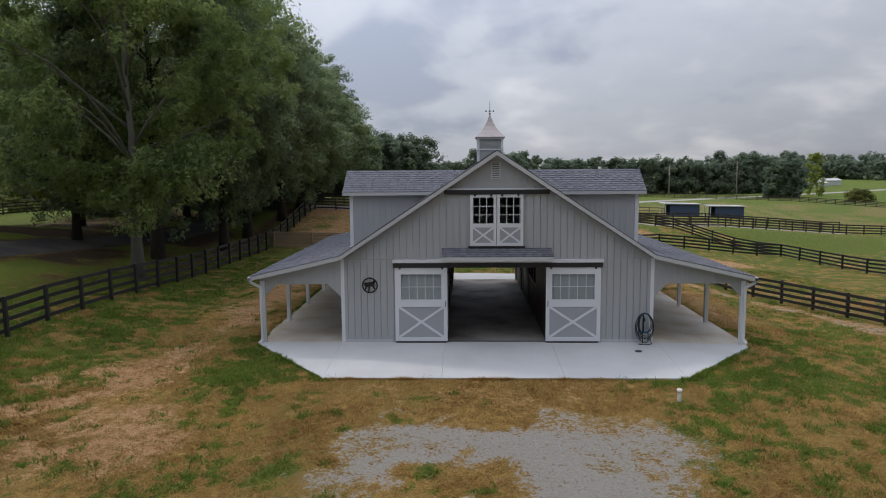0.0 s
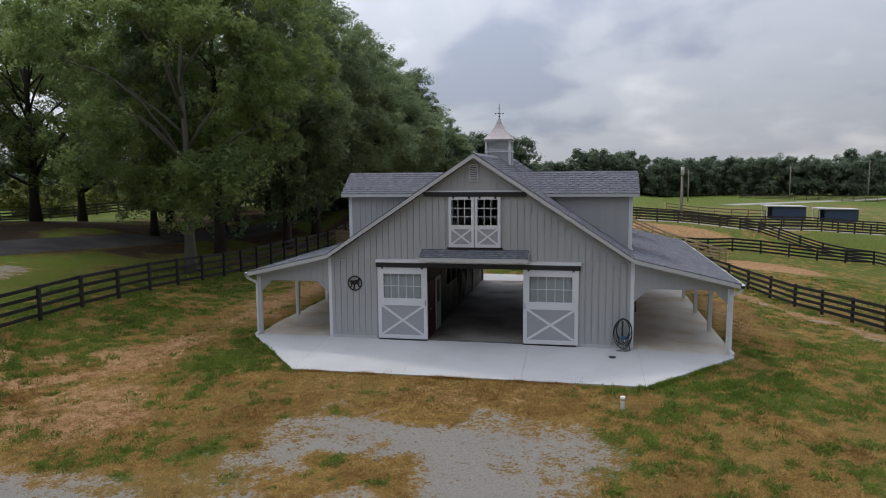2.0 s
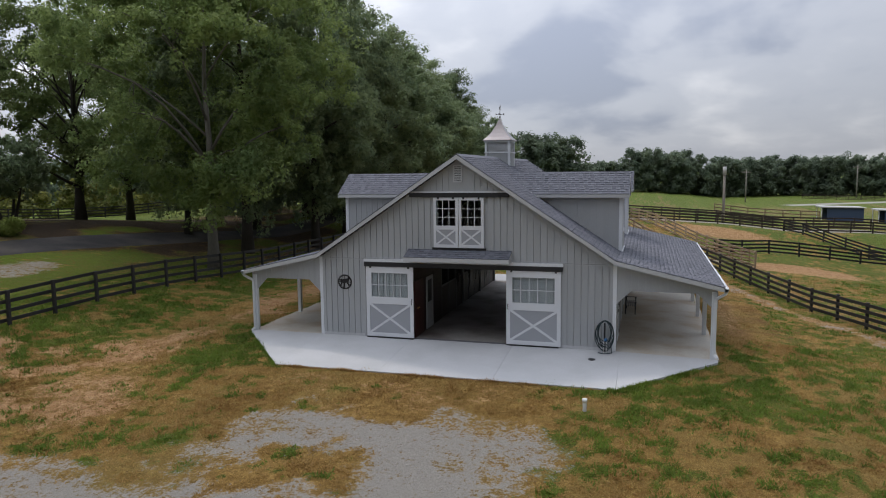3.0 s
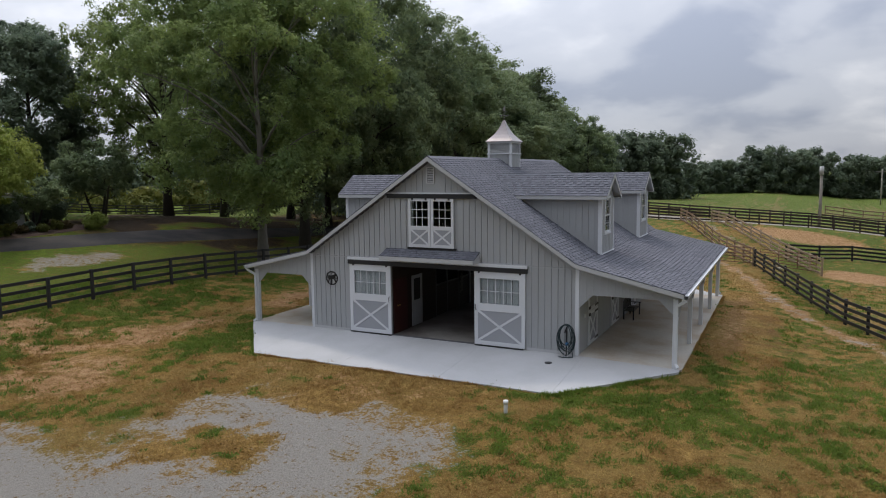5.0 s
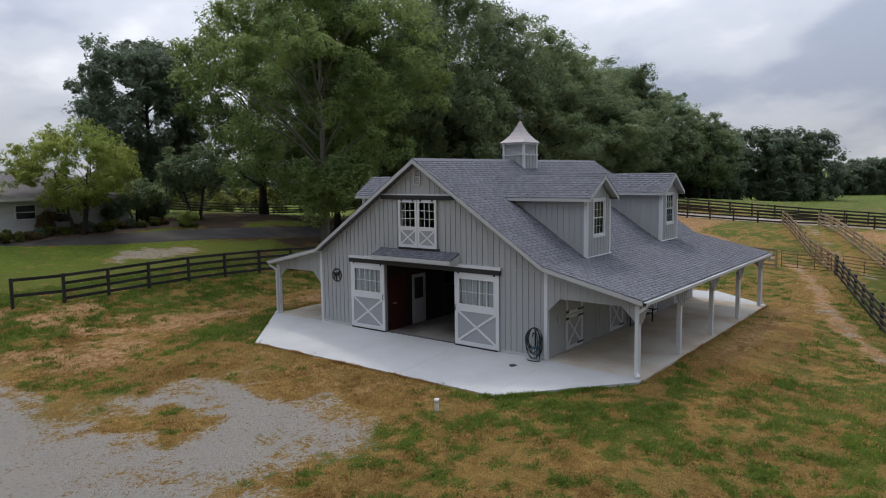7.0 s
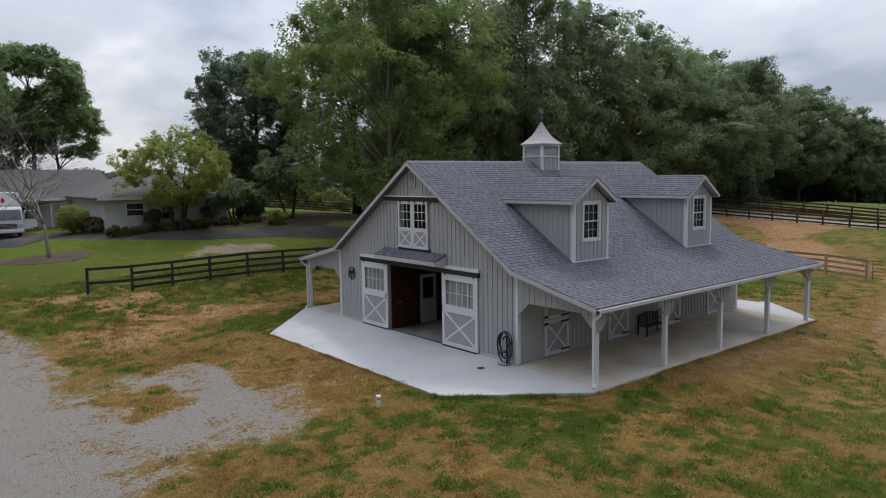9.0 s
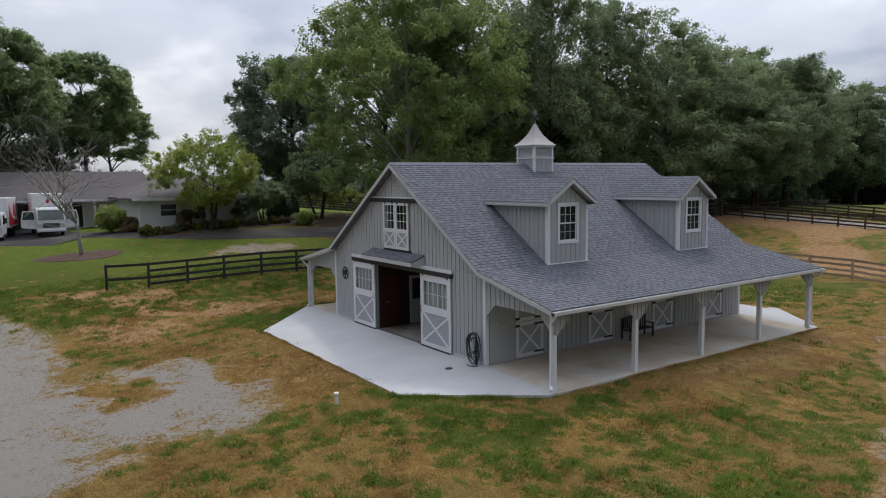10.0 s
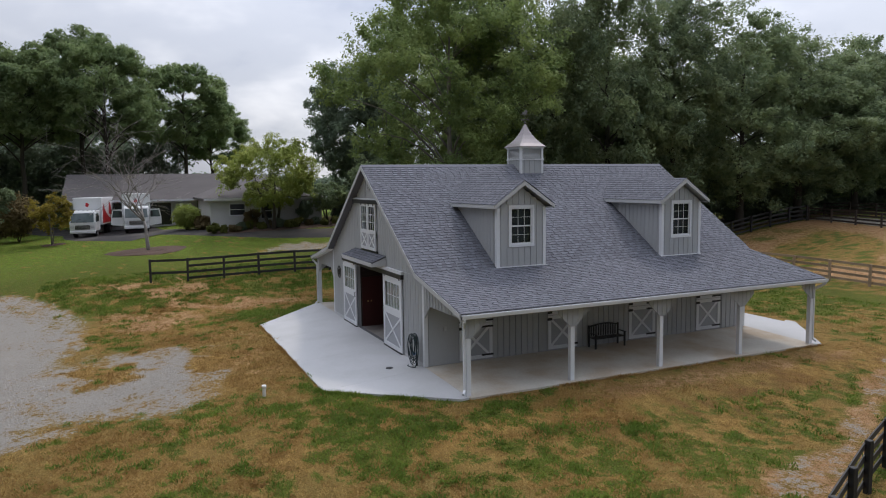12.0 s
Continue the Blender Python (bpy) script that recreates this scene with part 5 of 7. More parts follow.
fence("fence", [(-10.0, 29.2), (-4.0, 29.0), (3.9, 28.2), (6.4, 27.4)], FENCE_TAN, "tan board fence behind the barn", boards=4, height=1.25)
fence("fence", [(-75.0, 22.0), (-62.0, 40.0), (-53.5, 53.0), (-46.0, 63.0), (-38.0, 80.0)], FENCE_BLACK, "black four-board fence beyond the drive")
fence("fence", [(47.0, 184.0), (65.5, 168.0), (79.7, 149.0), (84.5, 118.0), (87.0, 92.0)], FENCE_DARK, "dark board fence across the far field", bay=3.0, height=1.25)
fence("fence", [(16.0, 84.0), (24.5, 80.5), (29.0, 80.5)], FENCE_BROWN, "weathered board fence beside the paddock sheds", bay=2.4, height=1.2, boards=3)


def tube_gate(p, q):
    top = empty("gate", "rusty tubular farm gate between fence posts", "gate", "", (p[0], p[1], gz(*p)))
    off = -Vector(top.location)
    a, b = Vector((*p, gz(*p))), Vector((*q, gz(*q)))
    for k in range(6):
        bm = B()
        z = Vector((0, 0, 0.2 + k * 0.2))
        tube(bm, [a + z + off, b + z + off], 0.022, 6)
        part("rail", bm, GATE_RUST, top)
    for f in (0.0, 0.33, 0.67, 1.0):
        bm = B()
        c = a.lerp(b, f) + off
        tube(bm, [c + Vector((0, 0, 0.16)), c + Vector((0, 0, 1.24))], 0.022, 6)
        part("upright", bm, GATE_RUST, top)


tube_gate((6.7, 27.4), (9.5, 27.3))
tube_gate((10.1, 27.4), (13.4, 27.9))


# ---- trees ----
LEAF = leaf_mat("broad_leaves", (0.158, 0.218, 0.134), (0.306, 0.366, 0.182))
LEAF_SUN = leaf_mat("light_leaves", (0.140, 0.205, 0.082), (0.300, 0.365, 0.128))
LEAF_DARK = leaf_mat("dark_leaves", (0.130, 0.178, 0.132), (0.218, 0.272, 0.176), 0.2)
LEAF_PINE = leaf_mat("pine_needles", (0.140, 0.205, 0.100), (0.27, 0.335, 0.145), 0.25)
LEAF_YELLOW = leaf_mat("yellowing_leaves", (0.23, 0.30, 0.075), (0.43, 0.46, 0.13))
LEAF_GOLD = leaf_mat("golden_leaves", (0.26, 0.22, 0.045), (0.46, 0.36, 0.075))
LEAF_BUSH = leaf_mat("shrub_leaves", (0.095, 0.120, 0.030), (0.24, 0.235, 0.065))
LEAF_RUST = leaf_mat("russet_leaves", (0.14, 0.105, 0.055), (0.23, 0.18, 0.085))
# distance haze put into the leaf colour: lifted and turned bluish
LEAF_HAZE = leaf_mat("haze_tinted_leaves", (0.122, 0.166, 0.122), (0.210, 0.255, 0.162), 0.2)
BARK = mat("grey_bark", (0.135, 0.120, 0.100), 0.9, 0.3, 1.5, 14, 0.6, stretch=(1, 1, 0.35), dist=0.03)
BARK_GREY = mat("pale_grey_bark", (0.160, 0.148, 0.128), 0.9, 0.25, 1.5, 14, 0.6, stretch=(1, 1, 0.35), dist=0.03)
BARK_DARK = mat("dark_bark", (0.050, 0.042, 0.034), 0.9, 0.3, 1.5, 14, 0.6, stretch=(1, 1, 0.35), dist=0.03)
BARK_PALE = mat("pale_dead_bark", (0.27, 0.245, 0.235), 0.85, 0.2, 2.0, 20, 0.3)


def leaves(rng, centers, radii, count, size, flat=0.75, hollow=0.45):
    """Leaf blades scattered through clumps: arrays of corners and faces."""
    k = len(centers)
    c = np.repeat(np.asarray(centers), count, 0)
    r = np.repeat(np.asarray(radii), count)[:, None]
    d = rng.normal(size=(k * count, 3))
    d /= np.linalg.norm(d, axis=1, keepdims=True)
    rad = hollow + (1 - hollow) * rng.rand(k * count, 1) ** 0.6
    rad *= 1 + 0.13 * rng.normal(size=(k * count, 1))
    pos = c + d * r * rad * np.array([1, 1, flat])
    nrm = d * 0.6 + np.array([0, 0, 0.45]) + rng.normal(size=d.shape) * 0.20
    nrm /= np.linalg.norm(nrm, axis=1, keepdims=True)
    a = np.cross(nrm, rng.normal(size=d.shape))
    a /= np.linalg.norm(a, axis=1, keepdims=True)
    b = np.cross(nrm, a)
    s = size * (0.6 + 0.8 * rng.rand(k * count, 1))
    droop = np.array([0, 0, -0.22]) * s
    v = np.stack([pos - a * s * 0.45 + b * s * 0.36, pos - a * s * 0.45 - b * s * 0.36, pos + a * s * 0.55 + droop], 1)
    f = np.arange(k * count * 3).reshape(-1, 3)
    return v.reshape(-1, 3), f


def limb_path(rng, a, b, bend, n=5):
    a, b = np.asarray(a, float), np.asarray(b, float)
    off = rng.normal(size=3) * bend
    out = []
    for i in range(n + 1):
        t = i / n
        p = a + (b - a) * t + off * math.sin(math.pi * t) * 0.5
        p[2] += 0.12 * math.sin(math.pi * t) * np.linalg.norm(b - a)
        out.append(tuple(p))
    return out


def make_tree(name, seed, h, base, rx, material, bark, clumps=150, per=110, leaf=0.32, trunk=0.30, limbs=22, shape="round",
              clump_r=(0.9, 1.6), label="", category="tree", flat=0.75, lean=0.0, stems=1, group="trees", rise=(0.12, 0.30), core=0.38, bare=None):
    """A tree at the origin: tapered trunk, limbs, and a crown of leaf clumps with gaps."""
    rng = np.random.RandomState(seed)
    top = empty(name, label, category, group)
    centers, radii = [], []
    zc, rz = (base + h) / 2, (h - base) / 2
    lobes = rng.normal(size=(7, 3))
    lobes /= np.linalg.norm(lobes, axis=1, keepdims=True)
    while len(centers) < clumps:
        d = rng.normal(size=3)
        d /= np.linalg.norm(d)
        swell = 0.80 + 0.26 * max(0.0, float((lobes @ d).max()) - 0.35) / 0.65
        q = rng.uniform(core, 1.0) ** 0.55
        if shape == "pine" and d[2] < -0.55:
            continue
        x, y, z = d * q * swell
        if bare is not None and z < -0.05 and x * bare[0] + y * bare[1] > 0.58:
            continue  # an open side where the limbs show
        wide = 1.0
        if shape == "round":
            wide = 1.0 if z > 0 else 1.0 - 0.25 * z * z
        elif shape == "tall":
            wide = 0.80 + 0.25 * (1 - abs(z + 0.25))
        elif shape == "pine":
            wide = 1.0 if z > -0.2 else 1.0 + 0.7 * (z + 0.2)
        elif shape == "vase":
            wide = 0.65 + 0.5 * (z + 1) / 2
        p = (x * rx * wide + lean * (z + 1), y * rx * wide, zc + z * rz)
        r = rng.uniform(*clump_r) * (1.0 if shape != "pine" else 0.9)
        centers.append(p)
        radii.append(r)
    order = sorted(range(len(centers)), key=lambda i: centers[i][2])
    bm = B()
    for s in range(stems):
        ang = 2 * math.pi * s / max(1, stems)
        sp = 0.0 if stems == 1 else 0.25
        top_z = base + (h - base) * (0.82 if stems == 1 else 0.5)
        pts, rads = [], []
        n = 9
        wob = rng.normal(size=(n + 1, 2)) * 0.10 * h / 18
        for i in range(n + 1):
            t = i / n
            out_r = sp * (1 + 5 * t)
            pts.append((math.cos(ang) * out_r * (stems > 1) + wob[i][0] * t + lean * t * 1.2, math.sin(ang) * out_r * (stems > 1) + wob[i][1] * t, -0.25 + (top_z + 0.25) * t))
            rads.append(max(0.03, trunk * (1.0 - 0.88 * t) * (1 + 0.55 * math.exp(-t * n * 1.2))))
        tube(bm, pts, rads, 10)
        picks = [order[int(j)] for j in np.linspace(3, len(order) - 4, limbs // stems)]
        for i in picks:
            c = centers[i]
            zt = min(top_z * 0.96, max(base * 0.8, c[2] - rng.uniform(*rise) * math.hypot(c[0], c[1]) - 0.5))
            t = (zt + 0.25) / (top_z + 0.25)
            j = min(n - 1, int(t * n))
            a = np.array(pts[j]) + (np.array(pts[j + 1]) - np.array(pts[j])) * (t * n - j)
            r0 = trunk * (1.0 - 0.85 * t) * 0.5
            path = limb_path(rng, a, c, 0.5)
            tube(bm, path, [max(0.015, r0 * (1 - 0.85 * k / 5)) for k in range(6)], 6)
            e = np.array(path[3])
            for _ in range(2):
                m = min(range(len(centers)), key=lambda q: np.linalg.norm(np.array(centers[q]) - e) + rng.rand() * 2.5)
                tube(bm, limb_path(rng, e, centers[m], 0.3, 3), [r0 * 0.35, r0 * 0.25, r0 * 0.16, 0.012], 5)
    part("trunk", bm, bark, top)
    sprays, size = [], []
    for c, r in zip(centers, radii):
        d = rng.normal(size=(7, 3))
        d /= np.linalg.norm(d, axis=1, keepdims=True)
        sprays.append(np.asarray(c) + d * r * rng.uniform(0.35, 1.0, (7, 1)) * np.array([1, 1, flat]))
        size.append(r * rng.uniform(0.26, 0.52, 7))
    v, f = leaves(rng, np.concatenate(sprays), np.concatenate(size), max(8, per // 7), leaf, 0.85, 0.35)
    ob = new("crown", np_mesh("crown", v, f, material))
    ob.parent = top
    return top


def plant(src, x, y, turn, size=1.0, tall=1.0, first=False):
    m = pose(x, y, gz(x, y) - 0.05, 0, 0, turn) @ Matrix.Diagonal((size, size, size * tall, 1))
    if first:
        src.matrix_basis = m
        return src
    ob = copy_thing(src, pose(x, y, gz(x, y) - 0.05, 0, 0, turn))
    ob.matrix_basis = m
    return ob


T1 = make_tree("tree", 3, 20.5, 3.6, 8.0, LEAF_SUN, BARK_GREY, 200, 480, 0.19, 0.29, 20, clump_r=(1.0, 1.9), label="large green hardwood tree with pale grey trunk beside the fence", rise=(0.35, 0.70), bare=(0.44, -0.90))
plant(T1, -18.7, 12.2, 0, first=True)
T2 = make_tree("tree", 8, 20.5, 1.8, 5.8, LEAF, BARK_DARK, 130, 480, 0.21, 0.34, 24, "tall", (1.1, 2.0), label="tall dense green hardwood tree in the fence-line row", core=0.40)
plant(T2, -20.6, 19.0, 0, 1.0, 1.22, first=True)
T3 = make_tree("tree", 15, 19.0, 1.6, 5.5, LEAF, BARK_DARK, 125, 480, 0.21, 0.30, 22, "tall", (1.1, 2.0), label="tall dense green hardwood tree in the fence-line row", core=0.40)
plant(T3, -18.8, 26.0, 80, 1.0, 1.20, first=True)
T4 = make_tree("tree", 23, 20.0, 3.2, 7.2, LEAF_SUN, BARK_DARK, 160, 400, 0.21, 0.34, 26, clump_r=(1.0, 1.9), label="spreading green shade tree on the lawn", flat=0.6, rise=(0.4, 0.8))
plant(T4, -36.9, 21.0, 40, first=True)
T5 = make_tree("tree", 29, 19.5, 2.0, 5.8, LEAF, BARK_DARK, 95, 300, 0.30, 0.32, 16, "tall", (1.2, 2.1), label="tall green hardwood tree in the woods behind the row", core=0.6)
plant(T5, -27.5, 41.0, 20, 0.86, 0.90, first=True)
for src, x, y, a, sz, tl in (
        (T2, -19.2, 33.0, 130, 1.0, 1.04), (T3, -18.0, 39.5, 200, 1.08, 0.92), (T2, -17.9, 46.5, 250, 1.05, 0.78), (T3, -17.8, 54.0, 300, 1.05, 0.78),
        (T2, -19.0, 62.0, 30, 1.02, 0.80), (T3, -23.5, 69.0, 110, 1.0, 0.90), (T5, -27.0, 78.0, 190, 1.05, 0.92), (T5, -31.0, 86.0, 60, 1.1, 0.96), (T5, -34.0, 97.0, 310, 1.1, 1.0),
        (T5, -25.0, 91.0, 150, 1.0, 0.86), (T5, -28.5, 103.0, 250, 1.05, 0.92), (T5, -21.0, 101.0, 45, 0.95, 0.78),
        (T3, -27.0, 21.1, 10, 0.82, 0.92), (T5, -26.8, 30.5, 140, 0.92, 0.98), (T5, -26.5, 51.0, 170, 0.92, 0.88), (T5, -29.0, 62.0, 260, 0.95, 0.92),
        (T5, -31.0, 73.0, 240, 1.1, 0.96), (T5, -39.0, 86.0, 140, 1.1, 1.0), (T4, -34.0, 34.0, 160, 1.0, 1.0), (T4, -45.0, 36.0, 220, 1.05, 1.05), (T5, -41.0, 50.0, 90, 0.8, 0.85)):
    plant(src, x, y, a, sz, tl)

D1 = make_tree("tree", 31, 16.8, 2.2, 5.9, LEAF_DARK, BARK_DARK, 190, 400, 0.25, 0.36, 26, clump_r=(1.1, 1.9), label="dark green rounded evergreen oak behind the house")
plant(D1, -46.0, 15.0, 0, first=True)
P1 = make_tree("pine_tree", 41, 19.5, 6.5, 6.2, LEAF_PINE, BARK_DARK, 165, 380, 0.24, 0.32, 30, "pine", (1.1, 1.8), label="tall dark pine tree behind the house", category="pine tree", flat=0.45, group="pines", rise=(0.3, 0.6), core=0.6)
plant(P1, -55.0, -10.6, 0, first=True)
for x, y, a, sz, tl in ((-57.0, -18.5, 70, 1.05, 0.94), (-62.0, -27.0, 140, 1.0, 1.0), (-63.0, -2.2, 200, 1.0, 0.93), (-71.0, 1.5, 260, 0.82, 0.86),
                        (-66.0, -13.5, 20, 1.1, 1.05), (-75.0, -25.0, 170, 1.1, 1.0), (-51.0, -27.0, 230, 0.9, 0.9)):
    plant(P1, x, y, a, sz, tl)

O1 = make_tree("ornamental_tree", 51, 7.6, 1.6, 4.9, LEAF_YELLOW, BARK_DARK, 160, 250, 0.15, 0.16, 24, "vase", (0.5, 0.95), label="yellow-green ornamental tree in front of the house", stems=3, group="")
plant(O1, -32.5, 2.2, 0, first=True)
O2 = make_tree("ornamental_tree", 57, 6.0, 1.8, 3.6, LEAF, BARK_DARK, 80, 190, 0.19, 0.14, 18, "vase", (0.5, 0.9), label="low green multi-stemmed tree beside the drive", stems=3, group="")
plant(O2, -34.8, 12.7, 0, first=True)
plant(O2, -35.0, 7.6, 90, 0.72, 0.8)
O3 = make_tree("ornamental_tree", 61, 4.0, 0.9, 2.0, LEAF_GOLD, BARK, 45, 160, 0.15, 0.07, 14, "vase", (0.35, 0.6), label="small yellowing tree on the front lawn", stems=2, group="")
plant(O3, -35.4, -14.3, 0, first=True)
O4 = make_tree("tree", 67, 9.0, 1.0, 3.6, LEAF, BARK_DARK, 100, 200, 0.24, 0.2, 16, "tall", (0.6, 1.1), label="glossy green broadleaf tree at the edge of the lawn", group="")
plant(O4, -37.0, -20.5, 0, first=True)


def dead_tree(x, y):
    rng = np.random.RandomState(19)
    top = empty("bare_tree", "leafless pale grey tree in a mulched bed", "tree", "", (x, y, gz(x, y)))
    bm = B()

    def grow(p, d, length, r, depth):
        n = 4
        pts, q, v = [tuple(p)], np.array(p, float), np.array(d, float)
        for i in range(n):
            v = v + rng.normal(size=3) * 0.10 + np.array([0, 0, 0.06 if depth < 3 else -0.02])
            v /= np.linalg.norm(v)
            q = q + v * length / n
            pts.append(tuple(q))
        tube(bm, pts, [max(0.008, r * (1 - 0.45 * i / n)) for i in range(n + 1)], 6 if depth < 2 else 4)
        if depth < 6:
            for _ in range(4 if depth == 0 else 3 if depth in (1, 3) else 2):
                side = rng.normal(size=3)
                side[2] = abs(side[2]) * 0.35
                nd = v * 0.85 + side * (0.46 if depth < 2 else 0.52)
                k = rng.randint(2, n + 1) if depth else n
                grow(pts[k], nd / np.linalg.norm(nd), length * rng.uniform(0.70, 0.98) * (1.15 if depth == 0 else 1.0), r * 0.56, depth + 1)

    grow((0, 0, -0.1), (0.0, 0.0, 1), 2.3, 0.15, 0)
    part("trunk", bm, BARK_PALE, top, "bare branching trunk")


dead_tree(-27.8, -7.6)


def bush(name, x, y, r, h, material, seed, label, category="shrub", group="shrubs by the house"):
    rng = np.random.RandomState(seed)
    top = empty(name, label, category, group, (x, y, gz(x, y)))
    n = int(14 + 10 * r)
    c = rng.normal(size=(n, 3))
    c /= np.linalg.norm(c, axis=1, keepdims=True)
    c *= rng.uniform(0.3, 0.75, (n, 1))
    c = c * np.array([r, r, h * 0.5]) + np.array([0, 0, h * 0.5])
    v, f = leaves(rng, c, np.full(n, 0.36 * min(r, h)), 200, 0.10 + 0.05 * r, 0.9, 0.3)
    v[:, 2] = np.maximum(v[:, 2], -0.05)
    ob = new("foliage", np_mesh("foliage", v, f, material))
    ob.parent = top
    bm = B()
    for k in range(5):
        a = 2 * math.pi * k / 5
        tube(bm, [(0, 0, -0.1), (math.cos(a) * r * 0.2, math.sin(a) * r * 0.2, h * 0.3), (math.cos(a) * r * 0.5, math.sin(a) * r * 0.5, h * 0.7)], [0.03, 0.02, 0.01], 5)
    part("stem", bm, BARK_DARK, top)
    return top


bush("bush", -37.0, -4.3, 1.55, 2.3, LEAF_YELLOW, 71, "round yellow-green bush beside the garage")
bush("bush", -35.9, -3.1, 0.9, 1.3, LEAF_RUST, 72, "russet bush beside the garage")
bush("bush", -43.0, -17.5, 2.6, 4.6, LEAF_RUST, 73, "large brownish shrub behind the parked truck")
bush("bush", -36.2, 9.3, 1.6, 2.2, LEAF_DARK, 74, "dark green bush at the end of the house")
bush("bush", -34.2, 5.3, 0.9, 2.3, LEAF_DARK, 76, "upright dark shrub against the house wall")
bush("bush", -34.2, 0.7, 0.85, 1.7, LEAF_RUST, 77, "greyish bare shrub under the house window")
bush("bush", -31.6, 9.8, 1.0, 1.2, LEAF_YELLOW, 75, "yellow-green low shrub at the end of the bed")
_rng = random.Random(5)
for k in range(15):
    y = -2.6 + k * 0.78 + _rng.uniform(-0.15, 0.15)
    bush("bush", -32.6 + _rng.uniform(-0.35, 0.25), y, _rng.uniform(0.40, 0.62), _rng.uniform(0.55, 0.95), (LEAF_BUSH, LEAF_BUSH, LEAF_RUST, LEAF_DARK)[k % 4], 80 + k, ("low rounded green shrub in the house bed", "low rounded green shrub in the house bed", "low russet shrub in the house bed", "low dark green shrub in the house bed")[k % 4])


# distant woods: one mesh for all of them
def far_woods(rows, name, label, seed, material, leaf=0.95, per=36, spread=1.0):
    rng = np.random.RandomState(seed)
    V, F, off = [], [], 0
    for x0, y0, x1, y1, n, h, depth in rows:
        for i in range(n):
            t = (i + rng.uniform(-0.3, 0.3)) / max(1, n - 1)
            ux, uy = x1 - x0, y1 - y0
            q = math.hypot(ux, uy)
            w = rng.uniform(-depth, depth)
            x, y = x0 + ux * t - uy / q * w, y0 + uy * t + ux / q * w
            hh, r = h * rng.uniform(0.82, 1.08), rng.uniform(2.4, 3.7) * spread
            k = 24
            u = rng.rand(k)  # height in the crown
            a = rng.rand(k) * 2 * math.pi
            wide = r * np.sqrt(np.clip(1.0 - (2 * u - 0.7) ** 2 * 0.55, 0.05, 1.0)) * rng.uniform(0.5, 1.0, k)
            c = np.stack([x + np.cos(a) * wide, y + np.sin(a) * wide, float(ground_z(x, y)) + hh * (0.05 + 0.88 * u)], 1)
            v, f = leaves(rng, c, rng.uniform(0.7, 1.35, k) * spread * (0.75 + 0.03 * h), per, leaf, 0.85, 0.3)
            V.append(v)
            F.append(f + off)
            off += len(v)
    ob = new(name, np_mesh(name, np.concatenate(V), np.concatenate(F), material))
    return tagged(ob, label, "woods", kind="stuff")


far_woods([(-38, 96, -24, 112, 28, 15.4, 5), (-26, 110, -11.5, 138, 44, 14.2, 4), (-12, 168, 2, 179, 20, 8.8, 4), (2, 179, 45, 212, 62, 12.0, 5), (45, 212, 84, 206, 46, 12.6, 5), (84, 206, 112, 222, 30, 13.5, 5), (-72, 106, -36, 128, 26, 15, 6)],
          "woods", "dense dark green woods beyond the paddocks", 5, LEAF_HAZE, 0.58, 70)
far_woods([(-24, 44, -27, 66, 16, 5.5, 2.5), (-27, 66, -38, 108, 26, 7.5, 4), (-33, 40, -46, 100, 24, 9.0, 4)], "woods", "dark shaded undergrowth below the tall trees", 27, LEAF_HAZE, 0.45, 55)
far_woods([(-72, -34, -69, -3, 26, 11.5, 3), (-69, -3, -64, 8, 10, 4.5, 2)], "woods", "dense green understorey behind the house", 17, LEAF_HAZE, 0.42, 90)
far_woods([(-98, -50, -100, -10, 18, 16, 6), (-100, -10, -104, 40, 24, 5.0, 4), (-104, 40, -72, 108, 34, 9, 6), (-80, -90, 90, -95, 30, 15, 6), (150, 70, 150, -80, 24, 14, 6)],
          "woods", "green woods around the farm", 6, LEAF_HAZE, 1.1, 30, 1.5)
far_woods([(118, 330, 330, 290, 56, 9.0, 12), (180, 430, 420, 330, 50, 12.0, 20)], "woods", "distant hazy tree line over the fields", 9, LEAF_HAZE, 1.3, 40, 1.7)
far_woods([(85.5, 170, 90.5, 171, 6, 12.0, 0.8)], "tree_clump", "dark clump of trees beside the far road", 12, LEAF_DARK, 0.6, 110)
far_woods([(100.0, 180, 101.0, 180.5, 2, 13.0, 0.3)], "tree_clump", "yellow-green tree beside the far road", 13, LEAF_YELLOW, 0.5, 60, 0.75)
far_woods([(-66, 50, -50, 66, 7, 4.0, 3), (-75, 30, -66, 50, 6, 4.5, 3)], "thicket", "light green thicket beyond the far fence", 14, LEAF_BUSH, 0.5, 40)
far_woods([(93.5, 144, 94.5, 145, 2, 3.6, 0.5)], "field_tree", "small round tree standing in the far field", 15, LEAF_BUSH, 0.4, 60)


# ---- drive, bed, road ----
ASPHALT = mat("worn_asphalt", (0.042, 0.040, 0.042), 0.9, 0.3, 0.35, 25, 0.4, col2=(0.075, 0.068, 0.062), spec=0.2)
ROADTOP = mat("pale_road", (0.30, 0.29, 0.27), 0.9, 0.12, 0.2, 12, 0.3)
MULCH = mat("mulch", (0.095, 0.060, 0.045), 0.95, 0.35, 1.5, 30, 0.9, dist=0.04)


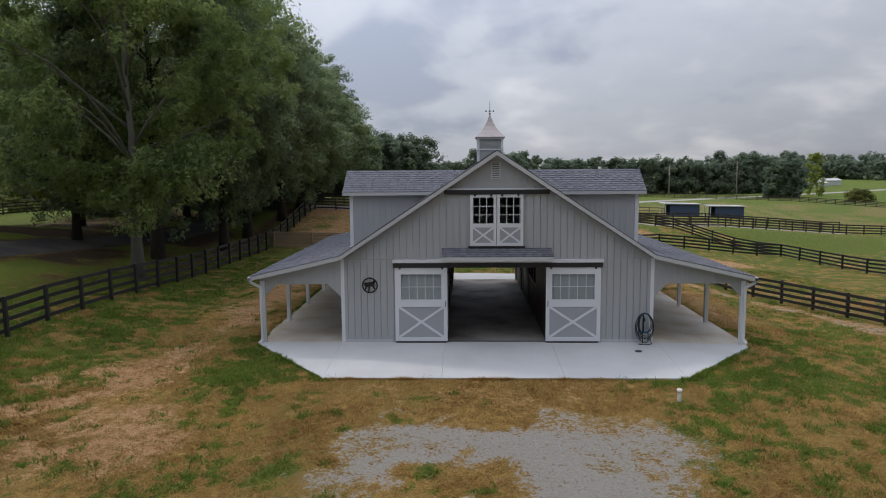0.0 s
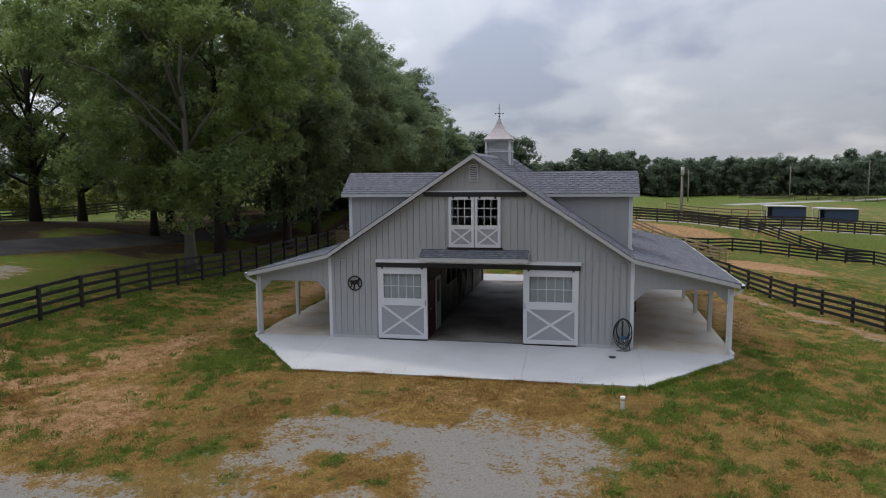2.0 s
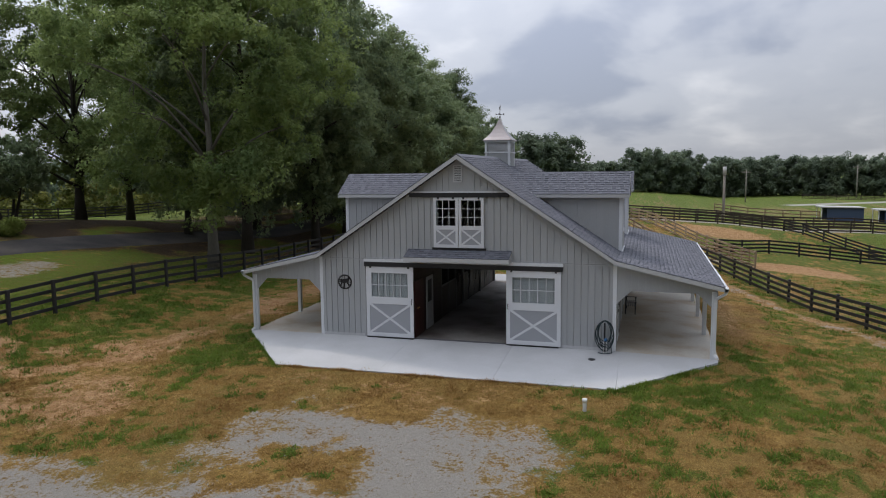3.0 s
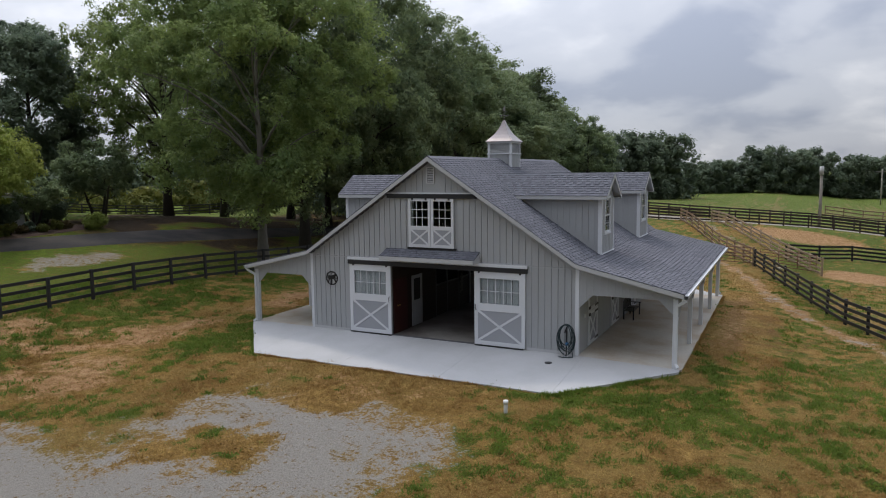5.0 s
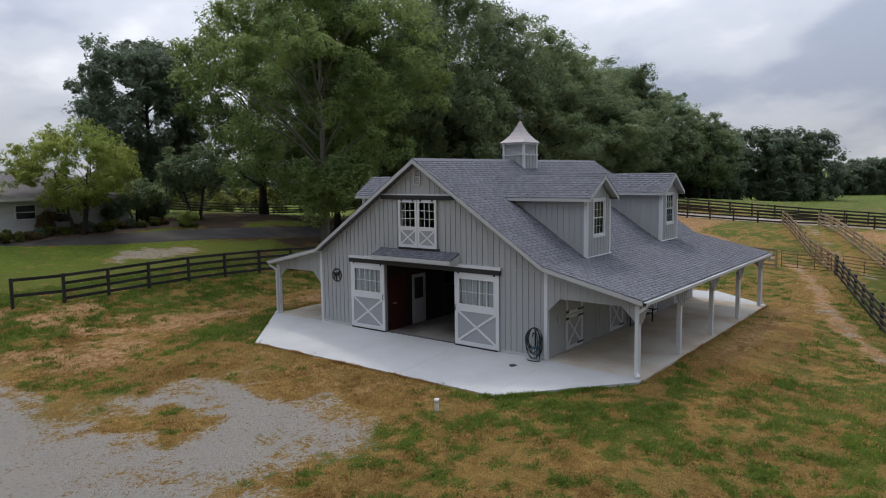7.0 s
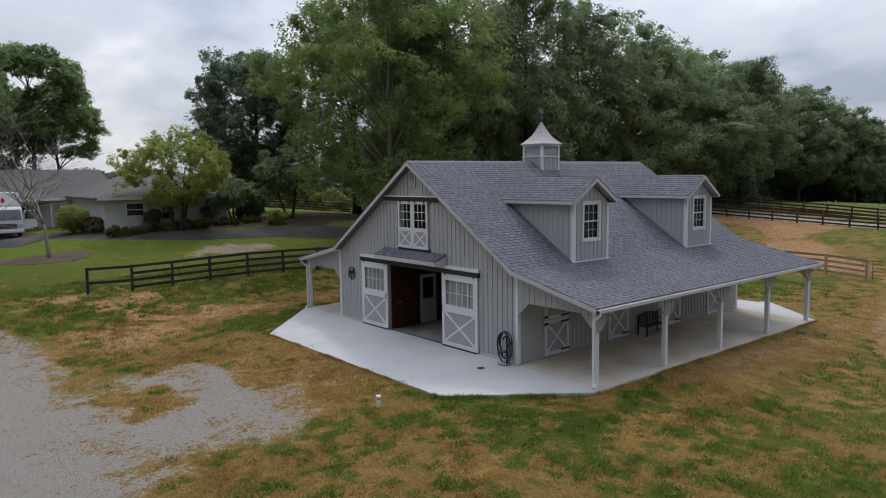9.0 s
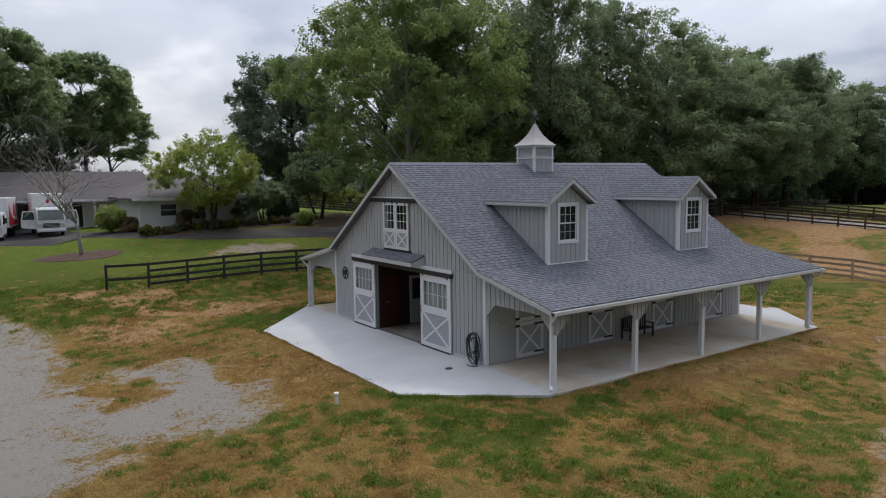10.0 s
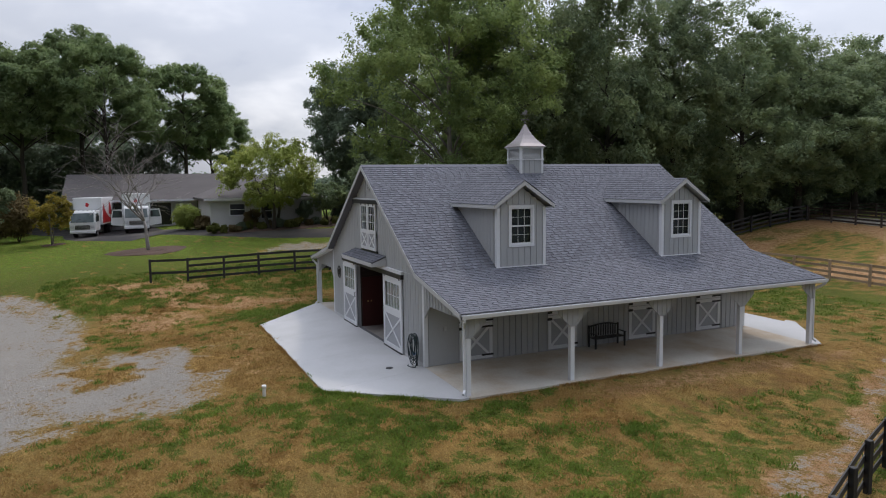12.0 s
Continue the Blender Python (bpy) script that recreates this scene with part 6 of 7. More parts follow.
def strip(name, pts, width, material, label, category, lift=0.03, n=16):
    """A band laid on the ground along a smooth line."""
    p = [np.array(q, float) for q in pts]
    path = []
    for i in range(len(p) - 1):
        a, b, c, d = p[max(i - 1, 0)], p[i], p[i + 1], p[min(i + 2, len(p) - 1)]
        for k in range(n):
            t = k / n
            path.append(0.5 * (2 * b + (c - a) * t + (2 * a - 5 * b + 4 * c - d) * t * t + (3 * b - a - 3 * c + d) * t ** 3))
    path.append(p[-1])
    rng = np.random.RandomState(3)
    V, F, m = [], [], 7
    for i, q in enumerate(path):
        d = path[min(i + 1, len(path) - 1)] - path[max(i - 1, 0)]
        d /= np.linalg.norm(d)
        nrm = np.array([-d[1], d[0]])
        e = rng.uniform(-0.1, 0.1, 2)
        for j in range(m):
            u = (j / (m - 1) - 0.5) * width + (e[0] if j == 0 else e[1] if j == m - 1 else 0)
            x, y = q + nrm * u
            V.append((x, y, gz(x, y) + (lift if 0 < j < m - 1 else -0.02)))
    for i in range(len(path) - 1):
        for j in range(m - 1):
            F.append((i * m + j, (i + 1) * m + j, (i + 1) * m + j + 1, i * m + j + 1))
    return tagged(new(name, raw_mesh(name, V, F, material, True)), label, category, kind="structure")


strip("road", [(-90, -25), (-66, -19), (-50, -14.5), (-39, -7.5), (-31.0, 1.5), (-28.0, 12.0), (-26.0, 22.0), (-24.3, 42.0), (-24.0, 75.0)], 4.2, ASPHALT, "dark worn asphalt drive past the house", "drive")
strip("road", [(-47.0, -10.5), (-39.5, -9.6), (-35.5, -6.0)], 8.6, ASPHALT, "dark asphalt parking apron by the garage", "drive", lift=0.05)
strip("road", [(36, 146), (47, 154), (72, 172), (100, 193), (139, 220), (210, 270)], 5.0, ROADTOP, "pale country road beyond the paddocks", "road", lift=0.08)


def mound(name, x, y, rx, ry, h, material, label, category, seed):
    rng = np.random.RandomState(seed)
    bm = B()
    rings = []
    for k, (f, z) in enumerate(((1.0, -0.05), (0.93, 0.5), (0.7, 0.85), (0.4, 1.0))):
        ring = []
        for j in range(28):
            a = 2 * math.pi * j / 28
            q = f * (1 + 0.08 * math.sin(3 * a + seed) + rng.uniform(-0.04, 0.04))
            px, py = x + math.cos(a) * rx * q, y + math.sin(a) * ry * q
            ring.append(bm.verts.new((px, py, gz(px, py) + h * z + (rng.uniform(-0.02, 0.02) if k else 0))))
        rings.append(ring)
    for u, v in zip(rings, rings[1:]):
        for j in range(28):
            bm.faces.new((u[j], u[(j + 1) % 28], v[(j + 1) % 28], v[j]))
    bm.faces.new(rings[-1])
    return thing(name, bm, material, label, category, kind="structure")


mound("mulch_bed", -27.7, -7.6, 1.7, 2.7, 0.08, MULCH, "round dark mulch bed on the lawn", "mulch bed", 1)
mound("mulch_bed", -35.4, -14.3, 0.8, 0.9, 0.06, MULCH, "small mulch ring round a young tree", "mulch bed", 2)
mound("mulch_bed", -33.2, 4.0, 1.7, 7.4, 0.08, MULCH, "mulched planting bed in front of the house", "mulch bed", 4)

# ---- house ----
BRICKW = mat("white_painted_brick", (0.60, 0.61, 0.62), 0.7, 0.08, 0.8, 12, 0.3)
ROOFH = mat("old_grey_shingle", (0.115, 0.105, 0.105), 0.9, 0.2, 0.7, 20, 0.5, stretch=(1, 1, 3))
WINDOWD = mat("dark_window", (0.02, 0.022, 0.026), 0.15, 0.2, 1, 10, 0.0, spec=0.6)


def house():
    h = empty("house", "low white ranch house with grey shingle roof", "house")
    z0 = 2.45

    def block(name, x0, x1, y0, y1, za, zb, material, parent=h, label=""):
        bm = B()
        quadbox(bm, x0, x1, y0, y1, za, zb)
        return part(name, bm, material, parent, label)

    wing = block("wall", -46.4, -35.0, -2.5, 7.0, z0 - 0.4, 4.95, BRICKW)
    main = block("wall", -53.5, -46.5, -13.8, -2.6, z0 - 0.6, 4.80, BRICKW)

    def roof(x0, x1, y0, y1, eave, ridge, hip):
        bm = B()
        o = 0.55
        xm = (x0 + x1) / 2
        a = [(x1 + o, y0 - o, eave), (x1 + o, y1 + o, eave), (x0 - o, y1 + o, eave), (x0 - o, y0 - o, eave)]
        r0, r1 = (xm, y0 - o + hip, ridge), (xm, y1 + o - hip, ridge)
        va = [bm.verts.new(p) for p in a]
        vb = [bm.verts.new((p[0], p[1], p[2] - 0.16)) for p in a]
        v0, v1 = bm.verts.new(r0), bm.verts.new(r1)
        bm.faces.new((va[0], va[1], v1, v0))
        bm.faces.new((va[2], va[3], v0, v1))
        bm.faces.new((va[1], va[2], v1))
        bm.faces.new((va[3], va[0], v0))
        bm.faces.new(vb)
        for i in range(4):
            j = (i + 1) % 4
            bm.faces.new((va[i], va[j], vb[j], vb[i]))
        part("roof", bm, ROOFH, h)
        bm = B()
        quadbox(bm, x1 + o, x1 + o + 0.03, y0 - o, y1 + o, eave - 0.2, eave - 0.01)
        part("fascia", bm, WHITE, h)

    roof(-46.0, -35.0, -2.5, 7.0, 4.98, 6.95, 4.2)
    roof(-53.5, -45.6, -13.8, 0.6, 4.83, 7.30, 0.3)
    for y0, y1, za, zb in ((-0.9, 0.3, 3.55, 4.45), (1.7, 2.6, 3.20, 4.45)):
        win = new("window")
        win.parent = h
        bm = B()
        for a, b, c, d in ((y0 - 0.08, y0, za - 0.08, zb + 0.08), (y1, y1 + 0.08, za - 0.08, zb + 0.08), (y0, y1, zb, zb + 0.08), (y0, y1, za - 0.08, za), (y0, y1, (za + zb) / 2 - 0.03, (za + zb) / 2 + 0.03)):
            quadbox(bm, -35.0, -34.95, a, b, c, d)
        part("window_frame", bm, WHITE, win)
        bm = B()
        quadbox(bm, -35.0, -34.98, y0, y1, za, zb)
        part("pane", bm, WINDOWD, win)
    for y0, y1 in ((-7.4, -5.0), (-10.4, -8.2), (-13.2, -11.2)):
        # flat dark panel stands in for the shaded inside of the bay
        bm = B()
        quadbox(bm, -46.5, -46.44, y0, y1, z0 - 0.1, 4.45)
        part("garage_opening", bm, WINDOWD, h, "dark panel standing for an open garage bay")
        bm = B()
        for yy in (y0 - 0.14, y1):
            quadbox(bm, -46.5, -46.40, yy, yy + 0.14, z0 - 0.3, 4.6)
        quadbox(bm, -46.5, -46.40, y0, y1, 4.45, 4.6)
        part("door_frame", bm, WHITE, h)
    block("post", -45.5, -45.35, -4.2, -4.05, z0 - 0.3, 4.78, WHITE)


house()

# ---- trucks ----
TRUCKW = mat("white_truck_paint", (0.66, 0.67, 0.68), 0.35, 0.05, 1.0, 10, 0.0)
TRUCKR = mat("red_vinyl", (0.42, 0.020, 0.025), 0.4, 0.08, 1.0, 10, 0.0)
LAMP = mat("headlamp_lens", (0.55, 0.56, 0.58), 0.15, 0.05, 2, 20, 0.0)
TRUCKGLASS = mat("tinted_windscreen", (0.060, 0.085, 0.088), 0.08, 0.1, 0.8, 10, 0.0, spec=0.9, col2=(0.11, 0.14, 0.14))
TYRE = mat("tyre", (0.018, 0.018, 0.019), 0.85, 0.15, 4, 30, 0.2)
RIM = mat("grey_rim", (0.35, 0.35, 0.36), 0.4, 0.1, 4, 30, 0.1, metal=0.6)


def box_truck(open_doors, label):
    """A cab-over box truck at the origin that faces +x, front bumper at x = 0."""
    t = empty("box_truck", label, "truck", "parked box trucks")
    bm = B()
    prism(bm, [(-1.75, 0.55), (0.0, 0.55), (0.03, 1.25), (-0.28, 2.15), (-0.45, 2.28), (-1.75, 2.28)], "y", -1.0, 1.0)
    cab = part("cab", bm, TRUCKW, t, "white truck cab", bevel=0.05)
    bm = B()
    pts = [(0.040, -0.9, 1.33), (0.040, 0.9, 1.33), (-0.222, 0.86, 2.08), (-0.222, -0.86, 2.08)]
    vs = [bm.verts.new(p) for p in pts] + [bm.verts.new((p[0] - 0.08, p[1], p[2] - 0.03)) for p in pts]
    for f in ((0, 1, 2, 3), (7, 6, 5, 4), (0, 4, 5, 1), (1, 5, 6, 2), (2, 6, 7, 3), (3, 7, 4, 0)):
        bm.faces.new([vs[i] for i in f])
    part("windshield", bm, TRUCKGLASS, cab)
    for sy in (-1, 1):
        bm = B()
        prism(bm, [(-1.25, 1.35), (-0.25, 1.35), (-0.45, 2.05), (-1.25, 2.05)], "y", sy * 1.0, sy * 1.012)
        part("side_window", bm, TRUCKGLASS, cab)
        bm = B()
        quadbox(bm, -0.02, 0.05, sy * 0.62, sy * 0.95, 0.86, 1.08)
        part("headlight", bm, LAMP, cab, bevel=0.02)
        bm = B()
        quadbox(bm, -0.15, -0.05, sy * 1.12, sy * 1.30, 1.45, 1.85)
        tube(bm, [(-0.2, sy * 1.0, 1.95), (-0.1, sy * 1.2, 1.88)], 0.015, 6)
        part("mirror", bm, BLACK, cab)
        if open_doors:
            bm = B()
            prism(bm, [(0.0, 0.62), (1.05, 0.72), (1.05, 1.35), (0.9, 2.05), (0.12, 2.05), (0.0, 1.35)], "y", -0.03, 0.03)
            door = part("door", bm, TRUCKW, cab, "white cab door standing open")
            door.matrix_basis = pose(-0.22, sy * 1.02, 0, 0, 0, 180 + sy * -68)
            bm = B()
            prism(bm, [(0.1, 1.36), (0.95, 1.36), (0.82, 1.95), (0.2, 1.95)], "y", -0.036, 0.036)
            pane = part("door_window", bm, TRUCKGLASS, cab)
            pane.matrix_basis = door.matrix_basis.copy()
    bm = B()
    quadbox(bm, -0.05, 0.10, -1.0, 1.0, 0.38, 0.60)
    part("bumper", bm, TRUCKW, t, "white steel bumper", bevel=0.03)
    bm = B()
    quadbox(bm, 0.0, 0.035, -0.58, 0.58, 0.72, 1.06)
    grille = part("grille", bm, BLACK, t)
    for k in range(3):
        bm = B()
        quadbox(bm, 0.035, 0.05, -0.56, 0.56, 0.76 + k * 0.10, 0.80 + k * 0.10)
        part("grille_bar", bm, RIM, grille)
    for sy in (-0.35, 0.35):
        bm = B()
        beam(bm, (0.052, sy - 0.30, 1.36), (-0.03, sy + 0.25, 1.62), 0.02, 0.02)
        part("wiper", bm, BLACK, cab)
    bm = B()
    for k in range(5):
        quadbox(bm, -0.50, -0.44, -0.7 + k * 0.35 - 0.05, -0.7 + k * 0.35 + 0.05, 2.27, 2.32)
    part("marker_lamp", bm, LAMP, cab, "amber-grey roof marker lamps")
    bm = B()
    quadbox(bm, -6.7, -1.9, -1.15, 1.15, 1.0, 3.35)
    box = part("cargo_box", bm, TRUCKW, t, "white cargo box", bevel=0.03)
    for sy in (-1, 1):
        bm = B()
        prism(bm, [(-6.4, 1.15), (-2.1, 1.15), (-2.4, 2.9), (-3.2, 2.1), (-4.4, 1.55), (-6.4, 1.4)], "y", sy * 1.15, sy * 1.156)
        part("side_graphic", bm, TRUCKR, box, "red swept panel")
        bm = B()
        prism(bm, [(-5.4, 1.75), (-4.3, 1.9), (-4.6, 3.0), (-5.2, 2.6)], "y", sy * 1.15, sy * 1.156)
        part("side_graphic", bm, TRUCKR, box, "red emblem shape")
    bm = B()
    prism(bm, [(-0.16, 2.62), (0.02, 2.55), (0.14, 2.75), (0.0, 2.95), (-0.12, 2.9)], "x", -1.9, -1.893)
    part("front_graphic", bm, TRUCKR, box, "red emblem shape")
    bm = B()
    for sy in (-0.45, 0.45):
        quadbox(bm, -6.6, -1.0, sy - 0.05, sy + 0.05, 0.75, 1.0)
    part("chassis", bm, BLACK, t)
    for x, rows in ((-0.95, (0.82,)), (-5.0, (0.70, 0.98))):
        for sy in (-1, 1):
            for o in rows:
                bm = B()
                bmesh.ops.create_cone(bm, cap_ends=True, segments=24, radius1=0.40, radius2=0.40, depth=0.22, matrix=pose(x, sy * o, 0.40, 90, 0, 0))
                w = part("wheel", bm, TYRE, t, bevel=0.02)
                bm = B()
                bmesh.ops.create_cone(bm, cap_ends=True, segments=20, radius1=0.22, radius2=0.18, depth=0.05, matrix=pose(x, sy * (o + 0.115), 0.40, 90, 0, 0))
                part("rim", bm, RIM, w)
    return t


tr1 = box_truck(False, "white box truck with red side graphics parked by the house")
tr1.matrix_basis = pose(-39.6, -12.4, gz(-42, -12.4) + 0.03, 0, 0, -11)
tr2 = box_truck(True, "white box truck with open cab doors parked by the garage")
tr2.matrix_basis = pose(-38.9, -8.2, gz(-41, -8.2) + 0.05, 0, 0, -1)

# ---- paddock sheds and poles ----
SHEDB = mat("blue_grey_metal_siding", (0.055, 0.085, 0.155), 0.6, 0.12, 0.8, 10, 0.1)
TIN = mat("pale_metal_roof", (0.50, 0.50, 0.50), 0.5, 0.1, 0.6, 12, 0.1, metal=0.3)


def run_in_shed(x, y):
    t = empty("run_in_shed", "dark blue run-in shed with pale metal roof", "shed", "paddock sheds", (x, y, gz(x, y) - 0.1))
    for a, b, c, d in ((0, 5.4, 0, 0.08), (0, 5.4, 3.4, 3.48), (5.32, 5.4, 0.08, 3.4)):
        bm = B()
        quadbox(bm, a, b, c, d, 0, 2.15)
        part("wall", bm, SHEDB, t)
    for yy in (0.05, 3.4):
        bm = B()
        quadbox(bm, -0.9, -0.78, yy, yy + 0.12, 0, 2.1)
        part("post", bm, WHITE, t)
    bm = B()
    prism(bm, [(-1.1, 2.20), (5.7, 2.14), (5.7, 2.24), (-1.1, 2.40)], "y", -0.3, 3.8)
    part("roof", bm, TIN, t)
    t.scale = (0.83, 0.83, 0.83)


run_in_shed(30.5, 82.8)
run_in_shed(38.2, 85.2)
WOODP = mat("weathered_pole", (0.32, 0.29, 0.26), 0.9, 0.2, 1, 12, 0.3)


def utility_pole(x, y, h, arm, lamp):
    t = empty("utility_pole", "weathered grey utility pole" + (" with a pale lamp box" if lamp else " with cross arm"), "pole", "utility poles", (x, y, gz(x, y)))
    bm = B()
    tube(bm, [(0, 0, -0.3), (0.03, 0, h * 0.5), (0.0, 0, h)], [0.16, 0.14, 0.11], 8)
    part("pole", bm, WOODP, t)
    if arm:
        bm = B()
        quadbox(bm, -1.1, 1.1, -0.06, 0.06, h - 0.7, h - 0.55)
        part("cross_arm", bm, WOODP, t)
        for sx in (-1.0, -0.5, 0.5, 1.0):
            bm = B()
            tube(bm, [(sx, 0, h - 0.55), (sx, 0, h - 0.38)], [0.05, 0.03], 6)
            part("insulator", bm, RIM, t)
    if lamp:
        bm = B()
        tube(bm, [(0.0, -0.26, h - 0.75), (0.0, -0.26, h + 0.10)], [0.20, 0.20], 10)
        part("lamp_box", bm, TIN, t, "pale cylindrical transformer")


utility_pole(14.4, 56.0, 5.8, False, True)
utility_pole(60.5, 186.0, 9.0, True, False)
utility_pole(82.0, 190.0, 10.5, True, False)
utility_pole(30.0, 162.0, 8.0, True, False)

# wires between the far poles
for za in (-0.40, -1.4):
    bm = B()
    spans = [(30.0, 162.0, 8.0), (60.5, 186.0, 9.0), (82.0, 190.0, 10.5), (125.0, 205.0, 10.0)]
    for (xa, ya, ha), (xb, yb, hb) in zip(spans, spans[1:]):
        pa, pb = Vector((xa, ya, gz(xa, ya) + ha + za)), Vector((xb, yb, gz(xb, yb) + hb + za))
        tube(bm, [pa.lerp(pb, k / 8) - Vector((0, 0, 0.6 * math.sin(math.pi * k / 8))) for k in range(9)], 0.03, 4)
    thing("overhead_wire", bm, BLACK, "thin dark overhead wire slung between utility poles", "wire", "overhead wires")

# white buildings far off on the rise
for x, y, w, h in ((138.0, 258.0, 8.0, 1.6), (150.0, 268.0, 6.0, 2.0)):
    t = empty("farm_building", "long white farm building far across the fields", "building", "", (x, y, gz(x, y)))
    bm = B()
    quadbox(bm, -w / 2, w / 2, -4, 4, -0.3, h)
    part("wall", bm, WHITE, t)
    bm = B()
    prism(bm, [(-4.4, h), (4.4, h), (0, h + 0.8)], "x", -w / 2 - 0.4, w / 2 + 0.4)
    part("roof", bm, TIN, t)

# ---- small things at the barn ----
def hose_rack():
    t = empty("garden_hose", "coiled dark garden hose hung on a hydrant by the wall", "hose", "", (5.18, -0.16, -0.01))
    bm = B()
    pts = []
    for i in range(9 * 22):
        a = 2 * math.pi * i / 22
        k = i / 22
        rx, rz = 0.26 + 0.055 * math.sin(k * 2.1), 0.43 + 0.085 * math.cos(k * 1.7)
        pts.append((math.sin(a) * rx + 0.015 * math.sin(k * 3), -0.05 - 0.020 * k + 0.02 * math.sin(a * 2 + k), 1.10 - rz + math.cos(a) * rz + 0.01 * math.sin(k * 4)))
    tube(bm, pts, 0.013, 6)
    part("hose", bm, HOSE, t)
    bm = B()
    tube(bm, [(0.2, -0.1, 0.2), (0.24, -0.16, 0.02), (0.12, -0.28, 0.02), (-0.1, -0.3, 0.02), (-0.22, -0.22, 0.02)], 0.016, 6)
    part("hose_end", bm, HOSE, t)
    bm = B()
    tube(bm, [(-0.02, 0.0, 0.0), (-0.02, 0.0, 1.0)], 0.03, 8)
    tube(bm, [(-0.02, 0.0, 0.92), (-0.02, -0.16, 0.92), (-0.02, -0.2, 0.82)], 0.022, 8)
    part("hydrant", bm, BLACK, t)
    for x in (-0.03, 0.05):
        bm = B()
        tube(bm, [(x, -0.14, 0.0), (x, -0.13, 0.42)], 0.016, 6)
        part("pipe", bm, PVC, t, "pale supply pipe")
    bm = B()
    bmesh.ops.create_uvsphere(bm, u_segments=12, v_segments=8, radius=0.065, matrix=Matrix.Translation((0.03, -0.12, 0.44)))
    part("valve", bm, BLUE, t, "blue plastic valve")


hose_rack()
bm = B()
tube(bm, [(4.92, -5.15, -0.75), (4.92, -5.15, gz(4.92, -5.15) + 0.30), (4.92, -5.15, gz(4.92, -5.15) + 0.31)], [0.055, 0.055, 0.05], 14)
pv = thing("standpipe", bm, PVC, "short white plastic pipe standing in the grass", "pipe")
bm = B()
tube(bm, [(4.92, -5.15, gz(4.92, -5.15) + 0.26), (4.92, -5.15, gz(4.92, -5.15) + 0.36)], 0.07, 14)
part("cap", bm, PVC, pv)
bm = B()
tube(bm, [(4.80, -1.0, slab_z(0, -1.0) - 0.02), (4.80, -1.0, slab_z(0, -1.0) + 0.006)], 0.125, 20)
thing("drain_cover", bm, BLACK, "round dark drain cover set in the concrete", "drain cover")


def bench(m):
    t = empty("garden_bench", "black slatted garden bench with curved back against the barn wall", "bench", "porch benches")
    for k in range(5):
        bm = B()
        quadbox(bm, 0.08 + k * 0.09, 0.15 + k * 0.09, -0.62, 0.62, 0.42, 0.445)
        part("seat_slat", bm, BLACK, t)
    for sy in (-0.6, 0.6):
        for x in (0.08, 0.5):
            bm = B()
            quadbox(bm, x - 0.025, x + 0.025, sy - 0.025, sy + 0.025, 0, 0.62 if x > 0.3 else 0.95)
            part("leg", bm, BLACK, t)
        bm = B()
        quadbox(bm, 0.05, 0.56, sy - 0.03, sy + 0.03, 0.62, 0.65)
        part("armrest", bm, BLACK, t)
    for k in range(11):
        y = -0.5 + k * 0.1
        bm = B()
        quadbox(bm, 0.05, 0.075, y - 0.018, y + 0.018, 0.46, 0.86 + 0.10 * math.cos(y * 2.4))
        part("back_slat", bm, BLACK, t)
    bm = B()
    for k in range(12):
        ya, yb = -0.6 + k * 0.1, -0.5 + k * 0.1
        za, zb = 0.86 + 0.12 * math.cos(ya * 2.4), 0.86 + 0.12 * math.cos(yb * 2.4)
        beam(bm, (0.06, ya, za), (0.06, yb, zb), 0.04, 0.06)
    part("top_rail", bm, BLACK, t)
    t.matrix_basis = m
    return t


bench(pose(5.60, 7.08, -0.004) @ Matrix.Diagonal((0.95, 1.08, 0.84, 1)))
bench(pose(-5.62, 6.9, 0.0, 0, 0, 180))


def hung_gear(x, y, z):
    """A dark bag that hangs from a strap on a stall door."""
    t = empty("feed_bag", "black feed bag hung by a strap on a stall door", "feed bag", "", (x, y, z))
    bm = B()
    tube(bm, [(0.0, 0, -0.42), (-0.02, 0, -0.38), (-0.05, 0, -0.25), (-0.04, 0, -0.08), (-0.02, 0, 0.02), (0, 0, 0.04)], [0.04, 0.15, 0.18, 0.15, 0.10, 0.03], 12)
    part("bag", bm, RUBBER, t)
    bm = B()
    tube(bm, [(0, -0.09, 0.0), (0.03, -0.02, 0.36), (0.03, 0.02, 0.36), (0, 0.09, 0.0)], 0.012, 6)
    part("strap", bm, BLACK, t)


hung_gear(-5.77, 2.25, 0.86)


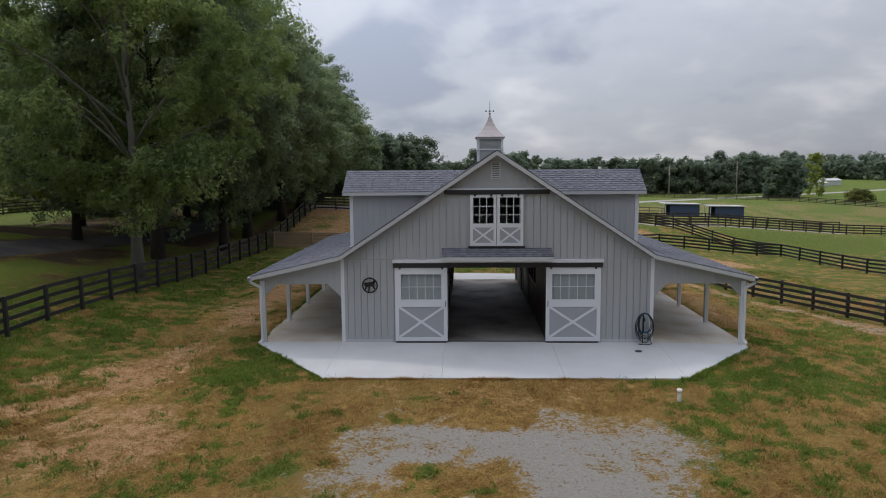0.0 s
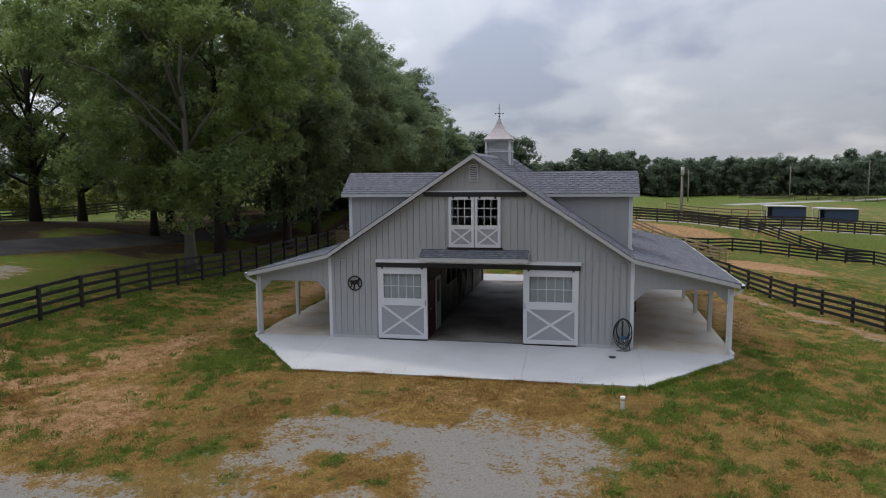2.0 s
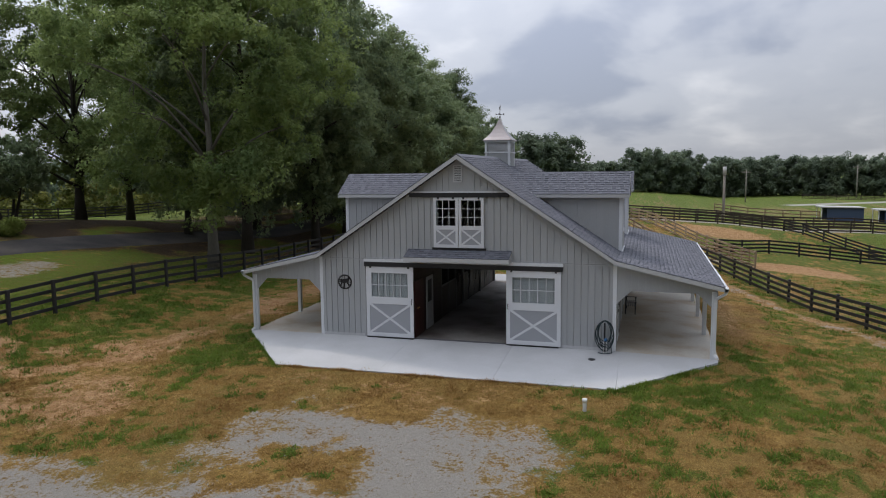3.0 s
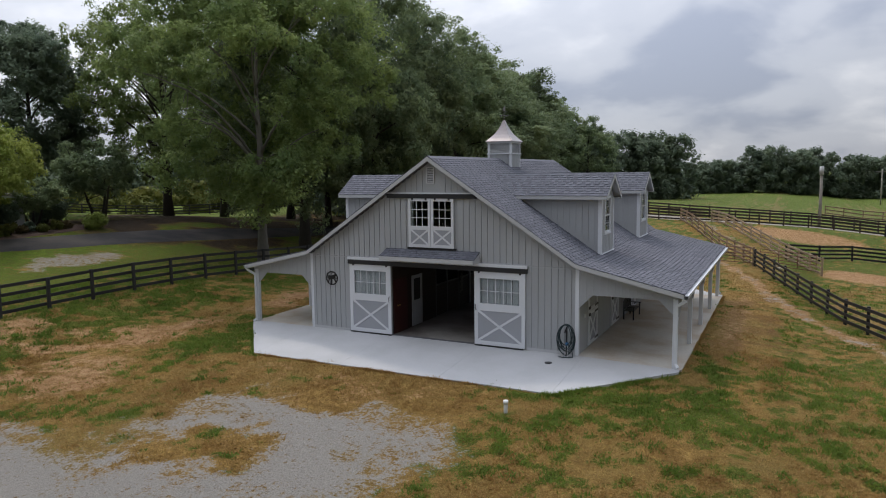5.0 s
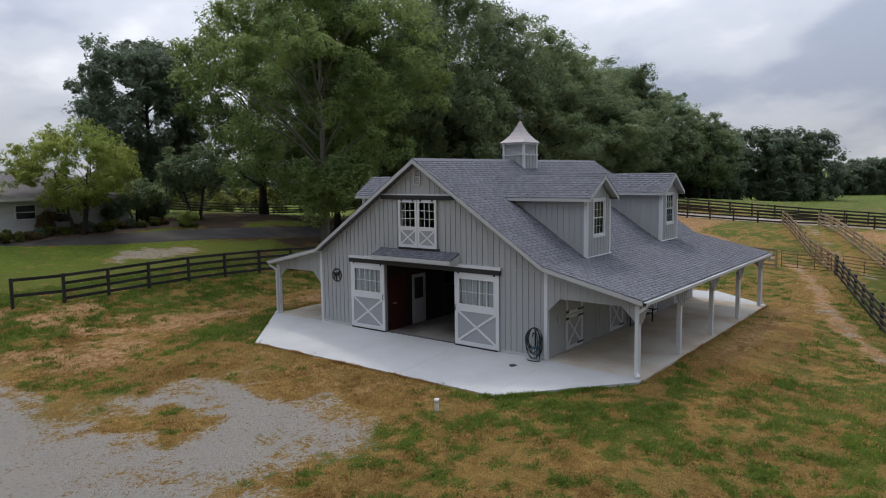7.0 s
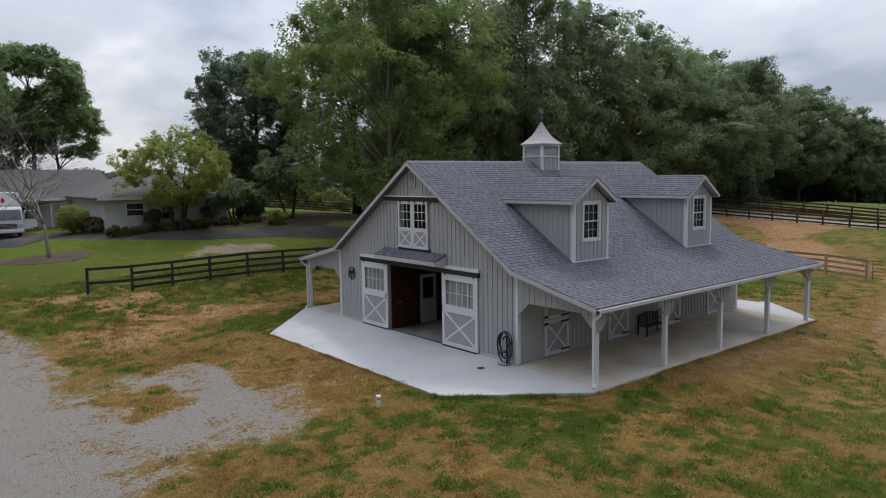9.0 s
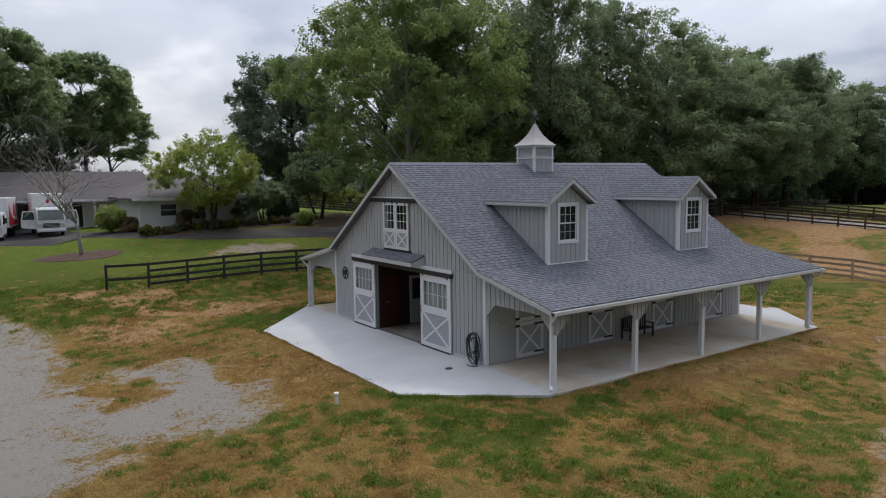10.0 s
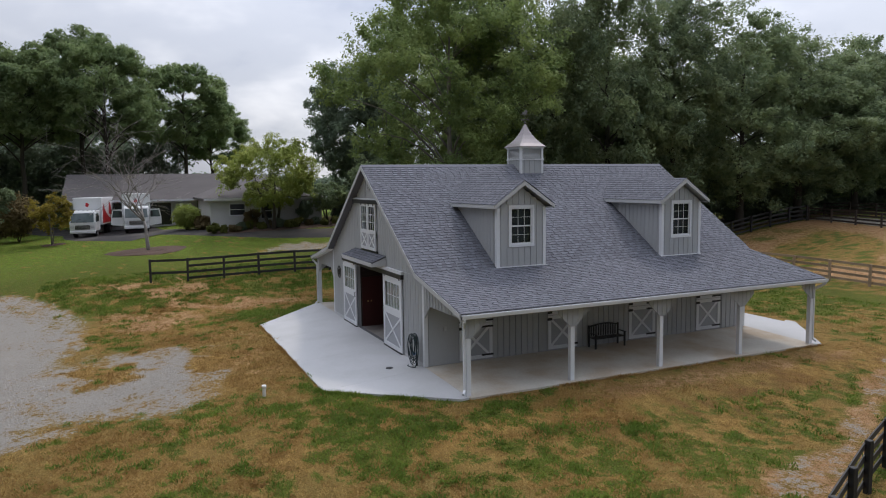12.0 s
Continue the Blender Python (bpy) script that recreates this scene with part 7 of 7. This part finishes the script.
def emblem(x, z):
    """A round black metal sign with cut-out shapes."""
    bm = B()
    n = 40
    rings = []
    for r, y in ((0.285, -0.045), (0.285, -0.03), (0.235, -0.03), (0.235, -0.045)):
        rings.append([bm.verts.new((x + math.cos(2 * math.pi * i / n) * r, y, z + math.sin(2 * math.pi * i / n) * r)) for i in range(n)])
    for k in range(4):
        u, v = rings[k], rings[(k + 1) % 4]
        for i in range(n):
            bm.faces.new((u[i], u[(i + 1) % n], v[(i + 1) % n], v[i]))
    for pts in ([(-0.16, -0.02), (-0.02, -0.06), (0.13, 0.02), (0.16, 0.13), (0.02, 0.10), (-0.12, 0.08)], [(-0.2, 0.06), (-0.12, 0.0), (-0.1, 0.1)],
                [(0.08, 0.06), (0.19, 0.10), (0.16, 0.18), (0.10, 0.15)], [(-0.12, 0.0), (-0.08, -0.02), (-0.13, -0.16), (-0.17, -0.14)],
                [(0.04, 0.0), (0.10, 0.0), (0.17, -0.10), (0.13, -0.13)], [(-0.04, -0.03), (0.0, -0.04), (-0.02, -0.2), (-0.06, -0.2)]):
        prism(bm, [(x + p * 1.2, z + q * 1.2) for p, q in pts], "y", -0.042, -0.034)
    for p, q in (((-0.24, 0), (0.24, 0)), ((0, -0.24), (0, -0.05)), ((0, 0.1), (0, 0.24))):
        beam(bm, (x + p[0], -0.036, z + p[1]), (x + q[0], -0.036, z + q[1]), 0.012, 0.02, up=(0, 1, 0))
    for i in (0, 1, 2, 3):
        a = math.pi / 4 + i * math.pi / 2
        beam(bm, (x + math.cos(a) * 0.26, -0.002, z + math.sin(a) * 0.26), (x + math.cos(a) * 0.26, -0.034, z + math.sin(a) * 0.26), 0.02, 0.02)
    thing("wall_sign", bm, BLACK, "round black metal silhouette sign on the barn wall", "wall sign")


emblem(-4.50, 2.06)


# ---- grass ----
GREENB = leaf_mat("grass_blades", (0.110, 0.148, 0.020), (0.228, 0.266, 0.042), 0.0)
STRAWB = leaf_mat("straw_blades", (0.21, 0.112, 0.036), (0.42, 0.270, 0.095), 0.0)


def blade_object(name, rng, bx, by, own, material, label, tall, wide, lay):
    """One mesh of single grass blades that stand at the given points."""
    z = ground_z(bx, by) - 0.01
    a = rng.rand(len(bx)) * 2 * math.pi
    hgt = tall * own * rng.uniform(0.5, 1.3, len(bx))
    tilt = lay * rng.uniform(0.3, 1.0, len(bx))
    w = wide * rng.uniform(0.7, 1.3, len(bx))
    dx, dy = np.cos(a), np.sin(a)
    p0 = np.stack([bx - dy * w, by + dx * w, z], 1)
    p1 = np.stack([bx + dy * w, by - dx * w, z], 1)
    p2 = np.stack([bx + dx * hgt * np.sin(tilt), by + dy * hgt * np.sin(tilt), z + hgt * np.cos(tilt)], 1)
    v = np.stack([p0, p1, p2], 1).reshape(-1, 3)
    ob = new(name, np_mesh(name, v, np.arange(len(v)).reshape(-1, 3), material))
    return tagged(ob, label, "grass", kind="stuff")


def blades(name, n, seed, green, material, label, tall, wide, lay, per=5, spread=0.05):
    """Grass blades, several to a tuft, where the ground is green or dry."""
    rng = np.random.RandomState(seed)
    x, y = rng.uniform(-20, 21, n), np.where(rng.rand(n) < 0.72, rng.uniform(-13.5, 4, n), rng.uniform(4, 24, n))
    g, b, r, lit = cover(x, y)
    want = (g if green else (1 - g) * (1 - b * 0.85) * (1 - 0.6 * lit)) * np.clip(1 - r * 2.4, 0, 1)
    keep = rng.rand(n) < np.clip(want * 1.3 - 0.1, 0, 1)
    inside = (x > -8.6) & (x < 8.95) & (y > -3.55) & (y < 17.0) & ~((y < -0.42) & (np.abs(x) - 5.75 > (y + 3.5) * 1.0))
    keep &= ~inside
    x, y = x[keep], y[keep]
    own = np.repeat(rng.uniform(0.5, 1.4, len(x)), per)
    bx, by = np.repeat(x, per) + rng.normal(size=len(x) * per) * spread * own, np.repeat(y, per) + rng.normal(size=len(x) * per) * spread * own
    return blade_object(name, rng, bx, by, own, material, label, tall, wide, lay)


def slab_fringe(name, pts, n, seed, material, label, tall, wide, reach=0.05):
    """Uneven grass that leans over the edge of the concrete."""
    rng = np.random.RandomState(seed)
    seg = [math.hypot(b[0] - a[0], b[1] - a[1]) for a, b in zip(pts, pts[1:])]
    pick = rng.choice(len(seg), n, p=np.array(seg) / sum(seg))
    t = rng.rand(n)
    a, b = np.array(pts)[pick], np.array(pts)[pick + 1]
    p = a + (b - a) * t[:, None]
    d = (b - a) / np.linalg.norm(b - a, axis=1, keepdims=True)
    out = np.stack([d[:, 1], -d[:, 0]], 1)
    lump = vnoise(p[:, 0], p[:, 1], 1.3, 33, 3)
    keep = rng.rand(n) < np.clip((lump - 0.30) * 2.6, 0.05, 1)
    p = p + out * (0.015 + np.abs(rng.normal(size=(n, 1))) * reach)
    own = 0.45 + 1.4 * np.clip(lump - 0.25, 0, 1)
    return blade_object(name, rng, p[keep, 0], p[keep, 1], own[keep], material, label, tall, wide, 1.0)


blades("grass", 70000, 1, True, GREENB, "short green grass tufts round the barn", 0.075, 0.013, 1.25)
blades("dry_grass", 80000, 2, False, STRAWB, "dry straw-coloured cut grass round the barn", 0.09, 0.010, 1.45)
TUFTB = leaf_mat("tuft_blades", (0.082, 0.138, 0.022), (0.190, 0.262, 0.046), 0.0)
STUBB = leaf_mat("stubble_blades", (0.28, 0.165, 0.055), (0.48, 0.325, 0.125), 0.0)
blades("grass_tufts", 13000, 3, True, TUFTB, "thick green grass tufts on the trodden ground", 0.11, 0.024, 1.25, 34, 0.11)
blades("straw_tufts", 9000, 4, False, STUBB, "matted golden straw tufts on the trodden ground", 0.10, 0.020, 1.5, 24, 0.11)
slab_fringe("grass_fringe", [(-8.6, 14.0), (-8.45, -0.30), (-5.55, -3.50)], 9000, 5, TUFTB, "green grass grown against the concrete edge", 0.13, 0.012, 0.07)
slab_fringe("straw_fringe", [(-5.55, -3.50), (5.0, -3.50)], 7000, 6, STUBB, "dry straw grass grown against the concrete edge", 0.10, 0.011)
slab_fringe("grass_fringe", [(5.45, -3.52), (5.68, -3.50), (8.80, -0.26)], 6500, 7, TUFTB, "thick green grass grown against the cut corner", 0.15, 0.013, 0.09)
slab_fringe("straw_fringe", [(8.86, -0.2), (8.88, 14.6)], 8000, 8, STUBB, "dry grass grown against the porch edge", 0.10, 0.011)
